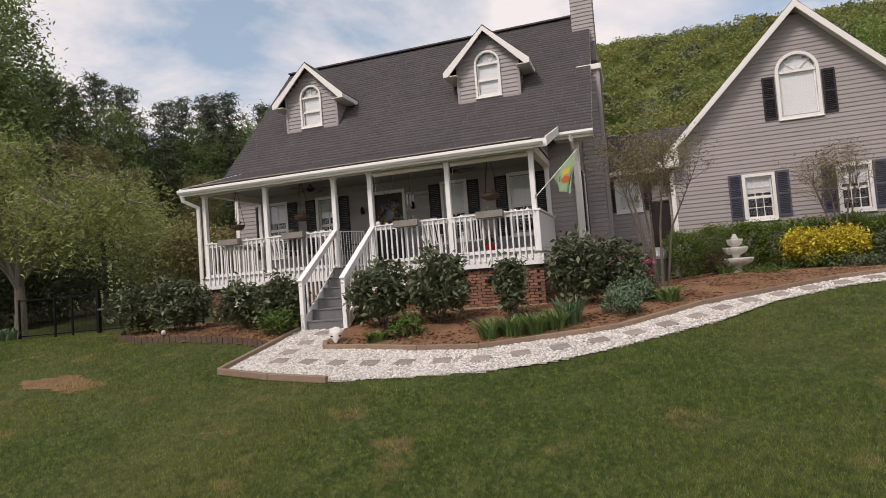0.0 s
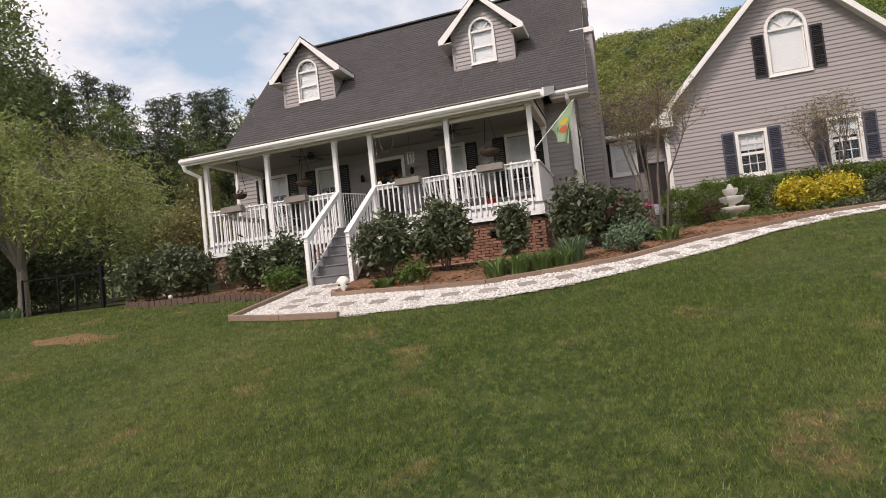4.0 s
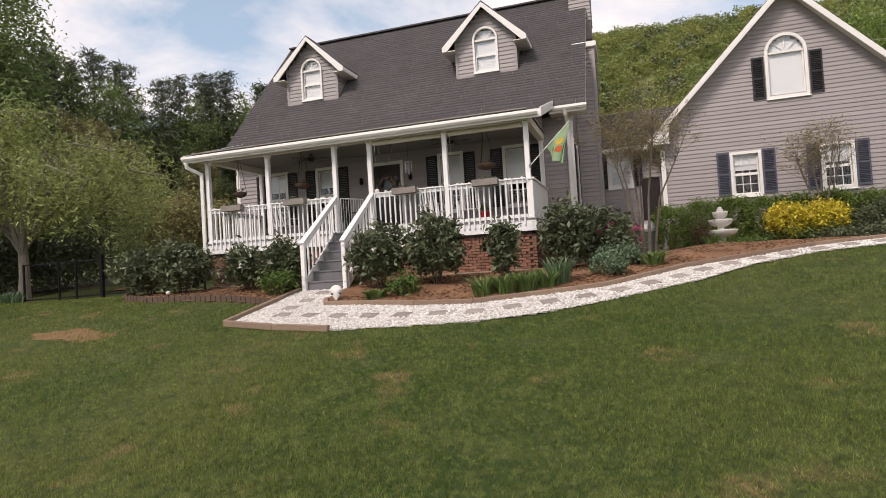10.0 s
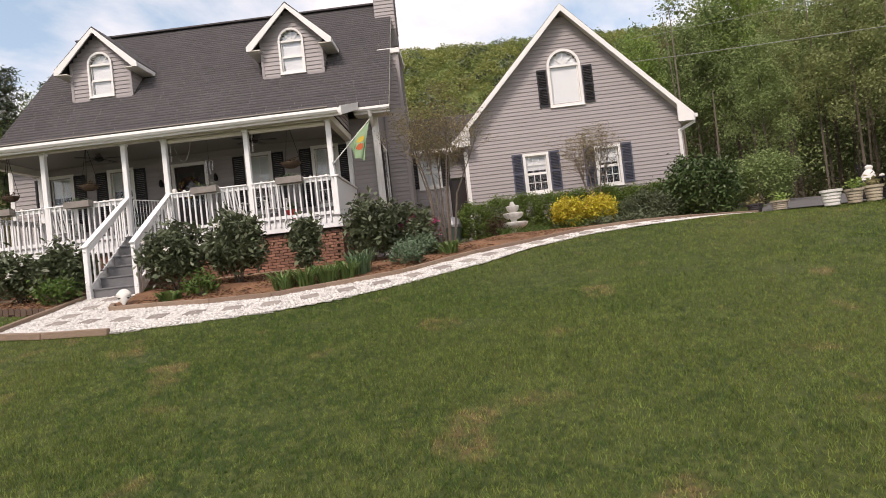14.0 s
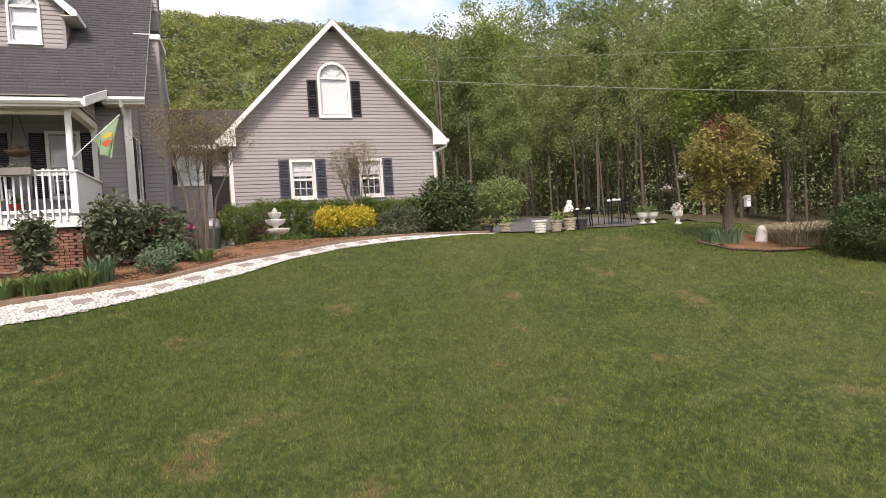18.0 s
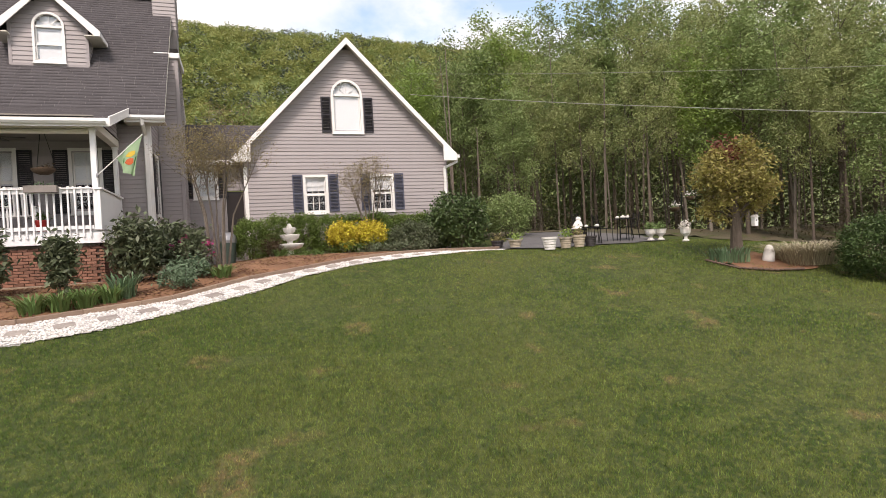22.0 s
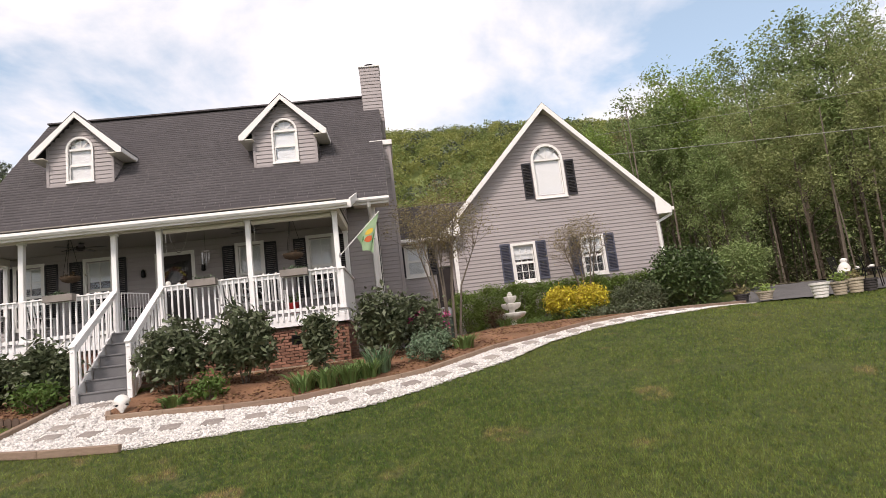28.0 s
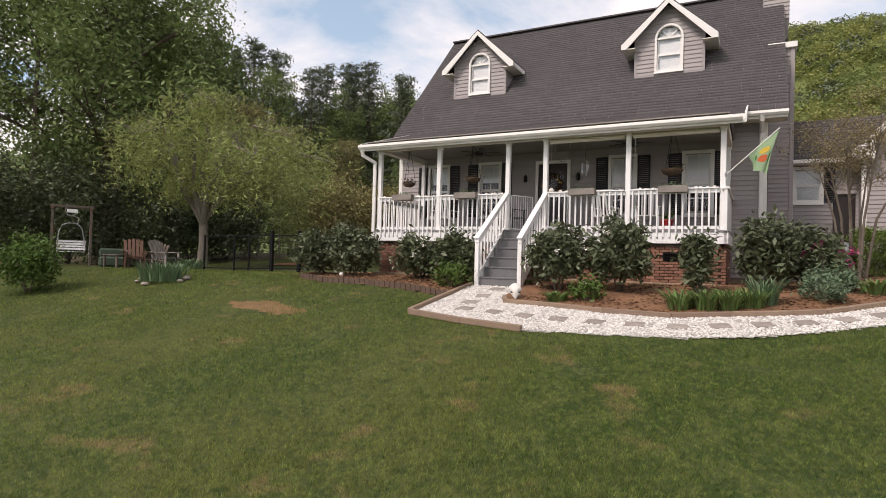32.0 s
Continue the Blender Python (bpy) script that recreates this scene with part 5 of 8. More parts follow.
M_STRAW = leaf_material("dry ornamental grass", (0.410, 0.365, 0.255), (0.270, 0.235, 0.150), 0.7, 0.2)
M_LEAF_MAPLE = leaf_material("gold-green maple leaves", (0.31, 0.265, 0.085), (0.17, 0.165, 0.055), 0.5, 0.4)
M_LEAF_RED = leaf_material("red-brown leaves", (0.17, 0.055, 0.035), (0.10, 0.04, 0.03), 0.5, 0.3)
M_LEAF_RED_DULL = leaf_material("dull red-brown leaves", (0.13, 0.085, 0.05), (0.08, 0.06, 0.035), 0.6, 0.3)
M_PINK = leaf_material("pink blossom", (0.50, 0.09, 0.22), (0.35, 0.05, 0.14), 0.5, 0.3)
M_WHITE_BLOOM = leaf_material("white blossom", (0.75, 0.72, 0.68), (0.6, 0.56, 0.5), 0.6, 0.2, 0.1)


def leaves(centers, size, rng, aspect=0.45, up=0.3, vary=0.35, tri=False):
    """Rhombic leaves at the centres, folded a little, or plain three-cornered ones; returns vertices and faces."""
    n = len(centers)
    nr = rng.normal(size=(n, 3))
    nr[:, 2] = np.abs(nr[:, 2]) + up
    nr /= np.linalg.norm(nr, axis=1)[:, None]
    t = rng.normal(size=(n, 3))
    t -= (t * nr).sum(1)[:, None] * nr
    t /= np.linalg.norm(t, axis=1)[:, None]
    b = np.cross(nr, t)
    s = size * rng.uniform(1 - vary, 1 + vary, (n, 1))
    if tri:
        v = np.stack([centers - t * s - b * s * aspect, centers - t * s * 0.6 + b * s * aspect, centers + t * s], 1)
        return v.reshape(-1, 3), np.arange(3 * n).reshape(-1, 3)
    v = np.stack([centers - t * s, centers + b * s * aspect + nr * s * 0.12, centers + t * s, centers - b * s * aspect + nr * s * 0.12], 1)
    return v.reshape(-1, 3), np.arange(4 * n).reshape(-1, 4)


def clumps(rng, center, radii, n_clump, per, spread, shell=0.55, bottom=-0.9, squash=1.0, boxy=False):
    """Leaf centres in clumps spread over an uneven ellipsoid, or over a block with rounded corners."""
    d = rng.normal(size=(n_clump, 3))
    d /= (np.abs(d) ** 5).sum(1)[:, None] ** 0.2 if boxy else np.linalg.norm(d, axis=1)[:, None]
    d = d[d[:, 2] > bottom]
    r = rng.uniform(shell, 1.0, len(d))[:, None] * (1 + 0.18 * np.sin(5 * d[:, :1] + 3 * d[:, 1:2]) * np.cos(4 * d[:, 2:3]))
    c = np.asarray(center) + d * r * np.asarray(radii)
    p = np.repeat(c, per, 0) + rng.normal(size=(len(c) * per, 3)) * spread * np.array([1, 1, squash])
    return p


def bush(name, label, loc, w, h, mat, size, n_clump, per, seed, category="shrub", group="", spread=0.1, stems=5, lift=0.1, shell=0.5, bloom=None, aspect=0.42, depth=None, boxy=False):
    rng = np.random.default_rng(seed)
    x, y = loc
    z = ground_z(x, y)
    b = thing(name, (x, y, z), label, category, group)
    bm = bmesh.new()
    for k in range(stems):
        a = k * 6.28 / stems + rng.uniform(0, 0.5)
        tip = (0.3 * w * math.cos(a), 0.3 * w * math.sin(a), h * rng.uniform(0.55, 0.85))
        tube(bm, [(0.04 * math.cos(a), 0.04 * math.sin(a), -0.05), (tip[0] * 0.4, tip[1] * 0.4, h * 0.3), tip], [0.018, 0.014, 0.005], 5)
    part("stem", bm, M_BARK, b)
    p = clumps(rng, (0, 0, h * (0.5 + lift * 0.5)), (w / 2 * 0.92, (depth or w) / 2 * 0.92, h * (0.5 - lift * 0.5)), n_clump, per, spread, shell, boxy=boxy)
    p = p[p[:, 2] > 0.02]
    v, f = leaves(p, size, rng, aspect)
    fol = soup("foliage", v, f, mat, b)
    if bloom:
        m, k, s, lab = bloom
        d = rng.normal(size=(k, 3))
        d /= np.linalg.norm(d, axis=1)[:, None]
        d[:, 2] = np.abs(d[:, 2])
        c = np.array((0, 0, h * 0.5)) + d * np.array((w / 2, w / 2, h * 0.48))
        for q in c:
            vv, ff = leaves(q + rng.normal(size=(22, 3)) * s * 0.6, s * 0.5, rng, 0.7)
            soup("flower", vv, ff, m, fol, lab)["kind"] = "stuff"
    return b


def blades(name, label, loc, w, h, mat, n, seed, category="plant", group="", width=0.02, arch=0.5, depth=None):
    """A clump of long arching leaves."""
    rng = np.random.default_rng(seed)
    x, y = loc
    b = thing(name, (x, y, ground_z(x, y)), label, category, group)
    V, F = [], []
    for k in range(n):
        a = rng.uniform(0, 6.28)
        r0 = math.sqrt(rng.uniform(0, 1)) * 0.32
        bx, by = w * r0 * math.cos(a), (depth or w) * r0 * math.sin(a)
        a2 = a + rng.normal() * 0.5
        L = h * rng.uniform(0.7, 1.15)
        out = arch * rng.uniform(0.4, 1.2) * L
        s = Vector((-math.sin(a2), math.cos(a2), 0)) * width
        base = len(V)
        for j, (u, q) in enumerate(((0, 1), (0.45, 1), (0.8, 0.8), (1, 0.05))):
            c = Vector((bx + math.cos(a2) * out * u * u, by + math.sin(a2) * out * u * u, L * (u - 0.45 * arch * u * u * u)))
            V += [c - s * q, c + s * q]
        for j in range(3):
            i = base + 2 * j
            F.append((i, i + 1, i + 3, i + 2))
    soup("leaf_clump", V, F, mat, b)
    return b


def tree_skeleton(bm, arms, h, r, limbs, spread, rng, fork=0.35, top=0.9, lean=0.0, n=8):
    """A tapered trunk with limbs; returns the tips of the limbs."""
    tips = []
    pts = [(lean * u * h + 0.12 * math.sin(4 * u + limbs) * u, 0.1 * math.cos(5 * u) * u, h * top * u) for u in (0, 0.2, 0.4, 0.6, 0.8, 1.0)]
    pts[0] = (0, 0, -0.15)
    tube(bm, pts, [r * 1.25, r, r * 0.8, r * 0.6, r * 0.35, r * 0.1], n)
    for k in range(limbs):
        u = fork + (0.95 - fork) * (k + rng.random()) / limbs
        i = min(int(u * 5), 4)
        f = u * 5 - i
        s = Vector(pts[i]).lerp(Vector(pts[i + 1]), f)
        a = k * 2.4 + rng.uniform(-0.4, 0.4)
        L = spread * (1.15 - 0.6 * u) * rng.uniform(0.7, 1.1)
        d = Vector((math.cos(a), math.sin(a), rng.uniform(0.35, 0.8)))
        m = s + d * L * 0.5 + Vector((0, 0, 0.1 * L))
        e = s + d * L
        tube(arms, [s, m, e], [r * 0.42 * (1 - u * 0.6), r * 0.22, r * 0.05], 5, False)
        tips += [m, e]
        for q in range(2):
            d2 = (d + Vector((rng.uniform(-0.8, 0.8), rng.uniform(-0.8, 0.8), rng.uniform(-0.1, 0.6)))).normalized()
            e2 = m + d2 * L * 0.55
            tube(arms, [m, e2], [r * 0.14, r * 0.03], 4, False)
            tips.append(e2)
    return tips


def tree(name, label, loc, h, r, limbs, spread, mat, leaf, per, clump_r, seed, category="tree", group="", fork=0.35, bark=None, lean=0.0, extra=0, radii=None, center=None, hang=0.0, tri=False, shell=0.35):
    rng = np.random.default_rng(seed)
    x, y = loc
    t = thing(name, (x, y, ground_z(x, y)), label, category, group)
    bm = bmesh.new()
    arms = bmesh.new()
    tips = tree_skeleton(bm, arms, h, r, limbs, spread, random.Random(seed), fork, lean=lean)
    trunk = part("trunk", bm, bark or M_BARK, t)
    part("branchwork", arms, bark or M_BARK, trunk)["kind"] = "stuff"
    tip = np.array([tuple(q) for q in tips])
    p = np.repeat(tip, per, 0) + rng.normal(size=(len(tip) * per, 3)) * clump_r
    if extra:
        p = np.concatenate([p, clumps(rng, center or (0, 0, h * 0.62), radii or (spread * 0.9, spread * 0.9, h * 0.36), extra, per, clump_r * 0.8, shell)])
    if hang:
        p[:, 2] -= rng.exponential(hang, len(p))
        p = p[p[:, 2] > 0.6]
    v, f = leaves(p, leaf, rng, (0.6 if tri else 0.42) if not hang else 0.2, tri=tri)
    soup("crown", v, f, mat, t)
    return t


def build_shrubs():
    R = M_LEAF_RHODO
    wb = lambda k: (M_WHITE_BLOOM, k, 0.05, "white blossom cluster")
    lab = "dense dark evergreen shrub in the mulch bed"
    for i, (x, y, w, h, nc, bl) in enumerate(((-10.4, -0.95, 1.6, 1.25, 150, 0), (-9.15, -1.05, 1.6, 1.35, 140, 0), (-7.0, -1.2, 1.35, 1.1, 115, 3), (-5.75, -1.4, 1.2, 1.15, 110, 0), (-3.1, -1.9, 1.3, 1.45, 150, 5), (-1.85, -1.75, 1.3, 1.5, 150, 3), (-0.35, -1.65, 0.66, 1.2, 60, 0), (0.85, -0.6, 1.2, 1.45, 130, 0), (1.65, 0.3, 1.15, 1.25, 105, 2))):
        bush("evergreen_shrub", lab + (" with white buds" if bl else ""), (x, y), w, h, R, 0.075, nc, 22, 20 + i, "shrub", "porch shrubs", 0.10, bloom=wb(bl) if bl else None)
    bush("azalea", "low shrub with pink blossom in the bed", (1.95, -0.15), 1.0, 0.95, M_LEAF_RHODO, 0.05, 50, 14, 51, bloom=(M_PINK, 7, 0.07, "pink blossom cluster"))
    bush("low_shrub", "low spreading shrub with pink tinged leaves", (-5.55, -2.1), 0.9, 0.55, M_LEAF_HEDGE, 0.055, 50, 16, 52)
    bush("groundcover", "low grey-green mounded plant by the path", (1.75, -1.75), 0.85, 0.45, M_LEAF_GREY, 0.035, 70, 22, 53, "plant", spread=0.06)
    bush("groundcover", "low green mounded plant in the bed", (1.95, -0.85), 0.9, 0.5, M_LEAF_GREY, 0.045, 70, 20, 54, "plant", spread=0.07)
    blades("hosta", "bright green leafy clump by the path", (-2.85, -2.75), 0.55, 0.32, M_LEAF_LILY, 70, 1, width=0.028, arch=0.9)
    bush("low_shrub", "low green perennial by the path", (-2.3, -2.55), 0.6, 0.38, M_LEAF_HEDGE, 0.05, 40, 16, 55, "plant")
    for i, (x, y) in enumerate(((-0.55, -2.85), (-0.15, -2.8), (0.25, -2.65), (0.6, -2.45))):
        blades("daylily", "green daylily clump along the path edge", (x, y), 0.58, 0.52, M_LEAF_LILY, 100, 60 + i, group="daylilies", width=0.014, arch=0.72)
    blades("iris_clump", "tall green iris leaves in the bed", (0.8, -2.15), 0.65, 0.6, M_LEAF_IRIS, 90, 70, width=0.016, arch=0.45)
    blades("daylily", "arching daylily clump by the small tree", (2.6, -0.95), 0.6, 0.45, M_LEAF_LILY, 80, 71, group="daylilies", width=0.018, arch=0.9)
    blades("daylily", "green daylily clump by the fountain", (4.1, 2.3), 0.5, 0.4, M_LEAF_LILY, 60, 72, group="daylilies", width=0.018, arch=0.8)
    # wing hedge
    for k in range(9):
        x = 3.35 + k * 0.82
        bush("hedge_shrub", "clipped green hedge shrub before the wing", (x, 4.75), 0.94, 1.22 + 0.03 * (k % 3), M_LEAF_BOX, 0.032, 420, 26, 80 + k, "hedge", "wing hedge", 0.07, lift=0.02, shell=0.85, boxy=True)
    for k, (x, y, w) in enumerate(((6.25, 3.95, 0.98), (7.12, 4.0, 0.95))):
        bush("golden_shrub", "bright yellow rounded shrub", (x, y), w, 1.0, M_LEAF_YELLOW, 0.045, 210, 26, 90 + k, "shrub", "golden shrubs", 0.085, lift=0.25, shell=0.75)
        bush("low_shrub", "low green skirt of small shrubs", (x, y - 0.25), 1.1, 0.42, M_LEAF_HEDGE, 0.04, 40, 16, 96 + k, "shrub")
    bush("dark_shrub", "low dark rounded evergreen shrub", (8.55, 3.75), 1.7, 1.0, R, 0.04, 230, 26, 92, spread=0.08, shell=0.78, lift=0.02)
    bush("groundcover", "low green growth at the fountain's foot", (4.75, 1.75), 1.5, 0.11, M_LEAF_HEDGE, 0.03, 80, 14, 97, "plant", spread=0.07, depth=0.7)
    bush("groundcover", "low dark creeping plants below the hedge", (7.6, 2.75), 2.6, 0.3, R, 0.04, 120, 20, 98, "plant", spread=0.08, depth=0.8)
    bush("holly", "large glossy dark holly bush", (10.25, 4.1), 2.35, 1.95, M_LEAF_HOLLY, 0.07, 330, 24, 93, spread=0.12, shell=0.75, lift=0.02)
    bush("spindle", "loose fresh green shrub behind the patio", (12.9, 5.6), 2.2, 1.65, M_LEAF_WOOD, 0.05, 280, 28, 94, spread=0.14, shell=0.7)
    bush("brown_shrub", "small brown twiggy shrub by the fountain", (3.92, 2.6), 0.5, 0.6, M_LEAF_RED_DULL, 0.035, 50, 16, 95)
    for k, (x, y, w, h) in enumerate(((17.1, -5.5, 1.6, 1.4), (18.1, -6.75, 1.65, 1.45))):
        bush("round_shrub", "large rounded dark green shrub at the lawn edge", (x, y), w, h, M_LEAF_CLIPPED, 0.034, 460, 34, 100 + k, "shrub", "lawn edge shrubs", 0.085, lift=0.02, shell=0.85)
    blades("ornamental_grass", "tan dry ornamental grass clump", (17.0, -3.75), 2.1, 0.95, M_STRAW, 1100, 104, width=0.006, arch=1.05)
    blades("daylily", "green iris foliage beside the willow", (-17.3, 0.1), 1.7, 0.55, M_LEAF_IRIS, 150, 108, width=0.02, arch=0.6)
    blades("iris_clump", "grey-green iris leaves round the maple", (15.1, -3.0), 1.6, 0.45, M_LEAF_IRIS, 160, 105, width=0.018, arch=0.4)
    bush("lawn_shrub", "rounded green shrub at the lawn's west edge", (-17.05, -5.25), 1.65, 1.55, M_LEAF_HEDGE, 0.06, 190, 24, 106, spread=0.12)
    blades("iris_clump", "grey-green iris clump ringed with stones", (-14.45, -3.0), 1.9, 0.66, M_LEAF_IRIS, 170, 107, width=0.022, arch=0.5)


build_shrubs()


def willow():
    """A short trunk, arching pale limbs and hanging strands of narrow leaves."""
    x, y = -18.0, 1.3
    rng = np.random.default_rng(221)
    t = thing("willow", (x, y, ground_z(x, y)), "weeping willow with drooping pale leaves", "tree")
    bm = bmesh.new()
    tube(bm, [(0, 0, -0.2), (0.05, 0, 1.0), (-0.05, 0.05, 1.9)], [0.22, 0.17, 0.15], 10)
    trunk = part("trunk", bm, M_BARK_PALE, t)
    tips, twigs = [], []
    for k in range(13):
        a = k * 2.4
        R = rng.uniform(1.6, 4.3)
        top = 6.9 - 0.12 * R * R + rng.uniform(-0.3, 0.2)
        c, s = math.cos(a), math.sin(a)
        pts = [(0, 0, 1.7 + 0.02 * k), (0.22 * R * c, 0.22 * R * s, 3.0), (0.6 * R * c + 0.5, 0.6 * R * s + 0.3, top - 0.35), (R * c + 0.9, R * s + 0.5, top - 0.5 - 0.1 * R)]
        bm = bmesh.new()
        tube(bm, pts, [0.12, 0.085, 0.05, 0.015], 6)
        part("limb", bm, M_BARK_PALE, trunk)
        bm = bmesh.new()
        for u in np.linspace(0.35, 1, 7):
            j = min(2, int(u * 3))
            p = Vector(pts[j]).lerp(Vector(pts[j + 1]), u * 3 - j)
            for q in range(2):
                e = p + Vector((rng.normal() * 0.7, rng.normal() * 0.7, rng.uniform(0.15, 0.7)))
                tube(bm, [p, (p + e) / 2 + Vector((0, 0, 0.15)), e], [0.018, 0.012, 0.004], 4, False)
                tips += [tuple(p), tuple((p + e) / 2), tuple(e)]
        twigs.append(bm)
    for bm in twigs:
        part("twig_spray", bm, M_BARK_PALE, t)["kind"] = "stuff"
    st = np.repeat(np.array(tips), 3, 0) + rng.normal(size=(len(tips) * 3, 3)) * np.array((0.35, 0.35, 0.2))
    rr = np.hypot(st[:, 0], st[:, 1])
    L = rng.uniform(0.4, 1.9, len(st)) * np.clip(0.35 + rr / 3.2, 0.4, 1.35)
    m = 15
    u = rng.random((len(st), m))
    out = st[:, :2] / np.maximum(rr, 0.3)[:, None]
    P = np.zeros((len(st), m, 3))
    P[..., :2] = st[:, None, :2] + out[:, None] * 0.35 * np.sqrt(u)[..., None] + rng.normal(size=(len(st), m, 2)) * 0.07
    P[..., 2] = st[:, None, 2] - L[:, None] * u
    P = P.reshape(-1, 3)
    P = P[P[:, 2] > 2.5 + 0.5 * np.sin(P[:, 0] * 3) - 0.22 * np.maximum(0, np.hypot(P[:, 0], P[:, 1]) - 1.5)]
    v, f = leaves(P, 0.085, rng, 0.28, tri=True)
    soup("crown", v, f, M_LEAF_WILLOW, t)


def build_near_trees():
    # crepe myrtles: many thin stems
    for i, (x, y, h, n, w, lab, mat) in enumerate(((2.5, 1.0, 3.95, 7, 1.35, "multi-stemmed crepe myrtle with sparse brown leaves", M_LEAF_CREPE), (7.2, 4.4, 3.3, 6, 0.85, "thin young crepe myrtle with sparse leaves", M_LEAF_CREPE))):
        rng = np.random.default_rng(200 + i)
        t = thing("crepe_myrtle", (x, y, ground_z(x, y)), lab, "tree", "crepe myrtles")
        tips = []
        for k in range(n):
            a = k * 6.28 / n + rng.uniform(-0.3, 0.3)
            e = Vector((w * math.cos(a) * rng.uniform(0.35, 0.9), w * math.sin(a) * rng.uniform(0.35, 0.9), h * rng.uniform(0.62, 0.8)))
            m = Vector((e.x * 0.42, e.y * 0.42, h * 0.35))
            bm = bmesh.new()
            tube(bm, [(0.2 * math.cos(a), 0.2 * math.sin(a), -0.05), m, e], [0.034, 0.024, 0.008], 6)
            for q in range(14):
                u = rng.uniform(0.35, 1.0)
                s = m.lerp(e, u)
                e2 = s + Vector((rng.normal() * 0.25, rng.normal() * 0.25, abs(rng.normal()) * 0.35 + 0.2))
                tube(bm, [s, (s + e2) / 2 + Vector((0.03, 0, 0)), e2], [0.008, 0.006, 0.002], 4, False)
                tips.append(e2)
                for z in range(6):
                    e3 = e2 + Vector((rng.normal() * 0.12, rng.normal() * 0.12, rng.uniform(0.0, 0.3)))
                    tube(bm, [e2, e3], [0.0035, 0.001], 3, False)
                    tips.append(e3)
            part("stem", bm, M_BARK_TWIG, t)
        p = np.repeat(np.array([tuple(q) for q in tips]), 13 if i == 0 else 6, 0)
        p = p + rng.normal(size=p.shape) * 0.10
        v, f = leaves(p, 0.024, rng, 0.5)
        soup("crown", v, f, mat, t)
    # small golden maple
    mp = tree("japanese_maple", "small Japanese maple with gold-green leaves", (15.6, -2.8), 3.0, 0.15, 14, 1.0, M_LEAF_MAPLE, 0.055, 80, 0.15, 210, fork=0.34, extra=70, radii=(1.22, 1.22, 1.02), center=(0, 0, 2.0))
    rng = np.random.default_rng(211)
    v, f = leaves(clumps(rng, (-0.2, 0, 2.9), (0.35, 0.35, 0.35), 16, 22, 0.13), 0.055, rng)
    soup("crown_tip", v, f, M_LEAF_RED, mp, "red-brown young leaves")["kind"] = "stuff"
    willow()
    tree("oak", "tall full deciduous tree at the lawn's edge", (-27.2, 3.4), 17.0, 0.45, 26, 5.8, M_LEAF_TREE, 0.125, 170, 0.62, 230, fork=0.14, extra=150, radii=(5.8, 5.8, 8.2), center=(0, 0, 8.4))
    for i, (x, y, w, h) in enumerate(((-25.8, -2.7, 4.2, 4.6), (-25.6, 0.6, 4.4, 5.0), (-24.0, 3.6, 4.0, 4.4), (-25.2, -6.2, 4.0, 4.2), (-22.6, 6.6, 3.8, 3.6))):
        bush("wood_edge_shrub", "dense dark shrub at the edge of the woods", (x, y), w, h, M_LEAF_RHODO, 0.10, 300, 26, 260 + i, "shrub", "wood edge shrubs", 0.26, stems=7, lift=0.0)
    for i, (x, y, w, h, m) in enumerate(((-16.7, 8.2, 3.4, 3.8, M_LEAF_TAN), (-14.4, 8.4, 3.0, 3.2, M_LEAF_TAN), (-19.2, 8.6, 3.6, 4.4, M_LEAF_SPRING2), (-12.0, 9.5, 3.0, 4.6, M_LEAF_TREE), (-24.5, 6.0, 4.0, 3.2, M_LEAF_TREE))):
        bush("wild_shrub", "tall loose wild shrub behind the fence", (x, y), w, h, m, 0.09, 220, 24, 240 + i, "shrub", "wild shrubs", 0.28, stems=9)


build_near_trees()


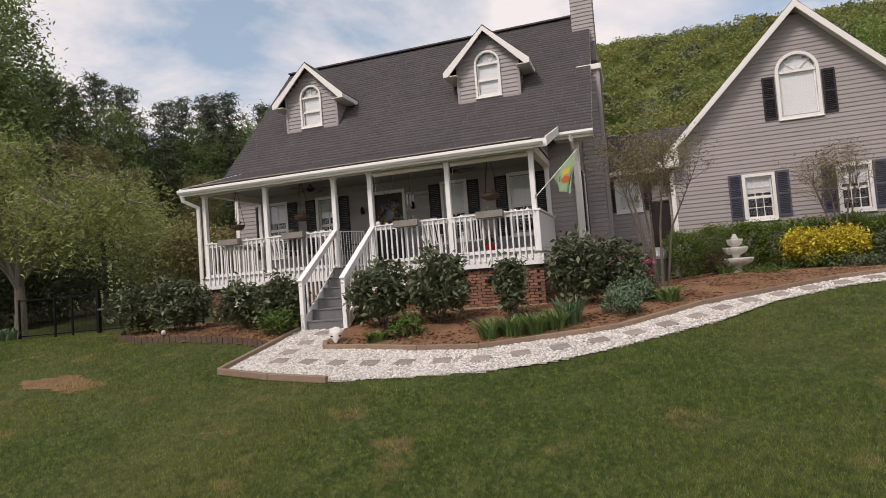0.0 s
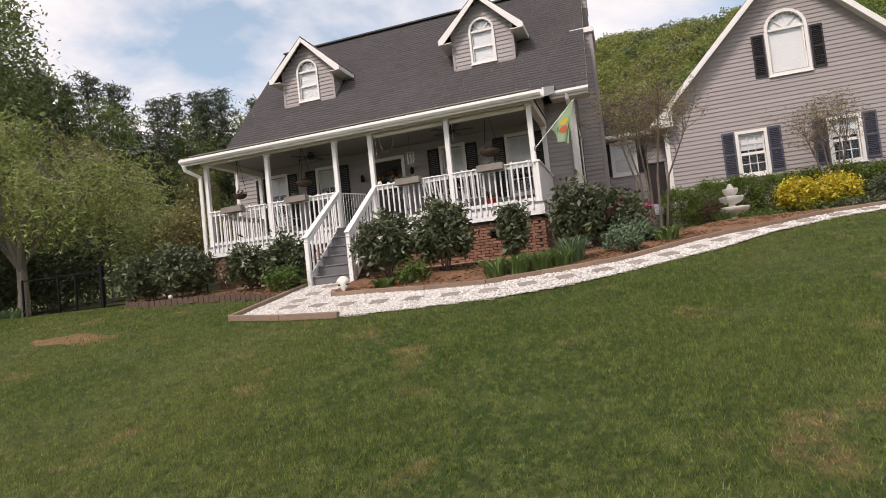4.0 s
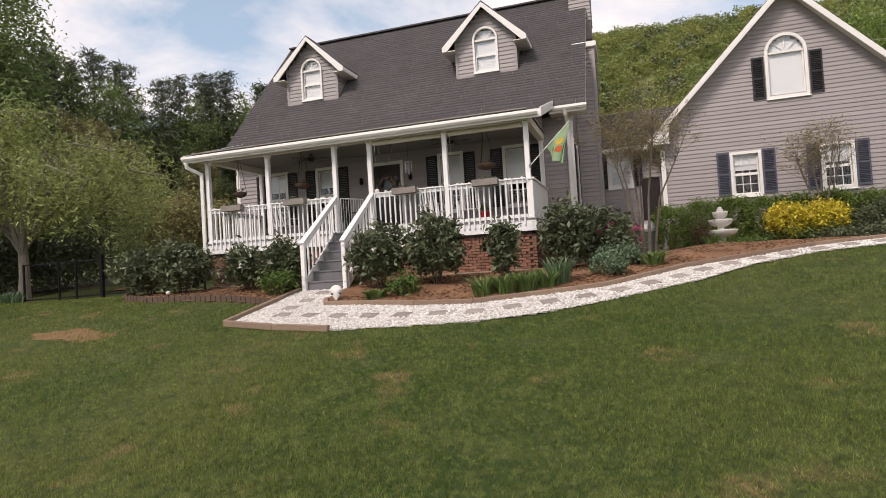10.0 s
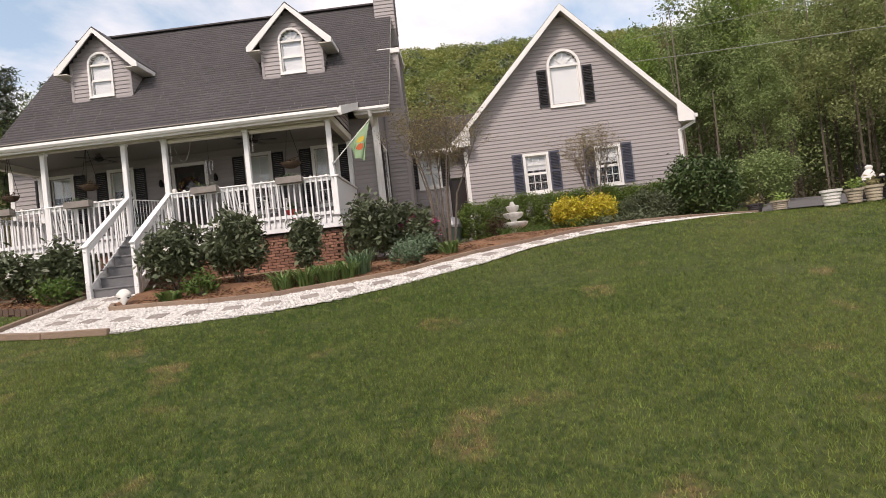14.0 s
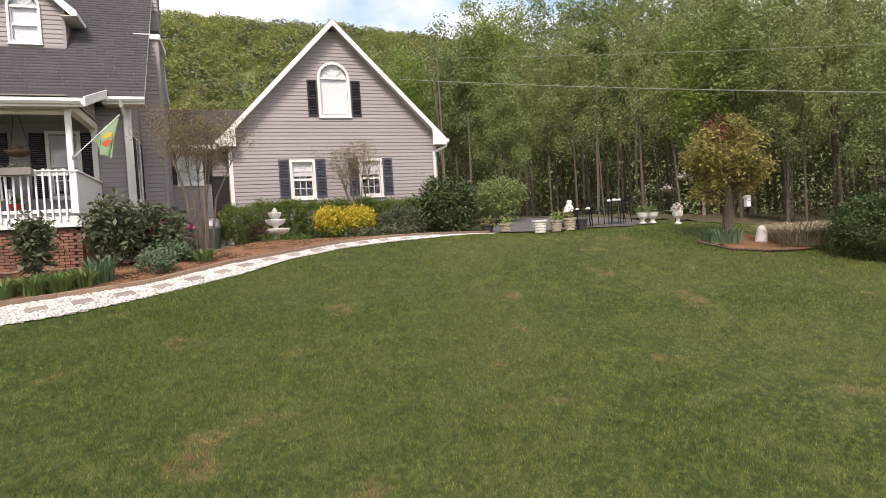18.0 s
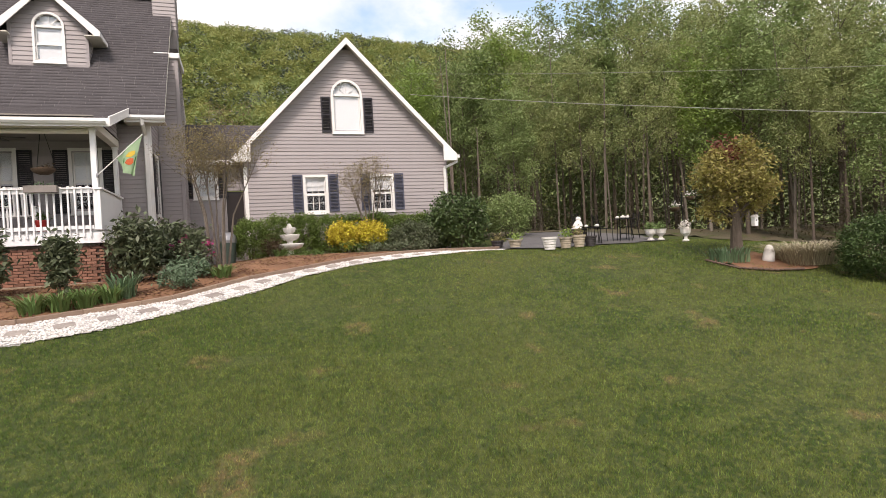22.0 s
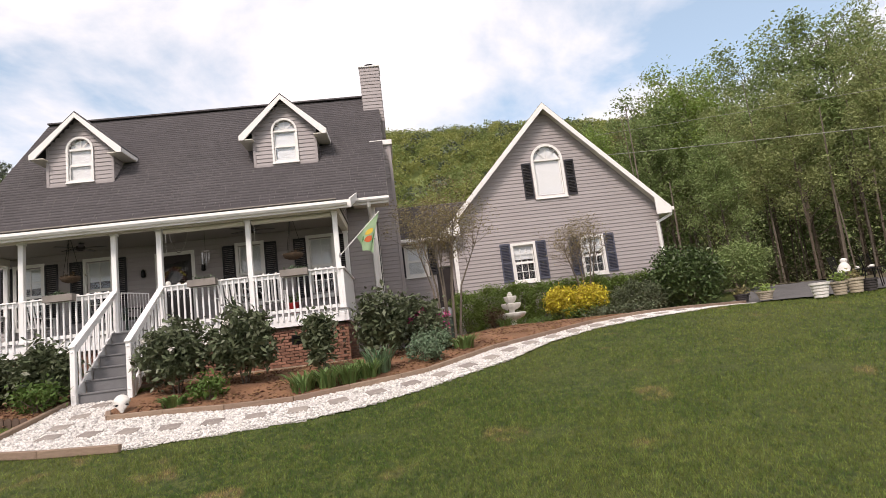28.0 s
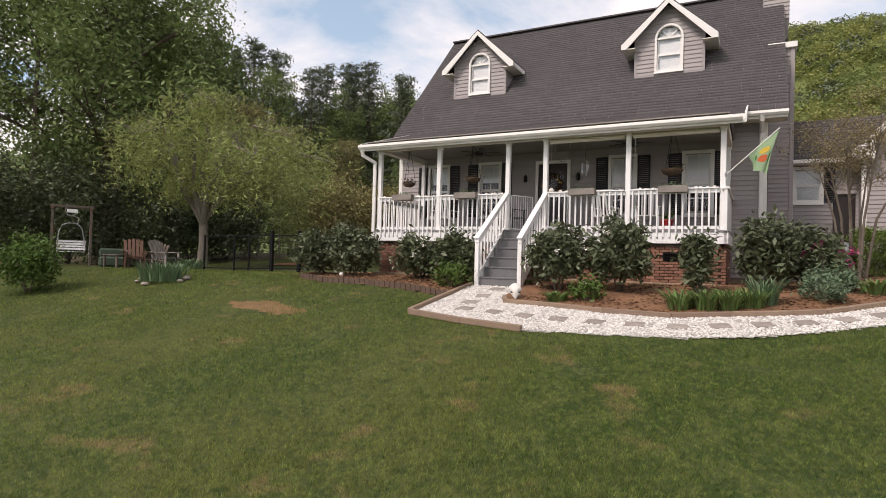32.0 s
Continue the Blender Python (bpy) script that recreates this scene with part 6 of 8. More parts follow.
def build_woods():
    """Four trees, then copies of them along the edges of the place."""
    protos = []
    kinds = (
        ("slender woodland tree in fresh spring leaf", 15.0, 20, 3.0, M_LEAF_SPRING, M_BARK_PALE, 0.30, 60, 100),
        ("tall woodland tree with yellow-green leaves", 16.5, 20, 3.2, M_LEAF_SPRING2, M_BARK, 0.28, 66, 100),
        ("woodland tree with sparse olive-brown leaves", 14.0, 18, 2.7, M_LEAF_OLIVE, M_BARK_PALE, 0.34, 34, 90),
        ("dense dark green woodland tree", 14.5, 22, 3.3, M_LEAF_TREE, M_BARK, 0.24, 70, 105),
        ("tall thin-crowned woodland tree showing its limbs", 17.0, 22, 3.4, M_LEAF_WOOD, M_BARK, 0.36, 26, 80),
        ("woodland tree in mid-green leaf", 15.5, 22, 2.9, M_LEAF_WOOD, M_BARK, 0.22, 64, 100))
    for i, (lab, h, limbs, spr, mat, bark, fork, extra, per) in enumerate(kinds):
        protos.append(tree("forest_tree", lab, (33 + i * 2.2, 16 + i), h, 0.10, limbs, spr, mat, 0.098, int(per * 0.8), 0.36, 300 + i, group="woodland trees", fork=fork, bark=bark, extra=extra, radii=(spr * 0.9, spr * 0.9, h * 0.33), center=(0, 0, h * 0.64), tri=True, shell=0.2))
    heights = [k[1] for k in kinds]
    rng = random.Random(77)
    cx, cy = 2.5, -12.0

    def put(az, d, k, s):
        x, y = cx - math.sin(radians(az)) * d, cy + math.cos(radians(az)) * d
        if x < 12 and 2 < y < 16 and x > -11:
            return
        c = copy_thing(protos[k], pose(x, y, ground_z(x, y) - 0.05, 0, 0, rng.uniform(0, 360)) @ Matrix.Diagonal((s * rng.uniform(0.85, 1.1), s * rng.uniform(0.85, 1.1), s, 1)))
    # east woods
    top = lambda az: np.interp(-az, [16, 20, 24, 28, 34, 45, 55, 70, 95], [15.0, 17.2, 18.0, 20.3, 21.8, 22.6, 23.2, 22.5, 21.5])
    for row, (d0, n) in enumerate(((29, 16), (35, 18), (42, 20))):
        for j in range(n):
            az = -19 - (j + rng.uniform(-0.4, 0.4)) * (76.0 / n)
            d = d0 + rng.uniform(-3, 3)
            if -az < 30 and row == 0:
                d += 6
            hgt = d * math.tan(radians(top(az))) + 0.9
            k = rng.choice((0, 0, 1, 1, 3, 5, 5) if row == 0 else (0, 0, 1, 1, 2, 3, 4, 4, 5, 5) if -az < 38 else (0, 1, 1, 2, 4, 4, 4, 4, 5))
            put(az, d, k, hgt / heights[k] * (rng.uniform(0.93, 1.04) if -az < 30 else rng.uniform(0.79, 1.04)) * (0.84 if row == 0 and -az > 30 else 1))
    # west woods
    topw = lambda az: np.interp(az, [34, 40, 47, 55, 60, 95], [16.3, 16.8, 17.5, 18.6, 19.0, 21])
    for row, (d0, n) in enumerate(((42, 14), (50, 16))):
        for j in range(n):
            az = 33 + (j + rng.uniform(-0.4, 0.4)) * (62.0 / n)
            d = d0 + rng.uniform(-3, 3)
            k = rng.choice((3, 3, 2, 0)) if row == 0 else 3
            if 60 < az < 80:
                if row:
                    continue
                put(az, d - 6, 4, 1.15 * rng.uniform(0.8, 1.1))
                continue
            s = (d * math.tan(radians(topw(az))) + 0.9) / heights[k]
            put(az, d, k, s * (rng.uniform(0.55, 0.8) if row == 0 else rng.uniform(0.88, 1.02)))
    # thin bare trunks at the edge of the east woods
    bm = bmesh.new()
    for j in range(130):
        az, d = radians(rng.uniform(-96, -21)), rng.uniform(28, 45)
        x, y = cx - math.sin(az) * d, cy + math.cos(az) * d
        if x < 12 and y < 16:
            continue
        z, hh, r = ground_z(x, y), rng.uniform(4.5, 11), rng.uniform(0.03, 0.085)
        a, b = rng.uniform(-0.5, 0.5), rng.uniform(-0.5, 0.5)
        tube(bm, [(x, y, z - 0.2), (x + a * 0.4, y + b * 0.4, z + hh * 0.5), (x + a, y + b, z + hh)], [r, r * 0.75, r * 0.3], 5, False)
    tagged(part("sapling_trunks", bm, M_BARK_TWIG), "thin grey-brown trunks standing in the woods", "woods", kind="stuff")
    # pines on the west skyline
    pine = thing("pine", (-31, 27, ground_z(-31, 27)), "dark pine on the skyline", "tree", "skyline pines")
    bm = bmesh.new()
    tube(bm, [(0, 0, -0.2), (0.1, 0, 8), (0, 0.1, 17)], [0.2, 0.14, 0.03], 7)
    r2 = np.random.default_rng(9)
    pts = []
    for k in range(46):
        z = 5 + 12 * (k / 46)
        a = k * 2.4
        L = 2.6 * (1.05 - k / 46) * r2.uniform(0.6, 1.1) + 0.3
        e = Vector((math.cos(a) * L, math.sin(a) * L, z + 0.25 * L))
        tube(bm, [(0, 0, z), e], [0.04, 0.01], 4, False)
        for u in (0.35, 0.6, 0.8, 1.0):
            pts.append((e.x * u, e.y * u, z + 0.25 * L * u))
    part("trunk", bm, M_BARK, pine)
    p = np.repeat(np.array(pts), 20, 0)
    p = p + r2.normal(size=p.shape) * np.array((0.32, 0.32, 0.14))
    v, f = leaves(p, 0.24, r2, 0.16)
    soup("crown", v, f, M_LEAF_PINE, pine)
    for j in range(12):
        az = 36 + j * 2.2 + rng.uniform(-0.7, 0.7)
        d = rng.uniform(46, 52)
        x, y = cx - math.sin(radians(az)) * d, cy + math.cos(radians(az)) * d
        s = (d * math.tan(radians(topw(az))) + 1.2) / 17.0 * rng.uniform(0.94, 1.05)
        copy_thing(pine, pose(x, y, ground_z(x, y), 0, 0, rng.uniform(0, 360)) @ Matrix.Diagonal((s, s, s, 1)))
    # underbrush and the deep woods behind, as uncounted stuff
    r3 = np.random.default_rng(12)
    for nm, lab, az0, az1, d0, d1, zlo, zhi, n, mat in (("deep_woods_east", "olive woodland closing the view behind the trees", -98, -17, 46, 60, 0.0, 13.0, 900, M_LEAF_TREE), ("deep_woods_west", "dark woodland closing the view behind the lawn", 30, 100, 50, 62, 0.0, 12.0, 700, M_LEAF_TREE), ("underbrush_east", "green underbrush at the foot of the woods", -98, -24, 27.5, 46, 0.0, 1.3, 300, M_LEAF_BRUSH), ("underbrush_west", "green underbrush under the trees", 40, 100, 31, 50, 0.0, 2.4, 330, M_LEAF_TREE), ("bare_brush_east", "brown bare twigs and saplings in the woods", -98, -22, 29, 46, 0.3, 6.0, 720, M_LEAF_BRUSH)):
        az = np.radians(r3.uniform(az0, az1, n))
        d = r3.uniform(d0, d1, n)
        x, y = cx - np.sin(az) * d, cy + np.cos(az) * d
        lift = np.where((np.degrees(az) > 60) & (np.degrees(az) < 80), min(zhi, 8.0), zhi)
        z = GZ(x, y) + zlo + r3.uniform(0, 1, n) * (lift - zlo)
        c = np.stack([x, y, z], 1)
        per = 130 if "deep" in nm else 70
        sp = 1.3 if "deep" in nm else 0.6
        p = np.repeat(c, per, 0) + r3.normal(size=(n * per, 3)) * sp
        v, f = leaves(p, 0.19 if "deep" in nm else 0.06, r3, 0.6, tri=True)
        tagged(soup(nm, v, f, mat), lab, "woods", kind="stuff")


build_woods()


def build_hill():
    """A wooded hill far behind the house."""
    cx, cy = 2.5, -12.0
    azs = np.radians(np.linspace(-110, 110, 111))
    crest = lambda a: np.interp(-np.degrees(a), [-110, -70, -55, -30, -4, 5, 13, 20, 30, 60, 110], [6, 6.5, 11, 16, 20.6, 20.4, 19.9, 18.6, 17, 12, 9])
    ts = np.linspace(0, 1, 26)
    V = []
    for t in ts:
        d = 75 + 200 * t
        for a in azs:
            h = (0.945 * crest(a) * (0.05 + 0.95 * math.sin(min(1.0, t * 1.05) * math.pi / 2) ** 1.2))
            z = 0.7 + d * math.tan(radians(h)) - (3.0 if t == 0 else 1.5) + 1.2 * noise.noise((a * 9, t * 5, 0))
            V.append((cx - math.sin(a) * d, cy + math.cos(a) * d, z))
    i = np.arange(len(V)).reshape(len(ts), len(azs))
    f = np.stack([i[:-1, :-1], i[:-1, 1:], i[1:, 1:], i[1:, :-1]], -1).reshape(-1, 4)
    tagged(soup("hill", V, f, M_HILL_GREEN, smooth=True), "distant wooded hillside", "hill", kind="structure")
    rng = np.random.default_rng(44)
    Vn = np.array(V).reshape(len(ts), len(azs), 3)

    def crowns(n, a0, a1, t0, t1, per, size, mat, nm, r):
        u = (rng.uniform(a0, a1, n) + 110) / 220 * 110
        t = rng.uniform(t0, t1, n) * 25
        ui, tj = np.clip(u.astype(int), 0, 109), np.clip(t.astype(int), 0, 24)
        fu, ft = (u - ui)[:, None], (t - tj)[:, None]
        c = (Vn[tj, ui] * (1 - fu) + Vn[tj, ui + 1] * fu) * (1 - ft) + (Vn[tj + 1, ui] * (1 - fu) + Vn[tj + 1, ui + 1] * fu) * ft
        s = rng.uniform(0.7, 1.3, n)
        d = rng.normal(size=(n, per, 3))
        d /= np.linalg.norm(d, axis=2)[..., None]
        d[..., 2] = np.abs(d[..., 2]) * 1.25
        p = c[:, None] + d * (r * s)[:, None, None] * rng.uniform(0.75, 1.05, (n, per, 1))
        v, f = leaves(p.reshape(-1, 3), size, rng, 0.7, up=0.6, tri=True)
        tagged(soup(nm, v, f, mat), "far spring woods covering the hill", "woods", kind="stuff")
    crowns(1000, -30, 12, 0.05, 1.0, 210, 0.45, M_HILL_BRIGHT, "far_woods_bright", 4.0)
    crowns(560, -30, 12, 0.05, 1.0, 200, 0.45, M_HILL_GREEN, "far_woods_green", 4.3)
    crowns(130, -30, 12, 0.3, 0.95, 160, 0.5, M_LEAF_PINE, "far_woods_dark", 4.2)
    crowns(110, -18, 4, 0.02, 0.16, 260, 0.36, M_LEAF_TREE, "near_hill_trees", 3.6)
    crowns(30, -14, 0, 0.02, 0.2, 260, 0.36, M_LEAF_PINE, "near_hill_pines", 3.4)
    crowns(260, 12, 60, 0.3, 1.0, 50, 1.3, M_HILL_GREEN, "far_woods_west", 4.5)
    crowns(260, -75, -30, 0.3, 1.0, 50, 1.3, M_HILL_BRIGHT, "far_woods_east", 4.5)


build_hill()

# ---- small things ----
M_CEMENT = material("white cast stone", (0.70, 0.68, 0.64), 0.8, vary=0.12, scale=8, bump=0.3, bscale=60, col2=(0.5, 0.48, 0.43))
M_POT_TAN = material("tan pot", (0.42, 0.36, 0.27), 0.8, vary=0.15, scale=8, bump=0.2, obj=0.15)
M_POT_DARK = material("dark pot", (0.05, 0.045, 0.045), 0.6, vary=0.15)
M_BASKET = material("brown coir basket", (0.10, 0.065, 0.04), 0.95, vary=0.3, scale=20, bump=0.8)
M_FLAG = material("pale green flag cloth", (0.38, 0.55, 0.33), 0.8, vary=0.1, sub=0.3)
M_FLAG_RED = material("orange red flag print", (0.55, 0.12, 0.04), 0.8, vary=0.1)
M_FLAG_GOLD = material("yellow flag print", (0.65, 0.45, 0.06), 0.8, vary=0.1)
M_FLAG_LEAF = material("dark green flag print", (0.07, 0.22, 0.07), 0.8, vary=0.1)
M_WOOD_RED = material("red-brown stained wood", (0.16, 0.085, 0.06), 0.75, vary=0.2, scale=4, bump=0.3, stretch=(8, 8, 1))
M_WOOD_GREY = material("weathered grey wood", (0.26, 0.235, 0.21), 0.85, vary=0.2, scale=4, bump=0.3)
M_WOOD_DARK = material("dark weathered wood", (0.13, 0.105, 0.085), 0.85, vary=0.2, scale=4, bump=0.3)
M_CABLE = material("weathered grey cable", (0.30, 0.31, 0.26), 0.6, vary=0.1)
M_WICKER = material("dark green wicker", (0.035, 0.06, 0.045), 0.7, vary=0.3, scale=30, bump=0.5)
M_RED = material("red glazed pot", (0.42, 0.035, 0.03), 0.3, vary=0.1)
M_BARREL = material("dark green plastic", (0.05, 0.075, 0.06), 0.5, vary=0.1)
M_TARP = material("green cloth", (0.06, 0.09, 0.06), 0.8, vary=0.15)
M_ROCK = material("pale rock", (0.34, 0.30, 0.26), 0.9, vary=0.25, scale=6, bump=0.5, obj=0.2)


def fountain():
    x, y = 4.42, 2.8
    t = thing("garden_fountain", (x, y, ground_z(x, y) - 0.02), "white tiered cast stone garden fountain", "fountain")
    t.scale = (0.9, 0.9, 0.84)
    bm = bmesh.new()
    lathe(bm, [(0.20, 0.0), (0.20, 0.05), (0.14, 0.09), (0.10, 0.2), (0.12, 0.3), (0.17, 0.34)], 24)
    part("pedestal", bm, M_CEMENT, t, smooth=True)
    for nm, z, r in (("large_bowl", 0.36, 0.43), ("middle_bowl", 0.68, 0.31), ("small_bowl", 0.92, 0.20)):
        bm = bmesh.new()
        lathe(bm, [(r * 0.28, z - 0.08), (r * 0.60, z - 0.045), (r * 0.88, z + 0.02), (r, z + 0.12), (r * 1.0, z + 0.15), (r * 0.94, z + 0.155), (r * 0.85, z + 0.115), (r * 0.3, z + 0.09)], 48, wave=0.035, waves=12)
        part(nm, bm, M_CEMENT, t, smooth=True)
    bm = bmesh.new()
    lathe(bm, [(0.13, 0.43), (0.09, 0.48), (0.09, 0.60), (0.12, 0.66)], 20)
    lathe(bm, [(0.10, 0.74), (0.07, 0.79), (0.07, 0.85), (0.09, 0.90)], 16)
    part("stem", bm, M_CEMENT, t, smooth=True)
    bm = bmesh.new()
    lathe(bm, [(0.06, 0.99), (0.05, 1.04), (0.085, 1.08), (0.09, 1.13), (0.05, 1.17), (0.06, 1.20), (0.02, 1.22)], 16)
    part("finial", bm, M_CEMENT, t, smooth=True)


fountain()


def hanging_basket(x, y, ztop, zb, label, mat=None, bloom=None, r=0.16, seed=1):
    t = thing("hanging_basket", (x, y, zb), label, "hanging basket", "porch baskets")
    bm = bmesh.new()
    lathe(bm, [(r * 0.45, -0.06), (r * 0.8, -0.02), (r, 0.05), (r * 0.98, 0.07), (r * 0.7, 0.05)], 18)
    bowl = part("bowl", bm, M_BASKET, t, smooth=True)
    for k in range(3):
        a = k * 2.094 + 0.3
        bm = bmesh.new()
        tube(bm, [(r * math.cos(a), r * math.sin(a), 0.06), (0, 0, ztop - zb)], 0.006, 5)
        part("chain", bm, M_METAL, bowl)
    rng = np.random.default_rng(seed)
    v, f = leaves(np.array((0, 0, 0.10)) + rng.normal(size=(60, 3)) * np.array((r * 0.45, r * 0.45, 0.04)), 0.035, rng)
    soup("plant", v, f, mat or M_LEAF_HEDGE, bowl)["kind"] = "stuff"
    if bloom:
        v, f = leaves(np.array((0, 0, 0.15)) + rng.normal(size=(50, 3)) * np.array((r * 0.5, r * 0.5, 0.05)), 0.03, rng, 0.8)
        soup("bloom", v, f, bloom, bowl)["kind"] = "stuff"
    return t


def window_box(x, label, seed):
    t = thing("rail_planter", (x, -0.234, FLOOR + 0.90), label, "planter box", "rail planters")
    bm = bmesh.new()
    for a, b in (((-0.31, -0.1, -0.06), (0.31, -0.085, 0.09)), ((-0.31, 0.07, -0.06), (0.31, 0.085, 0.09)), ((-0.31, -0.085, -0.06), (-0.295, 0.07, 0.09)), ((0.295, -0.085, -0.06), (0.31, 0.07, 0.09)), ((-0.295, -0.085, -0.06), (0.295, 0.07, -0.045))):
        box(bm, a, b)
    part("trough", bm, M_WOOD_GREY, t)
    bm = bmesh.new()
    box(bm, (-0.292, -0.083, -0.04), (0.292, 0.068, 0.07))
    soil = part("soil", bm, M_MULCH, t)
    rng = np.random.default_rng(seed)
    v, f = leaves(np.array((0, 0, 0.11)) + rng.normal(size=(70, 3)) * np.array((0.13, 0.03, 0.03)), 0.03, rng)
    soup("seedlings", v, f, M_LEAF_GREY, soil)["kind"] = "stuff"


def lump(bm, c, r, rng, squash=0.8):
    vs = bmesh.ops.create_icosphere(bm, subdivisions=2, radius=r)["verts"]
    k = Vector((rng.uniform(-9, 9), rng.uniform(-9, 9), 3))
    for v in vs:
        v.co *= 1 + 0.25 * noise.noise(v.co * (1.6 / r) + k)
        v.co.z *= squash
        v.co += Vector(c)


def rocker(x, y, rz, mat, label, name="rocking_chair"):
    t = thing(name, (x, y, FLOOR), label, "chair", "porch chairs", rz=rz)
    bm = bmesh.new()
    box(bm, (-0.26, -0.24, 0.40), (0.26, 0.24, 0.43), 0.008)
    part("seat", bm, mat, t)
    for k in range(6):
        bm = bmesh.new()
        xx = -0.2 + k * 0.08
        bar(bm, (xx, 0.23, 0.43), (xx, 0.38, 1.02), 0.04, 0.014, (0, 1, 0))
        part("back_slat", bm, mat, t)
    bm = bmesh.new()
    bar(bm, (-0.26, 0.385, 1.03), (0.26, 0.385, 1.03), 0.03, 0.07, bevel=0.008)
    part("top_rail", bm, mat, t)
    for s in (-1, 1):
        for yy in (-0.2, 0.22):
            bm = bmesh.new()
            box(bm, (s * 0.26 - 0.02, yy - 0.02, 0.05), (s * 0.26 + 0.02, yy + 0.02, 0.62), 0.004)
            part("leg", bm, mat, t)
        bm = bmesh.new()
        box(bm, (s * 0.26 - 0.04, -0.28, 0.62), (s * 0.26 + 0.04, 0.30, 0.645), 0.006)
        part("armrest", bm, mat, t)
        bm = bmesh.new()
        tube(bm, [(s * 0.26, -0.42, 0.10), (s * 0.26, -0.2, 0.035), (s * 0.26, 0.1, 0.02), (s * 0.26, 0.35, 0.05), (s * 0.26, 0.5, 0.12)], 0.02, 6)
        part("rocker", bm, mat, t)


def porch_things():
    hanging_basket(-8.3, 0.40, BEAM + 0.19, 2.57, "hanging wire feeder tray on the porch", mat=M_LEAF_RED_DULL, seed=2, r=0.19)
    hanging_basket(-6.25, 0.40, BEAM + 0.19, 2.62, "hanging coir basket on the porch", mat=M_LEAF_RED_DULL, seed=3, r=0.22)
    hanging_basket(-1.1, 0.40, BEAM + 0.19, 2.60, "hanging coir basket with sparse plants", mat=M_LEAF_RED_DULL, seed=4, r=0.25)
    for i, x in enumerate((-8.1, -6.15, -3.05, -1.0)):
        window_box(x, "weathered grey planter box on the porch rail", 400 + i)
    # wind chime
    c = thing("wind_chime", (-3.15, 0.40, 2.95), "small hanging metal wind chime", "wind chime")
    bm = bmesh.new()
    tube(bm, [(0, 0, 0.68), (0, 0, 0.0)], 0.004, 5)
    part("cord", bm, M_METAL, c)
    bm = bmesh.new()
    lathe(bm, [(0.10, -0.01), (0.11, 0.01), (0.03, 0.03)], 16)
    part("disc", bm, M_WOOD_GREY, c)
    for k in range(6):
        a = k * 1.047
        bm = bmesh.new()
        tube(bm, [(0.085 * math.cos(a), 0.085 * math.sin(a), -0.02), (0.085 * math.cos(a), 0.085 * math.sin(a), -0.2 - 0.03 * k)], 0.01, 6)
        part("pipe", bm, M_GALV, c)
    # looped bead strings in the doorway bay
    g = thing("garland", (-3.85, 0.1, BEAM), "thin looped cord hanging from the beam", "garland")
    bm = bmesh.new()
    tube(bm, [(-0.02 + 0.45 * u, 0, -0.55 * math.sin(u * math.pi) ** 0.7 - 0.02) for u in [k / 12 for k in range(13)]], 0.008, 5)
    part("cord", bm, M_WOOD_GREY, g)
    # roller shades
    for i, (a, b) in enumerate(((POSTS[3], POSTS[4]), (POSTS[4], POSTS[5]))):
        r = thing("roller_shade", ((a + b) / 2, 0.04, BEAM - 0.06), "rolled-up white shade under the porch beam", "shade", "porch shades")
        bm = bmesh.new()
        w = (b - a) / 2 - 0.09
        tube(bm, [(-w, 0, 0), (w, 0, 0)], 0.055, 12)
        part("roll", bm, M_SOFFIT, r, smooth=False)
        bm = bmesh.new()
        tube(bm, [(-w + 0.05, -0.03, -0.04), (-w + 0.05, -0.03, -0.5)], 0.004, 4)
        part("cord", bm, M_RAIL, r)
    # ceiling fans
    for x in (-6.45, -2.25):
        fa = thing("ceiling_fan", (x, 1.25, BEAM + 0.19), "dark five-bladed porch ceiling fan at rest", "ceiling fan", "porch fans")
        bm = bmesh.new()
        lathe(bm, [(0.02, -0.02), (0.02, -0.10), (0.10, -0.12), (0.11, -0.20), (0.05, -0.24)], 16)
        motor = part("motor", bm, M_DOOR, fa)
        for k in range(5):
            bm = bmesh.new()
            bar(bm, (0.10, 0, -0.16), (0.58, 0, -0.16), 0.12, 0.01)
            part("blade", bm, M_DOOR, motor, m=pose(0, 0, 0, 0, 0, 72 * k + 12))
    # door wreath
    w = thing("door_wreath", (-4.68, WALL_Y - 0.07, FLOOR + 1.5), "autumn leaf wreath on the front door", "wreath")
    rng = np.random.default_rng(31)
    a = rng.uniform(0, 6.28, 260)
    p = np.stack([np.cos(a) * 0.25, rng.normal(size=260) * 0.02, np.sin(a) * 0.25], 1) + rng.normal(size=(260, 3)) * 0.03
    p[:, 1] = -np.abs(p[:, 1])
    v, f = leaves(p, 0.04, rng)
    soup("leaf_ring", v, f, M_LEAF_RED, w)
    v, f = leaves(p[::6] + np.array((0, -0.03, 0)), 0.03, rng, 0.8)
    soup("flowers", v, f, M_LEAF_YELLOW, w)["kind"] = "stuff"
    # wall lamp
    for x in (-5.5, -3.9):
        l = thing("wall_lantern", (x, WALL_Y - 0.03, FLOOR + 1.62), "small black wall lantern beside the door", "wall lamp", "door lanterns")
        bm = bmesh.new()
        lathe(bm, [(0.02, 0.2), (0.055, 0.14), (0.06, 0.02), (0.03, -0.02)], 6, at=(0, -0.08, 0))
        part("lamp_body", bm, M_METAL, l)
        bm = bmesh.new()
        box(bm, (-0.03, -0.03, 0.0), (0.03, 0.03, 0.12))
        part("plate", bm, M_METAL, l)
    # open child gate at the stair head
    g = thing("stair_gate", (POSTS[2] + 0.09, 0.05, FLOOR), "white metal child gate standing open", "gate", rz=62)
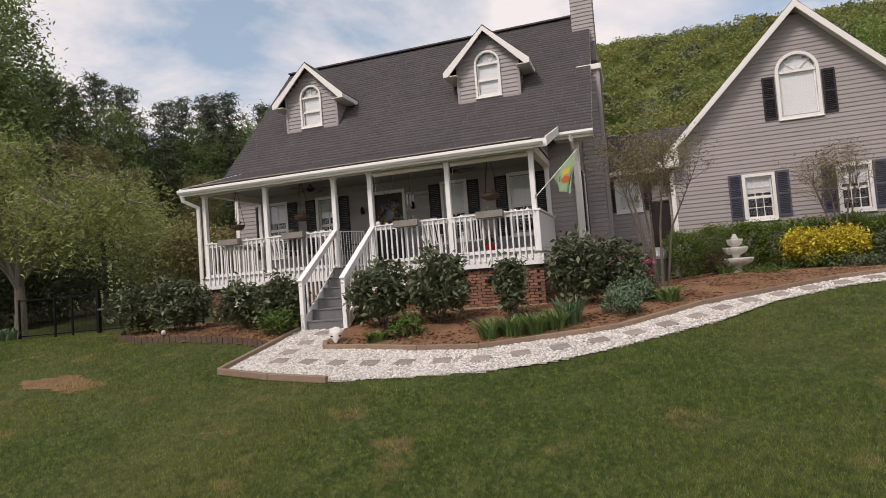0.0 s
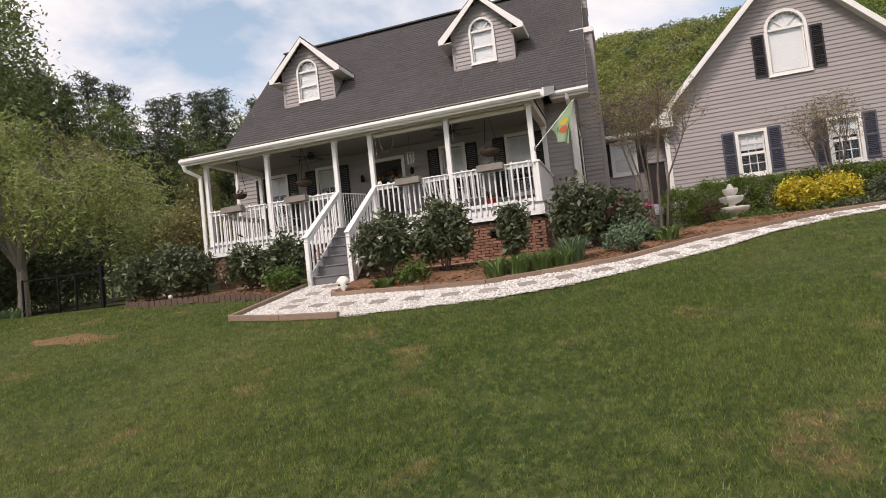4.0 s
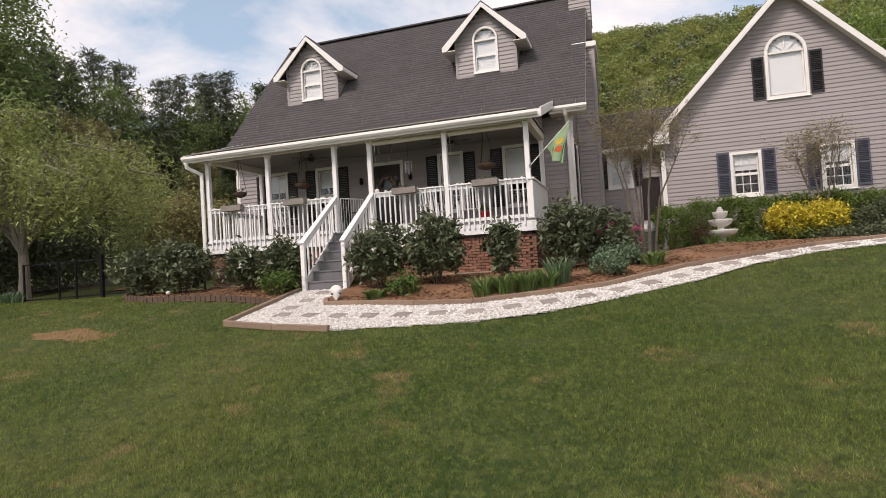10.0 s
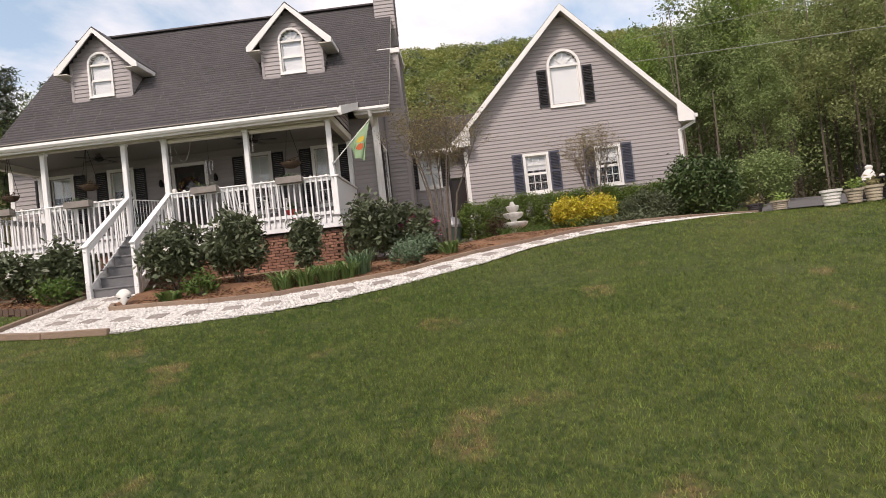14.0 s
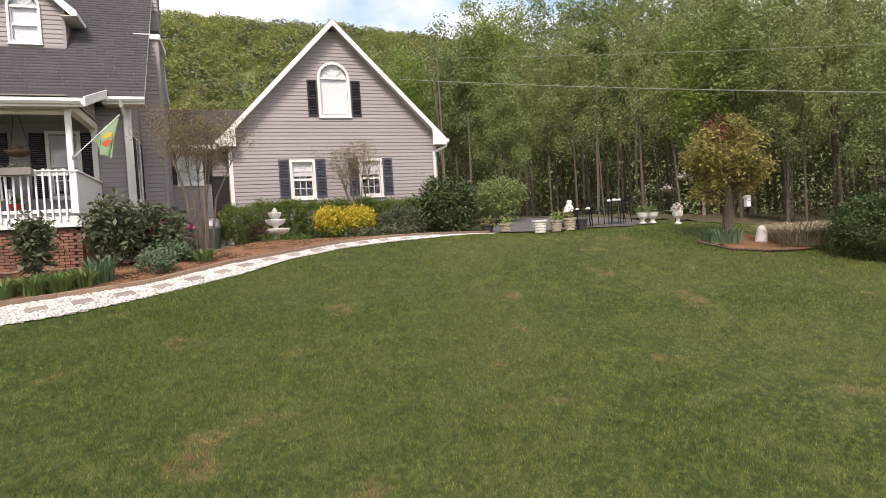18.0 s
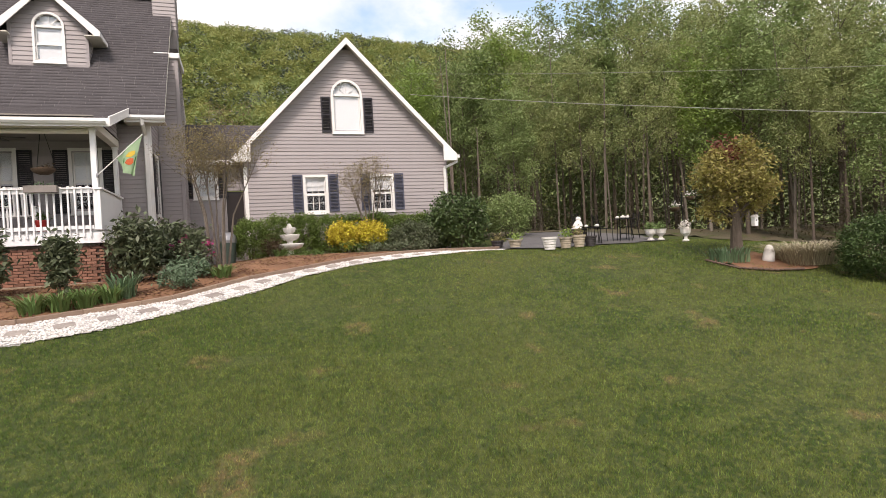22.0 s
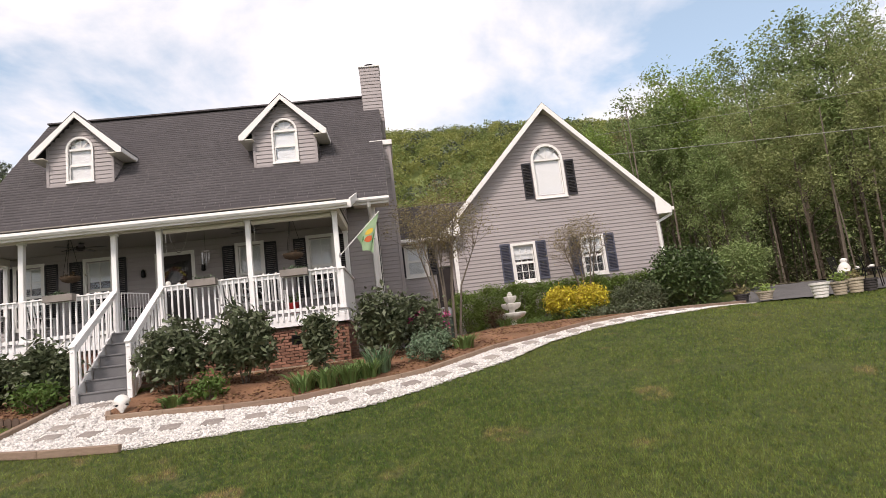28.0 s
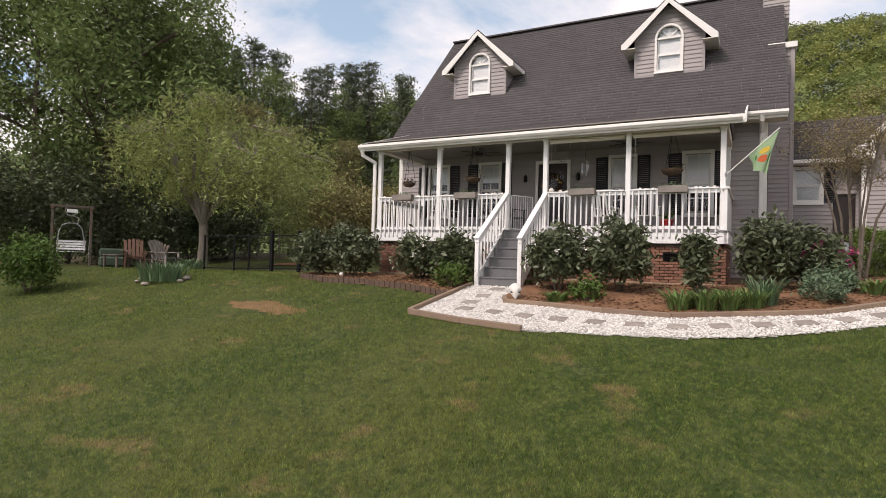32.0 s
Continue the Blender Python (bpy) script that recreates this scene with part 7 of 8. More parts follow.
    bm = bmesh.new()
    for p, q in (((0, 0, 0.05), (0, 0, 0.92)), ((0.72, 0, 0.05), (0.72, 0, 0.92)), ((0, 0, 0.92), (0.72, 0, 0.92)), ((0, 0, 0.05), (0.72, 0, 0.05))):
        tube(bm, [p, q], 0.013, 6)
    part("gate_frame", bm, M_RAIL, g)
    for k in range(1, 9):
        bm = bmesh.new()
        tube(bm, [(0.08 * k, 0, 0.05), (0.08 * k, 0, 0.92)], 0.007, 5)
        part("rod", bm, M_RAIL, g)
    # chairs and pots on the porch
    rocker(-5.35, 1.15, 150, M_WICKER, "dark green wicker porch chair", "porch_chair")
    rocker(-2.75, 1.05, 170, M_RAIL, "white rocking chair on the porch")
    rocker(-1.75, 1.05, 190, M_RAIL, "white rocking chair on the porch")
    rocker(-7.4, 1.1, 175, M_RAIL, "white rocking chair on the porch")
    p = thing("flower_pot", (-1.2, 0.45, FLOOR), "red glazed flower pot behind the railing", "flower pot")
    bm = bmesh.new()
    lathe(bm, [(0.10, 0), (0.15, 0.25), (0.16, 0.28), (0.14, 0.28), (0.09, 0.2)], 18)
    vessel = part("pot", bm, M_RED, p, smooth=True)
    rng = np.random.default_rng(33)
    v, f = leaves(np.array((0, 0, 0.36)) + rng.normal(size=(90, 3)) * 0.07, 0.04, rng)
    soup("plant", v, f, M_LEAF_HEDGE, vessel)["kind"] = "stuff"
    # pale stones and shells along the rails
    rr = random.Random(21)
    for a, b, lab in ((POSTS[0], POSTS[1], 9), (POSTS[1], POSTS[2], 12), (POSTS[3], POSTS[4], 12), (POSTS[4], POSTS[5], 14)):
        for k in range(lab):
            x = a + 0.12 + (b - a - 0.24) * (k + rr.uniform(0.1, 0.9)) / lab
            bm = bmesh.new()
            r = rr.uniform(0.022, 0.045)
            lump(bm, (0, 0, r * 0.6), r, rr, 0.7)
            s = part("stone", bm, M_CEMENT, None, smooth=True, m=pose(x, rr.uniform(-0.02, 0.03), FLOOR + 0.95))
            tagged(s, "pale stone set on the white porch rail", "stone", "rail stones")
    bm = bmesh.new()
    lump(bm, (0, 0, 0.055), 0.06, rr, 0.95)
    tagged(part("glass_ball", bm, M_CEMENT, None, smooth=True, m=pose(POSTS[3] + 0.16, -0.02, FLOOR + 0.95)), "small round white ball on the rail", "ornament")


porch_things()


def flag():
    t = thing("flag", (0.06, -0.07, 2.44), "pale green garden flag on a pole at the porch post", "flag")
    d = Vector((1.0, -0.22, 0.9))
    bm = bmesh.new()
    tube(bm, [(0, 0, 0), d], 0.012, 6)
    part("pole", bm, M_RAIL, t)
    bm = bmesh.new()
    lathe(bm, [(0.025, -0.05), (0.03, 0.0), (0.02, 0.05)], 8)
    part("bracket", bm, M_GALV, t)
    n, m = 12, 14

    def cloth(u, w):
        p = d * (0.42 + 0.56 * u)
        hang = 0.92 * (0.35 + 0.65 * u) * w
        x = p.x - 0.28 * w * (u - 0.35) + 0.035 * math.sin(9 * u + 3 * w)
        y = p.y + 0.06 * math.sin(7 * u + 2 * w) * w + 0.05 * w
        return Vector((x, y, p.z - hang))
    V = [cloth(i / n, j / m) for j in range(m + 1) for i in range(n + 1)]
    F = [(j * (n + 1) + i, j * (n + 1) + i + 1, (j + 1) * (n + 1) + i + 1, (j + 1) * (n + 1) + i) for j in range(m) for i in range(n)]
    sheet = soup("cloth", V, F, M_FLAG, t, smooth=True)
    for mat, u0, u1, w0, w1, lab in ((M_FLAG_RED, 0.40, 0.66, 0.45, 0.68, "orange red print"), (M_FLAG_GOLD, 0.46, 0.72, 0.24, 0.42, "yellow print"), (M_FLAG_LEAF, 0.72, 0.9, 0.45, 0.8, "dark green print"), (M_FLAG_LEAF, 0.18, 0.36, 0.3, 0.55, "dark green print")):
        k = 10
        cu, cw, ru, rw = (u0 + u1) / 2, (w0 + w1) / 2, (u1 - u0) / 2, (w1 - w0) / 2
        for s in (-0.006, 0.006):
            V = [cloth(cu, cw) + Vector((0, s, 0))] + [cloth(cu + ru * math.cos(q * 6.283 / k) * (1 + 0.25 * (q % 2)), cw + rw * math.sin(q * 6.283 / k)) + Vector((0, s, 0)) for q in range(k)]
            F = [(0, 1 + q, 1 + (q + 1) % k) for q in range(k)]
            soup("print", V, F, mat, sheet, lab)


flag()


def skull():
    x, y = -3.70, -2.84
    t = thing("skull_ornament", (x, y, ground_z(x, y) + 0.04), "white animal skull ornament leaning by the steps", "ornament", rz=25)
    t.scale = (0.85, 0.85, 0.78)
    bm = bmesh.new()
    vs = bmesh.ops.create_icosphere(bm, subdivisions=3, radius=0.17)["verts"]
    for v in vs:
        u = v.co.z / 0.17
        wide = 1.0 if u > 0.2 else max(0.42, 1.0 + (u - 0.2) * 0.62)
        v.co.x *= wide * (1 + 0.12 * noise.noise(v.co * 14))
        v.co.y = v.co.y * 0.6 * wide + 0.10 * u
        v.co.z = 0.21 + v.co.z * 1.2
        if abs(v.co.x) > 0.08 and 0.16 < v.co.z < 0.25 and v.co.y < 0.03:
            v.co.y += 0.05
            v.co.x *= 0.9
    head = part("skull", bm, M_CEMENT, t, smooth=True)
    for s in (-1, 1):
        # a dark lump stands for the shade inside the eye hollow
        bm = bmesh.new()
        lump(bm, (s * 0.095, -0.05, 0.185), 0.034, random.Random(2), 0.6)
        part("eye_shade_lump", bm, M_DARK, head, smooth=True)


skull()


def solar(x, y, h):
    t = thing("solar_light", (x, y, ground_z(x, y)), "small white globe garden light on a stake", "garden light", "garden lights")
    bm = bmesh.new()
    tube(bm, [(0, 0, 0), (0, 0, h)], 0.012, 6)
    part("stake", bm, M_METAL, t)
    bm = bmesh.new()
    lathe(bm, [(0.03, h), (0.055, h + 0.03), (0.055, h + 0.07), (0.03, h + 0.10)], 14)
    part("globe", bm, M_CEMENT, t, smooth=True)


solar(-2.5, -1.95, 0.16)
solar(-9.0, -1.75, 0.1)


def pot(x, y, r, h, mat, label, plant=None, z=None, seed=0, urn=False, name="flower_pot"):
    t = thing(name, (x, y, (ground_z(x, y) + 0.03) if z is None else z), label, "flower pot", "patio pots")
    r, h = r * 0.86, h * 0.88
    bm = bmesh.new()
    if urn:
        lathe(bm, [(r * 0.6, 0), (r * 0.62, 0.04), (r * 0.3, 0.08), (r * 0.32, h * 0.35), (r * 0.85, h * 0.6), (r, h * 0.95), (r * 1.08, h), (r * 0.9, h), (r * 0.7, h * 0.8)], 20)
    else:
        ribs = []
        for q in range(4):
            z0, r0 = h * 0.2 * q, r * (0.70 + 0.06 * q)
            ribs += [(r0, z0), (r0 * 1.05, z0 + 0.015), (r0 * 1.05, z0 + h * 0.16), (r0, z0 + h * 0.18)]
        lathe(bm, ribs + [(r * 0.92, h * 0.82), (r * 1.06, h * 0.84), (r * 1.08, h), (r * 0.94, h), (r * 0.85, h * 0.85)], 20)
    vessel = part("pot", bm, mat, t, smooth=False)
    if plant:
        rng = np.random.default_rng(seed)
        v, f = leaves(np.array((0, 0, h + 0.08)) + rng.normal(size=(110, 3)) * np.array((r * 0.5, r * 0.5, 0.08)), 0.05, rng)
        soup("plant", v, f, plant, vessel)["kind"] = "stuff"


def patio_chair(x, y, rz):
    t = thing("patio_chair", (x, y, ground_z(x, y) + 0.06), "black metal patio chair", "chair", "patio chairs", rz=rz)
    for s in (-1, 1):
        bm = bmesh.new()
        tube(bm, [(s * 0.22, -0.22, 0), (s * 0.22, -0.2, 0.42), (s * 0.22, 0.2, 0.42), (s * 0.22, 0.3, 0.9)], 0.014, 6)
        part("side_frame", bm, M_METAL, t)
        bm = bmesh.new()
        tube(bm, [(s * 0.22, 0.2, 0.42), (s * 0.22, 0.27, 0)], 0.014, 6)
        part("leg", bm, M_METAL, t)
    bm = bmesh.new()
    box(bm, (-0.22, -0.21, 0.415), (0.22, 0.2, 0.43))
    part("seat", bm, M_METAL, t)
    for k in range(6):
        bm = bmesh.new()
        tube(bm, [(-0.18 + 0.072 * k, 0.21, 0.44), (-0.18 + 0.072 * k, 0.3, 0.88)], 0.007, 5)
        part("back_rod", bm, M_METAL, t)


def patio_table(x, y, h, label, white=True):
    t = thing("patio_table", (x, y, ground_z(x, y) + 0.06), label, "table", "patio tables")
    bm = bmesh.new()
    lathe(bm, [(0.36, h - 0.02), (0.38, h - 0.015), (0.38, h), (0.36, h)], 28)
    part("tabletop", bm, M_METAL, t)
    for k in range(4):
        a = k * 1.571 + 0.4
        bm = bmesh.new()
        tube(bm, [(0.28 * math.cos(a), 0.28 * math.sin(a), 0), (0.24 * math.cos(a), 0.24 * math.sin(a), h - 0.02)], 0.014, 6)
        part("leg", bm, M_METAL, t)
    rr = random.Random(int(x * 10))
    for k in range(4):
        bm = bmesh.new()
        r = rr.uniform(0.05, 0.08)
        lump(bm, (0, 0, r * 0.65), r, rr, 0.7)
        s = part("shell", bm, M_CEMENT, None, smooth=True, m=pose(x + rr.uniform(-0.22, 0.22), y + rr.uniform(-0.2, 0.2), ground_z(x, y) + 0.06 + h))
        tagged(s, "white shell lying on the patio table", "shell", "table shells")


def statue(x, y, z, h, label):
    rr = random.Random(5)
    bm = bmesh.new()
    lathe(bm, [(0.5 * h, 0), (0.5 * h, 0.06 * h), (0.36 * h, 0.1 * h), (0.40 * h, 0.3 * h), (0.30 * h, 0.52 * h), (0.20 * h, 0.64 * h), (0.16 * h, 0.68 * h), (0.22 * h, 0.78 * h), (0.21 * h, 0.9 * h), (0.08 * h, 0.99 * h)], 18)
    for v in bm.verts:
        v.co.x += 0.16 * v.co.z
        v.co *= 1 + 0.08 * noise.noise(v.co * 9)
    tagged(part("statue", bm, M_CEMENT, None, smooth=True, m=pose(x, y, z)), label, "statue")


def standing_stone(x, y):
    bm = bmesh.new()
    lathe(bm, [(0.15, 0), (0.155, 0.08), (0.14, 0.24), (0.11, 0.36), (0.06, 0.43), (0.02, 0.45)], 18)
    for v in bm.verts:
        v.co *= 1 + 0.10 * noise.noise(v.co * 6)
        v.co.x += 0.10 * v.co.z
    tagged(part("garden_stone", bm, M_CEMENT, None, smooth=True, m=pose(x, y, ground_z(x, y))), "white rounded upright stone ornament beside the maple", "ornament")


def patio_things():
    pot(10.95, 2.4, 0.24, 0.30, M_POT_DARK, "dark low planter on the patio", M_LEAF_TAN, seed=1)
    pot(11.4, 2.0, 0.26, 0.28, M_POT_TAN, "brown planter with a small plant", M_LEAF_SPRING, seed=2)
    pot(11.5, -0.05, 0.25, 0.42, M_CEMENT, "white ribbed flower pot at the lawn edge", None, seed=3)
    pot(12.12, 0.1, 0.22, 0.38, M_POT_TAN, "tan flower pot at the lawn edge", M_LEAF_SPRING, seed=4)
    pot(12.68, 0.27, 0.23, 0.42, M_POT_TAN, "tan flower pot at the lawn edge", M_LEAF_TAN, seed=5)
    pot(13.15, 0.38, 0.22, 0.36, M_POT_DARK, "black square-shouldered flower pot", None, seed=6)
    pot(16.08, 1.27, 0.22, 0.44, M_CEMENT, "white urn planter with green leaves", M_LEAF_LILY, seed=7, urn=True)
    pot(16.52, 1.3, 0.22, 0.44, M_CEMENT, "white urn planter with green leaves", M_LEAF_LILY, seed=8, urn=True)
    pot(16.72, 0.35, 0.20, 0.50, M_CEMENT, "white footed urn with white flowers", M_WHITE_BLOOM, seed=9, urn=True)
    pt = thing("plinth", (13.35, 1.4, ground_z(13.35, 1.4) + 0.06), "dark square plinth under the statue", "plinth")
    bm = bmesh.new()
    box(bm, (-0.22, -0.22, 0), (0.22, 0.22, 0.45), 0.01)
    part("block", bm, M_POT_DARK, pt)
    statue(13.35, 1.4, ground_z(13.35, 1.4) + 0.51, 0.40, "seated white stone statue on a plinth")
    standing_stone(16.15, -3.3)
    patio_table(13.65, 0.95, 0.52, "low black metal patio table with white shells")
    patio_table(15.1, 1.35, 0.74, "black metal patio table with white shells")
    patio_chair(14.4, 1.5, 80)
    patio_chair(15.7, 1.9, -100)
    patio_chair(14.3, 2.6, 30)
    # shepherd hook with flower baskets
    hx, hy = 16.85, 0.6
    hz = ground_z(hx, hy)
    s = thing("shepherd_hook", (hx, hy, hz), "thin black double shepherd hook", "plant hook")
    bm = bmesh.new()
    tube(bm, [(0, 0, -0.1), (0, 0, 1.75)], 0.012, 6)
    part("pole", bm, M_METAL, s)
    for q, zz in ((-0.3, 1.5), (0.35, 1.85)):
        bm = bmesh.new()
        tube(bm, [(0, 0, zz - 0.35), (q * 0.4, 0, zz), (q * 0.9, 0, zz), (q, 0, zz - 0.1)], 0.008, 5)
        part("arm", bm, M_METAL, s)
        hanging_basket(hx + q, hy, hz + zz - 0.1, hz + zz - 0.42, "small hanging basket of white flowers", bloom=M_WHITE_BLOOM, r=0.15, seed=int(q * 10 + 50))
    # bird house in the maple
    b = thing("bird_house", (15.85, -3.2, ground_z(15.85, -3.2) + 0.95), "small white hanging bird house", "bird house")
    bm = bmesh.new()
    box(bm, (-0.06, -0.06, 0), (0.06, 0.06, 0.24), 0.005)
    body = part("body", bm, M_RAIL, b)
    bm = bmesh.new()
    prism(bm, [(-0.085, 0, 0.235), (0.085, 0, 0.235), (0, 0, 0.30)], (0, -0.08, 0), (0, 0.08, 0))
    part("roof", bm, M_CEMENT, b)
    # no opening is cut: a dark disc paints the shade of one
    bm = bmesh.new()
    tube(bm, [(0, -0.064, 0.15), (0, -0.056, 0.15)], 0.02, 12)
    part("hole_shade_disc", bm, M_DARK, body)
    bm = bmesh.new()
    tube(bm, [(0, 0, 0.29), (0.02, 0.1, 1.0)], 0.004, 4)
    part("cord", bm, M_METAL, b)
    # stone ring of the tree bed
    rr = random.Random(9)
    e = thing("bed_edging", (0, 0, 0), "low rock edging round the maple bed", "edging")
    for p, d in along([(14.6, -2.8), (14.7, -3.75), (15.4, -4.2), (16.2, -4.3)], 0.12):
        bm = bmesh.new()
        lump(bm, (p.x, p.y, ground_z(p.x, p.y) + 0.04), rr.uniform(0.055, 0.07), rr, 0.55)
        part("rock", bm, M_EDGE, e, smooth=True)
    # barrel by the link
    t = thing("rain_barrel", (2.66, 4.3, ground_z(2.66, 4.3) + 0.02), "green bin with a grey domed lid beside the hedge", "bin")
    bm = bmesh.new()
    lathe(bm, [(0.20, 0), (0.25, 0.72), (0.25, 0.74), (0.19, 0.74)], 20)
    part("drum", bm, M_BARREL, t)
    bm = bmesh.new()
    lathe(bm, [(0.265, 0.68), (0.27, 0.76), (0.24, 0.90), (0.15, 0.99), (0.05, 1.01)], 20)
    part("lid", bm, M_GALV, t)


patio_things()


def power_line():
    for nm, a, b, r in (("lower", (11.2, 12.2, 7.7), (23.2, -4.5, 3.25), 0.014), ("upper", (11.2, 12.2, 8.7), (23.2, -4.5, 4.75), 0.008)):
        t = thing("overhead_cable", (0, 0, 0), "thin overhead cable crossing before the woods", "cable", "overhead cables", kind="structure")
        a, b = Vector(a), Vector(b)
        pts = [a.lerp(b, k / 24) - Vector((0, 0, 0.12 * 4 * (k / 24) * (1 - k / 24))) for k in range(25)]
        bm = bmesh.new()
        tube(bm, pts, r, 5)
        part("cable", bm, M_CABLE, t)


power_line()


def west_things():
    # fence
    f = thing("metal_fence", (0, 0, 0), "low black metal fence with see-through wire mesh", "fence")
    pts = [(-10.5, 1.4), (-13.05, 1.15), (-14.1, 0.95), (-15.0, 0.78), (-15.6, 0.67), (-16.85, 0.45)]
    for i, p in enumerate(pts):
        z = ground_z(*p)
        bm = bmesh.new()
        s = 0.055 if i in (1, 2) else 0.028
        box(bm, (p[0] - s, p[1] - s, z - 0.1), (p[0] + s, p[1] + s, z + (1.42 if i in (1, 2) else 1.3)), 0.006)
        part("post", bm, M_METAL, f)
    for p, q in zip(pts, pts[1:]):
        zp, zq = ground_z(*p), ground_z(*q)
        for hh in (0.12, 1.26):
            bm = bmesh.new()
            bar(bm, (*p, zp + hh), (*q, zq + hh), 0.03, 0.035)
            part("rail", bm, M_METAL, f)
        n = int((Vector(q) - Vector(p)).length / 0.14)
        for k in range(1, n):
            u = k / n
            x, y, z = p[0] + (q[0] - p[0]) * u, p[1] + (q[1] - p[1]) * u, zp + (zq - zp) * u
            bm = bmesh.new()
            s = 0.0012
            box(bm, (x - s, y - s, z + 0.12), (x + s, y + s, z + 1.26))
            part("wire", bm, M_METAL, f)
    # swing: a post frame with a hoop-hung bench
    sx, sy = -21.1, -1.8
    z = ground_z(sx, sy)
    w = thing("garden_swing", (sx, sy, z), "weathered timber swing frame with red and white bands", "swing", rz=60)
    w.scale = (0.82, 0.82, 0.84)
    for x in (-0.72, 0.72):
        bm = bmesh.new()
        box(bm, (x - 0.05, -0.25, -0.1), (x + 0.05, -0.15, 2.4), 0.008)
        part("post", bm, M_WOOD_DARK, w)
        bm = bmesh.new()
        box(bm, (x - 0.05, 0.15, -0.1), (x + 0.05, 0.25, 1.35), 0.008)
        part("white_post", bm, M_RAIL, w, "white painted lower post")
        bm = bmesh.new()
        box(bm, (x - 0.052, 0.148, 1.35), (x + 0.052, 0.252, 1.52), 0.008)
        part("red_band", bm, M_RED, w, "red painted band")
        bm = bmesh.new()
        box(bm, (x - 0.05, 0.15, 1.52), (x + 0.05, 0.25, 2.4), 0.008)
        part("upper_post", bm, M_WOOD_RED, w)
        bm = bmesh.new()
        box(bm, (x - 0.05, -0.32, 2.4), (x + 0.05, 0.32, 2.49), 0.006)
        part("side_beam", bm, M_WOOD_RED, w)
    for y in (-0.2, 0.2):
        bm = bmesh.new()
        box(bm, (-0.82, y - 0.05, 2.49), (0.82, y + 0.05, 2.58), 0.006)
        part("top_beam", bm, M_WOOD_DARK, w)
    bm = bmesh.new()
    box(bm, (-0.2, -0.28, 2.27), (0.2, -0.26, 2.41))
    part("sign_board", bm, M_RAIL, w, "small white sign board")
    bench = thing("swing_bench", (sx, sy, z + 0.5), "white slatted bench hung from a grey tube hoop", "bench", rz=60)
    bench.scale = (0.82, 0.82, 0.82)
    for k in range(5):
        bm = bmesh.new()
        box(bm, (-0.55, -0.30 + k * 0.1, 0), (0.55, -0.22 + k * 0.1, 0.02))
        part("seat_slat", bm, M_RAIL, bench)
    for k in range(4):
        bm = bmesh.new()
        box(bm, (-0.55, 0.22 + k * 0.025, 0.10 + k * 0.11), (0.55, 0.24 + k * 0.025, 0.18 + k * 0.11))
        part("back_slat", bm, M_RAIL, bench)
    bm = bmesh.new()
    tube(bm, [(-0.5, -0.3, 0.02), (-0.52, -0.05, 0.35), (-0.47, 0, 0.9), (-0.36, 0, 1.18), (-0.1, 0, 1.27), (0.2, 0, 1.24), (0.38, 0, 1.05), (0.47, 0, 0.6), (0.52, -0.05, 0.3), (0.5, -0.3, 0.02)], 0.028, 8)
    hoop = part("hoop", bm, M_GALV, bench, "bent grey steel tube")
    bm = bmesh.new()
    tube(bm, [(0.22, 0, 1.24), (0.25, 0, 1.5), (0.05, 0, 1.58), (-0.18, 0, 1.62), (-0.25, 0, 1.8), (-0.2, 0, 2.08)], 0.026, 8)
    part("hanger", bm, M_GALV, hoop)
    # cut branches stacked at the lawn's edge
    rr = random.Random(31)
    bm = bmesh.new()
    for k in range(50):
        x, y = -22.2 + rr.uniform(-0.6, 0.6), -4.1 + rr.uniform(-0.5, 0.5)
        zz = ground_z(x, y) + rr.uniform(0.02, 0.32)
        a, L = rr.uniform(-0.5, 0.5), rr.uniform(0.3, 0.7)
        dx, dy = math.cos(a + 1.05) * L, math.sin(a + 1.05) * L
        tube(bm, [(x - dx, y - dy, zz - 0.1), (x, y, zz + 0.05), (x + dx, y + dy, zz + rr.uniform(-0.15, 0.1))], rr.uniform(0.015, 0.04), 5)
    tagged(part("brush_pile", bm, M_WOOD_RED), "heap of cut brown branches at the edge of the woods", "brush pile", kind="stuff")
    pot(-18.4, 0.6, 0.3, 0.5, M_POT_DARK, "black round pot beyond the lawn chairs", None, seed=21)
    # lawn chairs
    for i, (x, y, rz, mat, lab) in enumerate(((-18.4, -1.2, 60, M_WOOD_RED, "red-brown wooden lawn chair"), (-19.3, 0.2, 20, M_WOOD_DARK, "dark weathered wooden lawn chair"), (-17.9, -0.35, 100, M_WOOD_GREY, "grey weathered wooden lawn chair"))):
        t = thing("lawn_chair", (x, y, ground_z(x, y)), lab, "chair", "lawn chairs", rz=rz)
        for k in range(5):
            bm = bmesh.new()
            bar(bm, (-0.24 + k * 0.12, 0.2, 0.3), (-0.26 + k * 0.13, 0.5, 1.02 - 0.03 * abs(k - 2)), 0.10, 0.02, (0, 1, 0))
            part("back_slat", bm, mat, t)
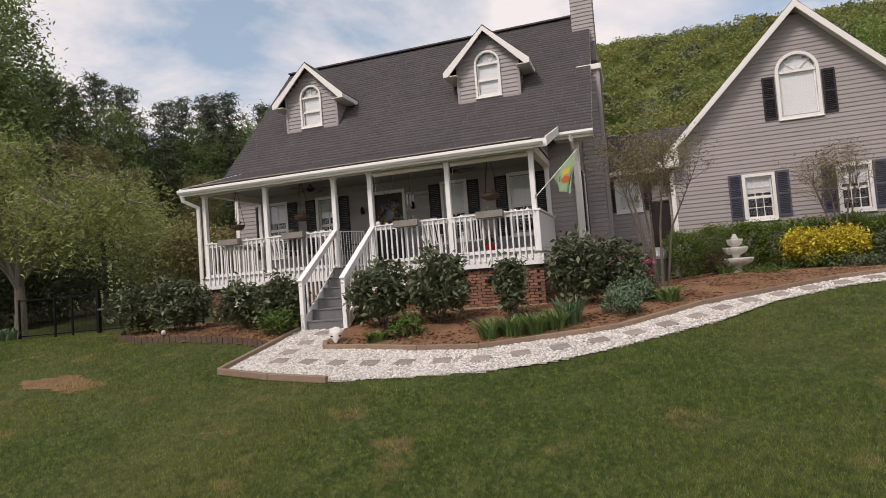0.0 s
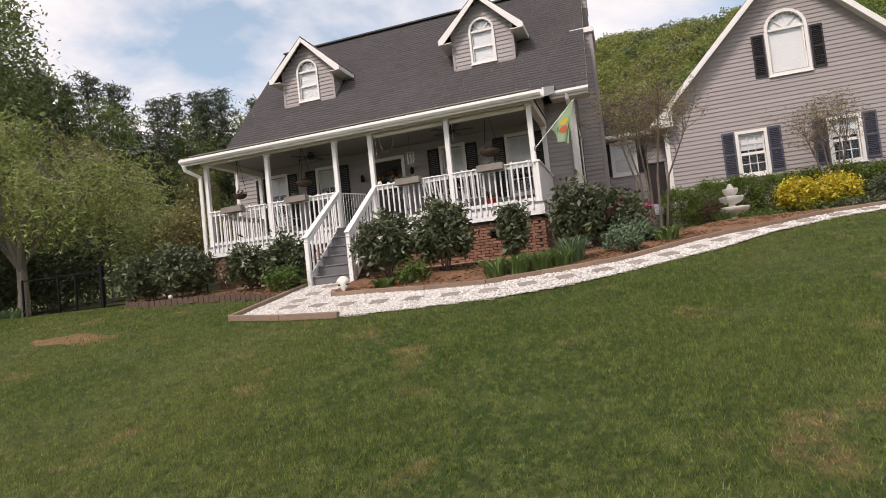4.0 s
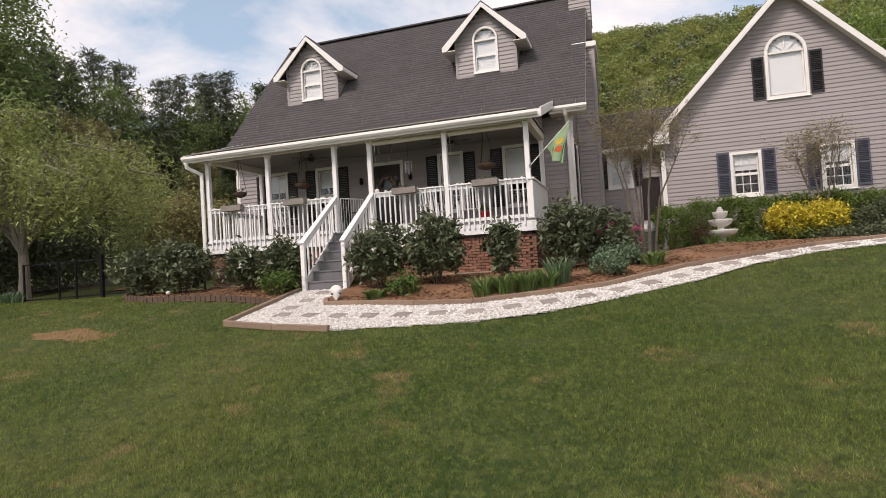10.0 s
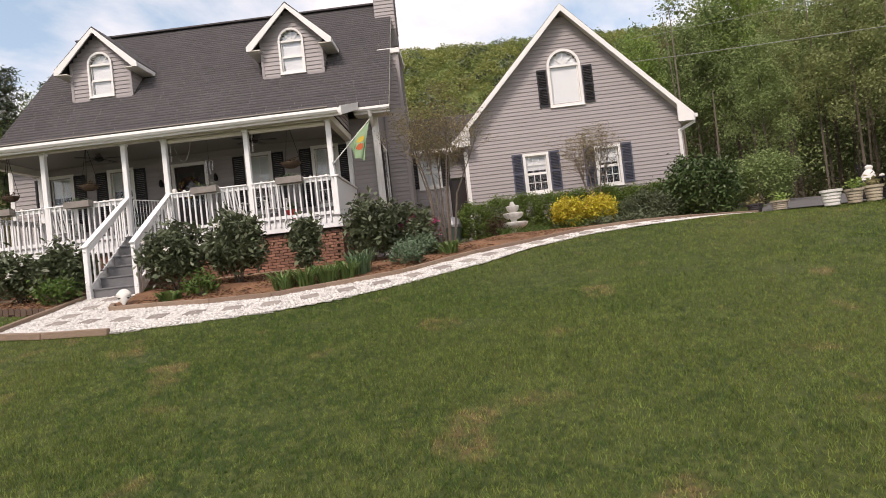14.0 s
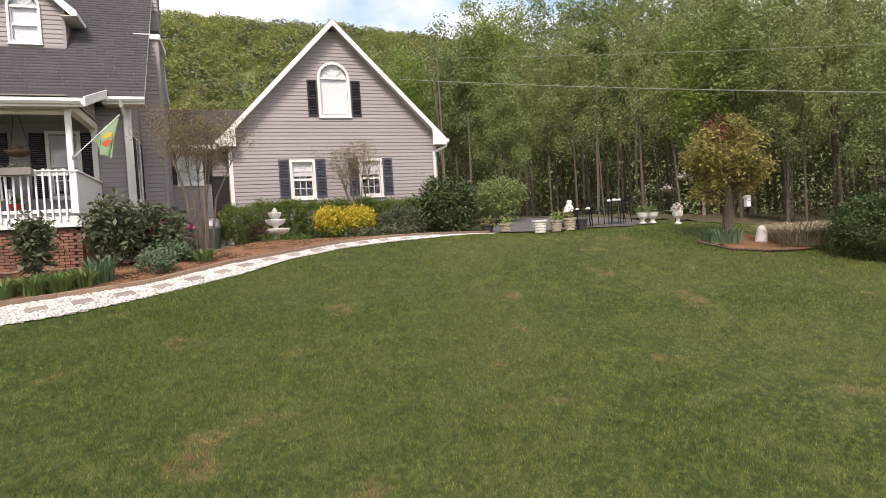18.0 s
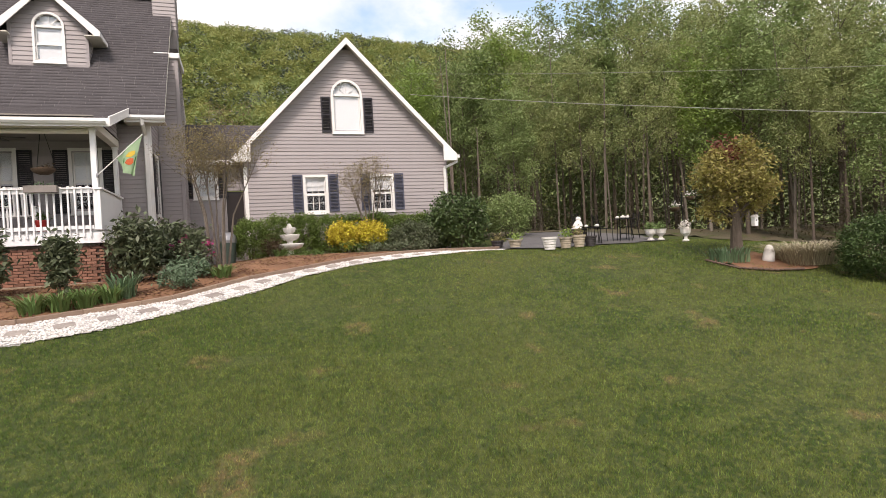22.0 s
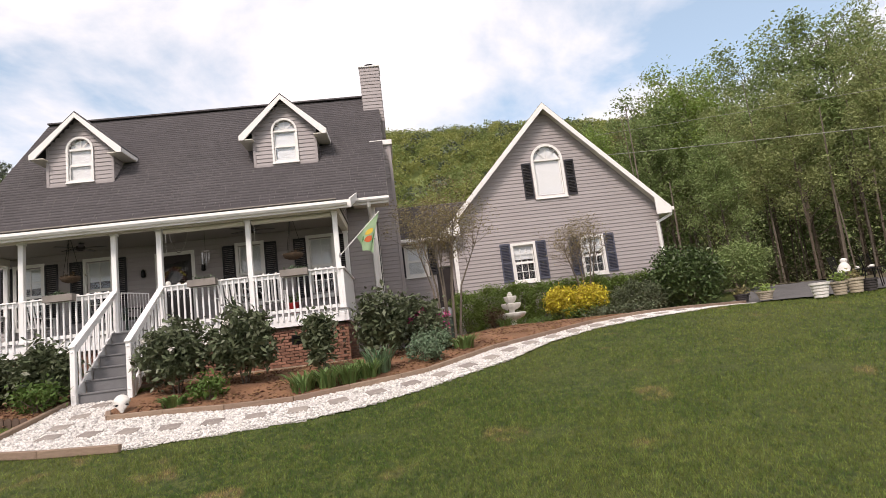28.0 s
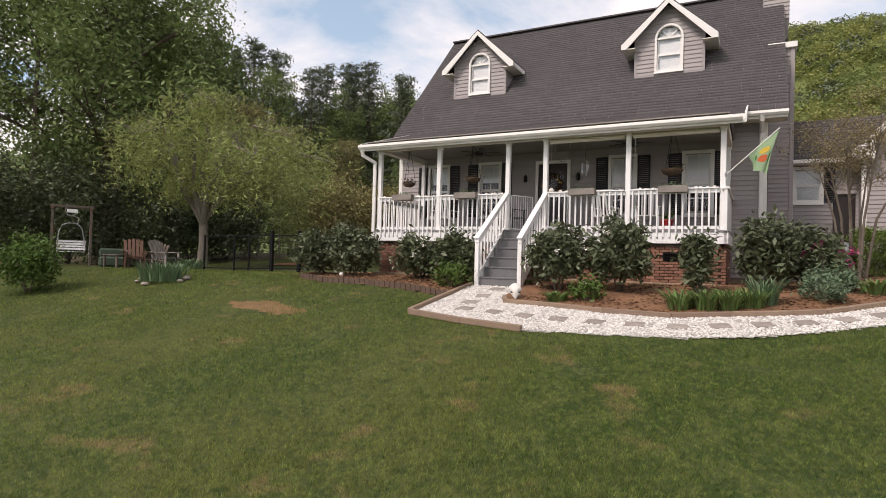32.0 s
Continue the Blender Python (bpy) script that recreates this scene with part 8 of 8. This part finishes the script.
        for k in range(4):
            bm = bmesh.new()
            bar(bm, (-0.28, -0.28 + k * 0.14, 0.40 - k * 0.03), (0.28, -0.28 + k * 0.14, 0.40 - k * 0.03), 0.12, 0.02)
            part("seat_slat", bm, mat, t)
        for s in (-1, 1):
            bm = bmesh.new()
            box(bm, (s * 0.34 - 0.06, -0.35, 0.56), (s * 0.34 + 0.06, 0.35, 0.585), 0.006)
            part("armrest", bm, mat, t)
            for yy in (-0.3, 0.28):
                bm = bmesh.new()
                box(bm, (s * 0.30 - 0.025, yy - 0.03, 0), (s * 0.30 + 0.025, yy + 0.03, 0.56))
                part("leg", bm, mat, t)
    t = thing("garden_table", (-18.9, -1.5, ground_z(-18.9, -1.5)), "low slatted wooden garden table", "table")
    bm = bmesh.new()
    box(bm, (-0.4, -0.28, 0.42), (0.4, 0.28, 0.46), 0.01)
    part("tabletop", bm, M_WOOD_DARK, t)
    for x in (-0.4, 0.4):
        for y in (-0.25, 0.25):
            bm = bmesh.new()
            box(bm, (x * 0.85 - 0.03, y * 0.85 - 0.03, 0), (x * 0.85 + 0.03, y * 0.85 + 0.03, 0.42))
            part("leg", bm, M_WOOD_DARK, t)
    g = thing("garden_bench", (-20.1, -0.9, ground_z(-20.1, -0.9)), "small garden bench under a green cover", "bench", rz=60)
    bm = bmesh.new()
    box(bm, (-0.42, -0.25, 0.0), (0.42, 0.25, 0.36), 0.06)
    part("seat_cover", bm, M_TARP, g)
    bm = bmesh.new()
    box(bm, (-0.40, 0.16, 0.34), (0.40, 0.27, 0.66), 0.05)
    part("back_cover", bm, M_TARP, g)
    # stones round the iris clump
    rr = random.Random(13)
    e = thing("stone_ring", (0, 0, 0), "ring of pale rocks round the iris clump", "rocks")
    for k in (0, 1, 2, 5, 6, 7, 8, 10):
        a = k * 6.283 / 13
        x, y = -14.45 + 0.75 * math.cos(a), -3.0 + 0.6 * math.sin(a)
        bm = bmesh.new()
        lump(bm, (x, y, ground_z(x, y) + 0.05), rr.uniform(0.07, 0.13), rr, 0.5)
        part("rock", bm, M_ROCK, e, smooth=True)


west_things()
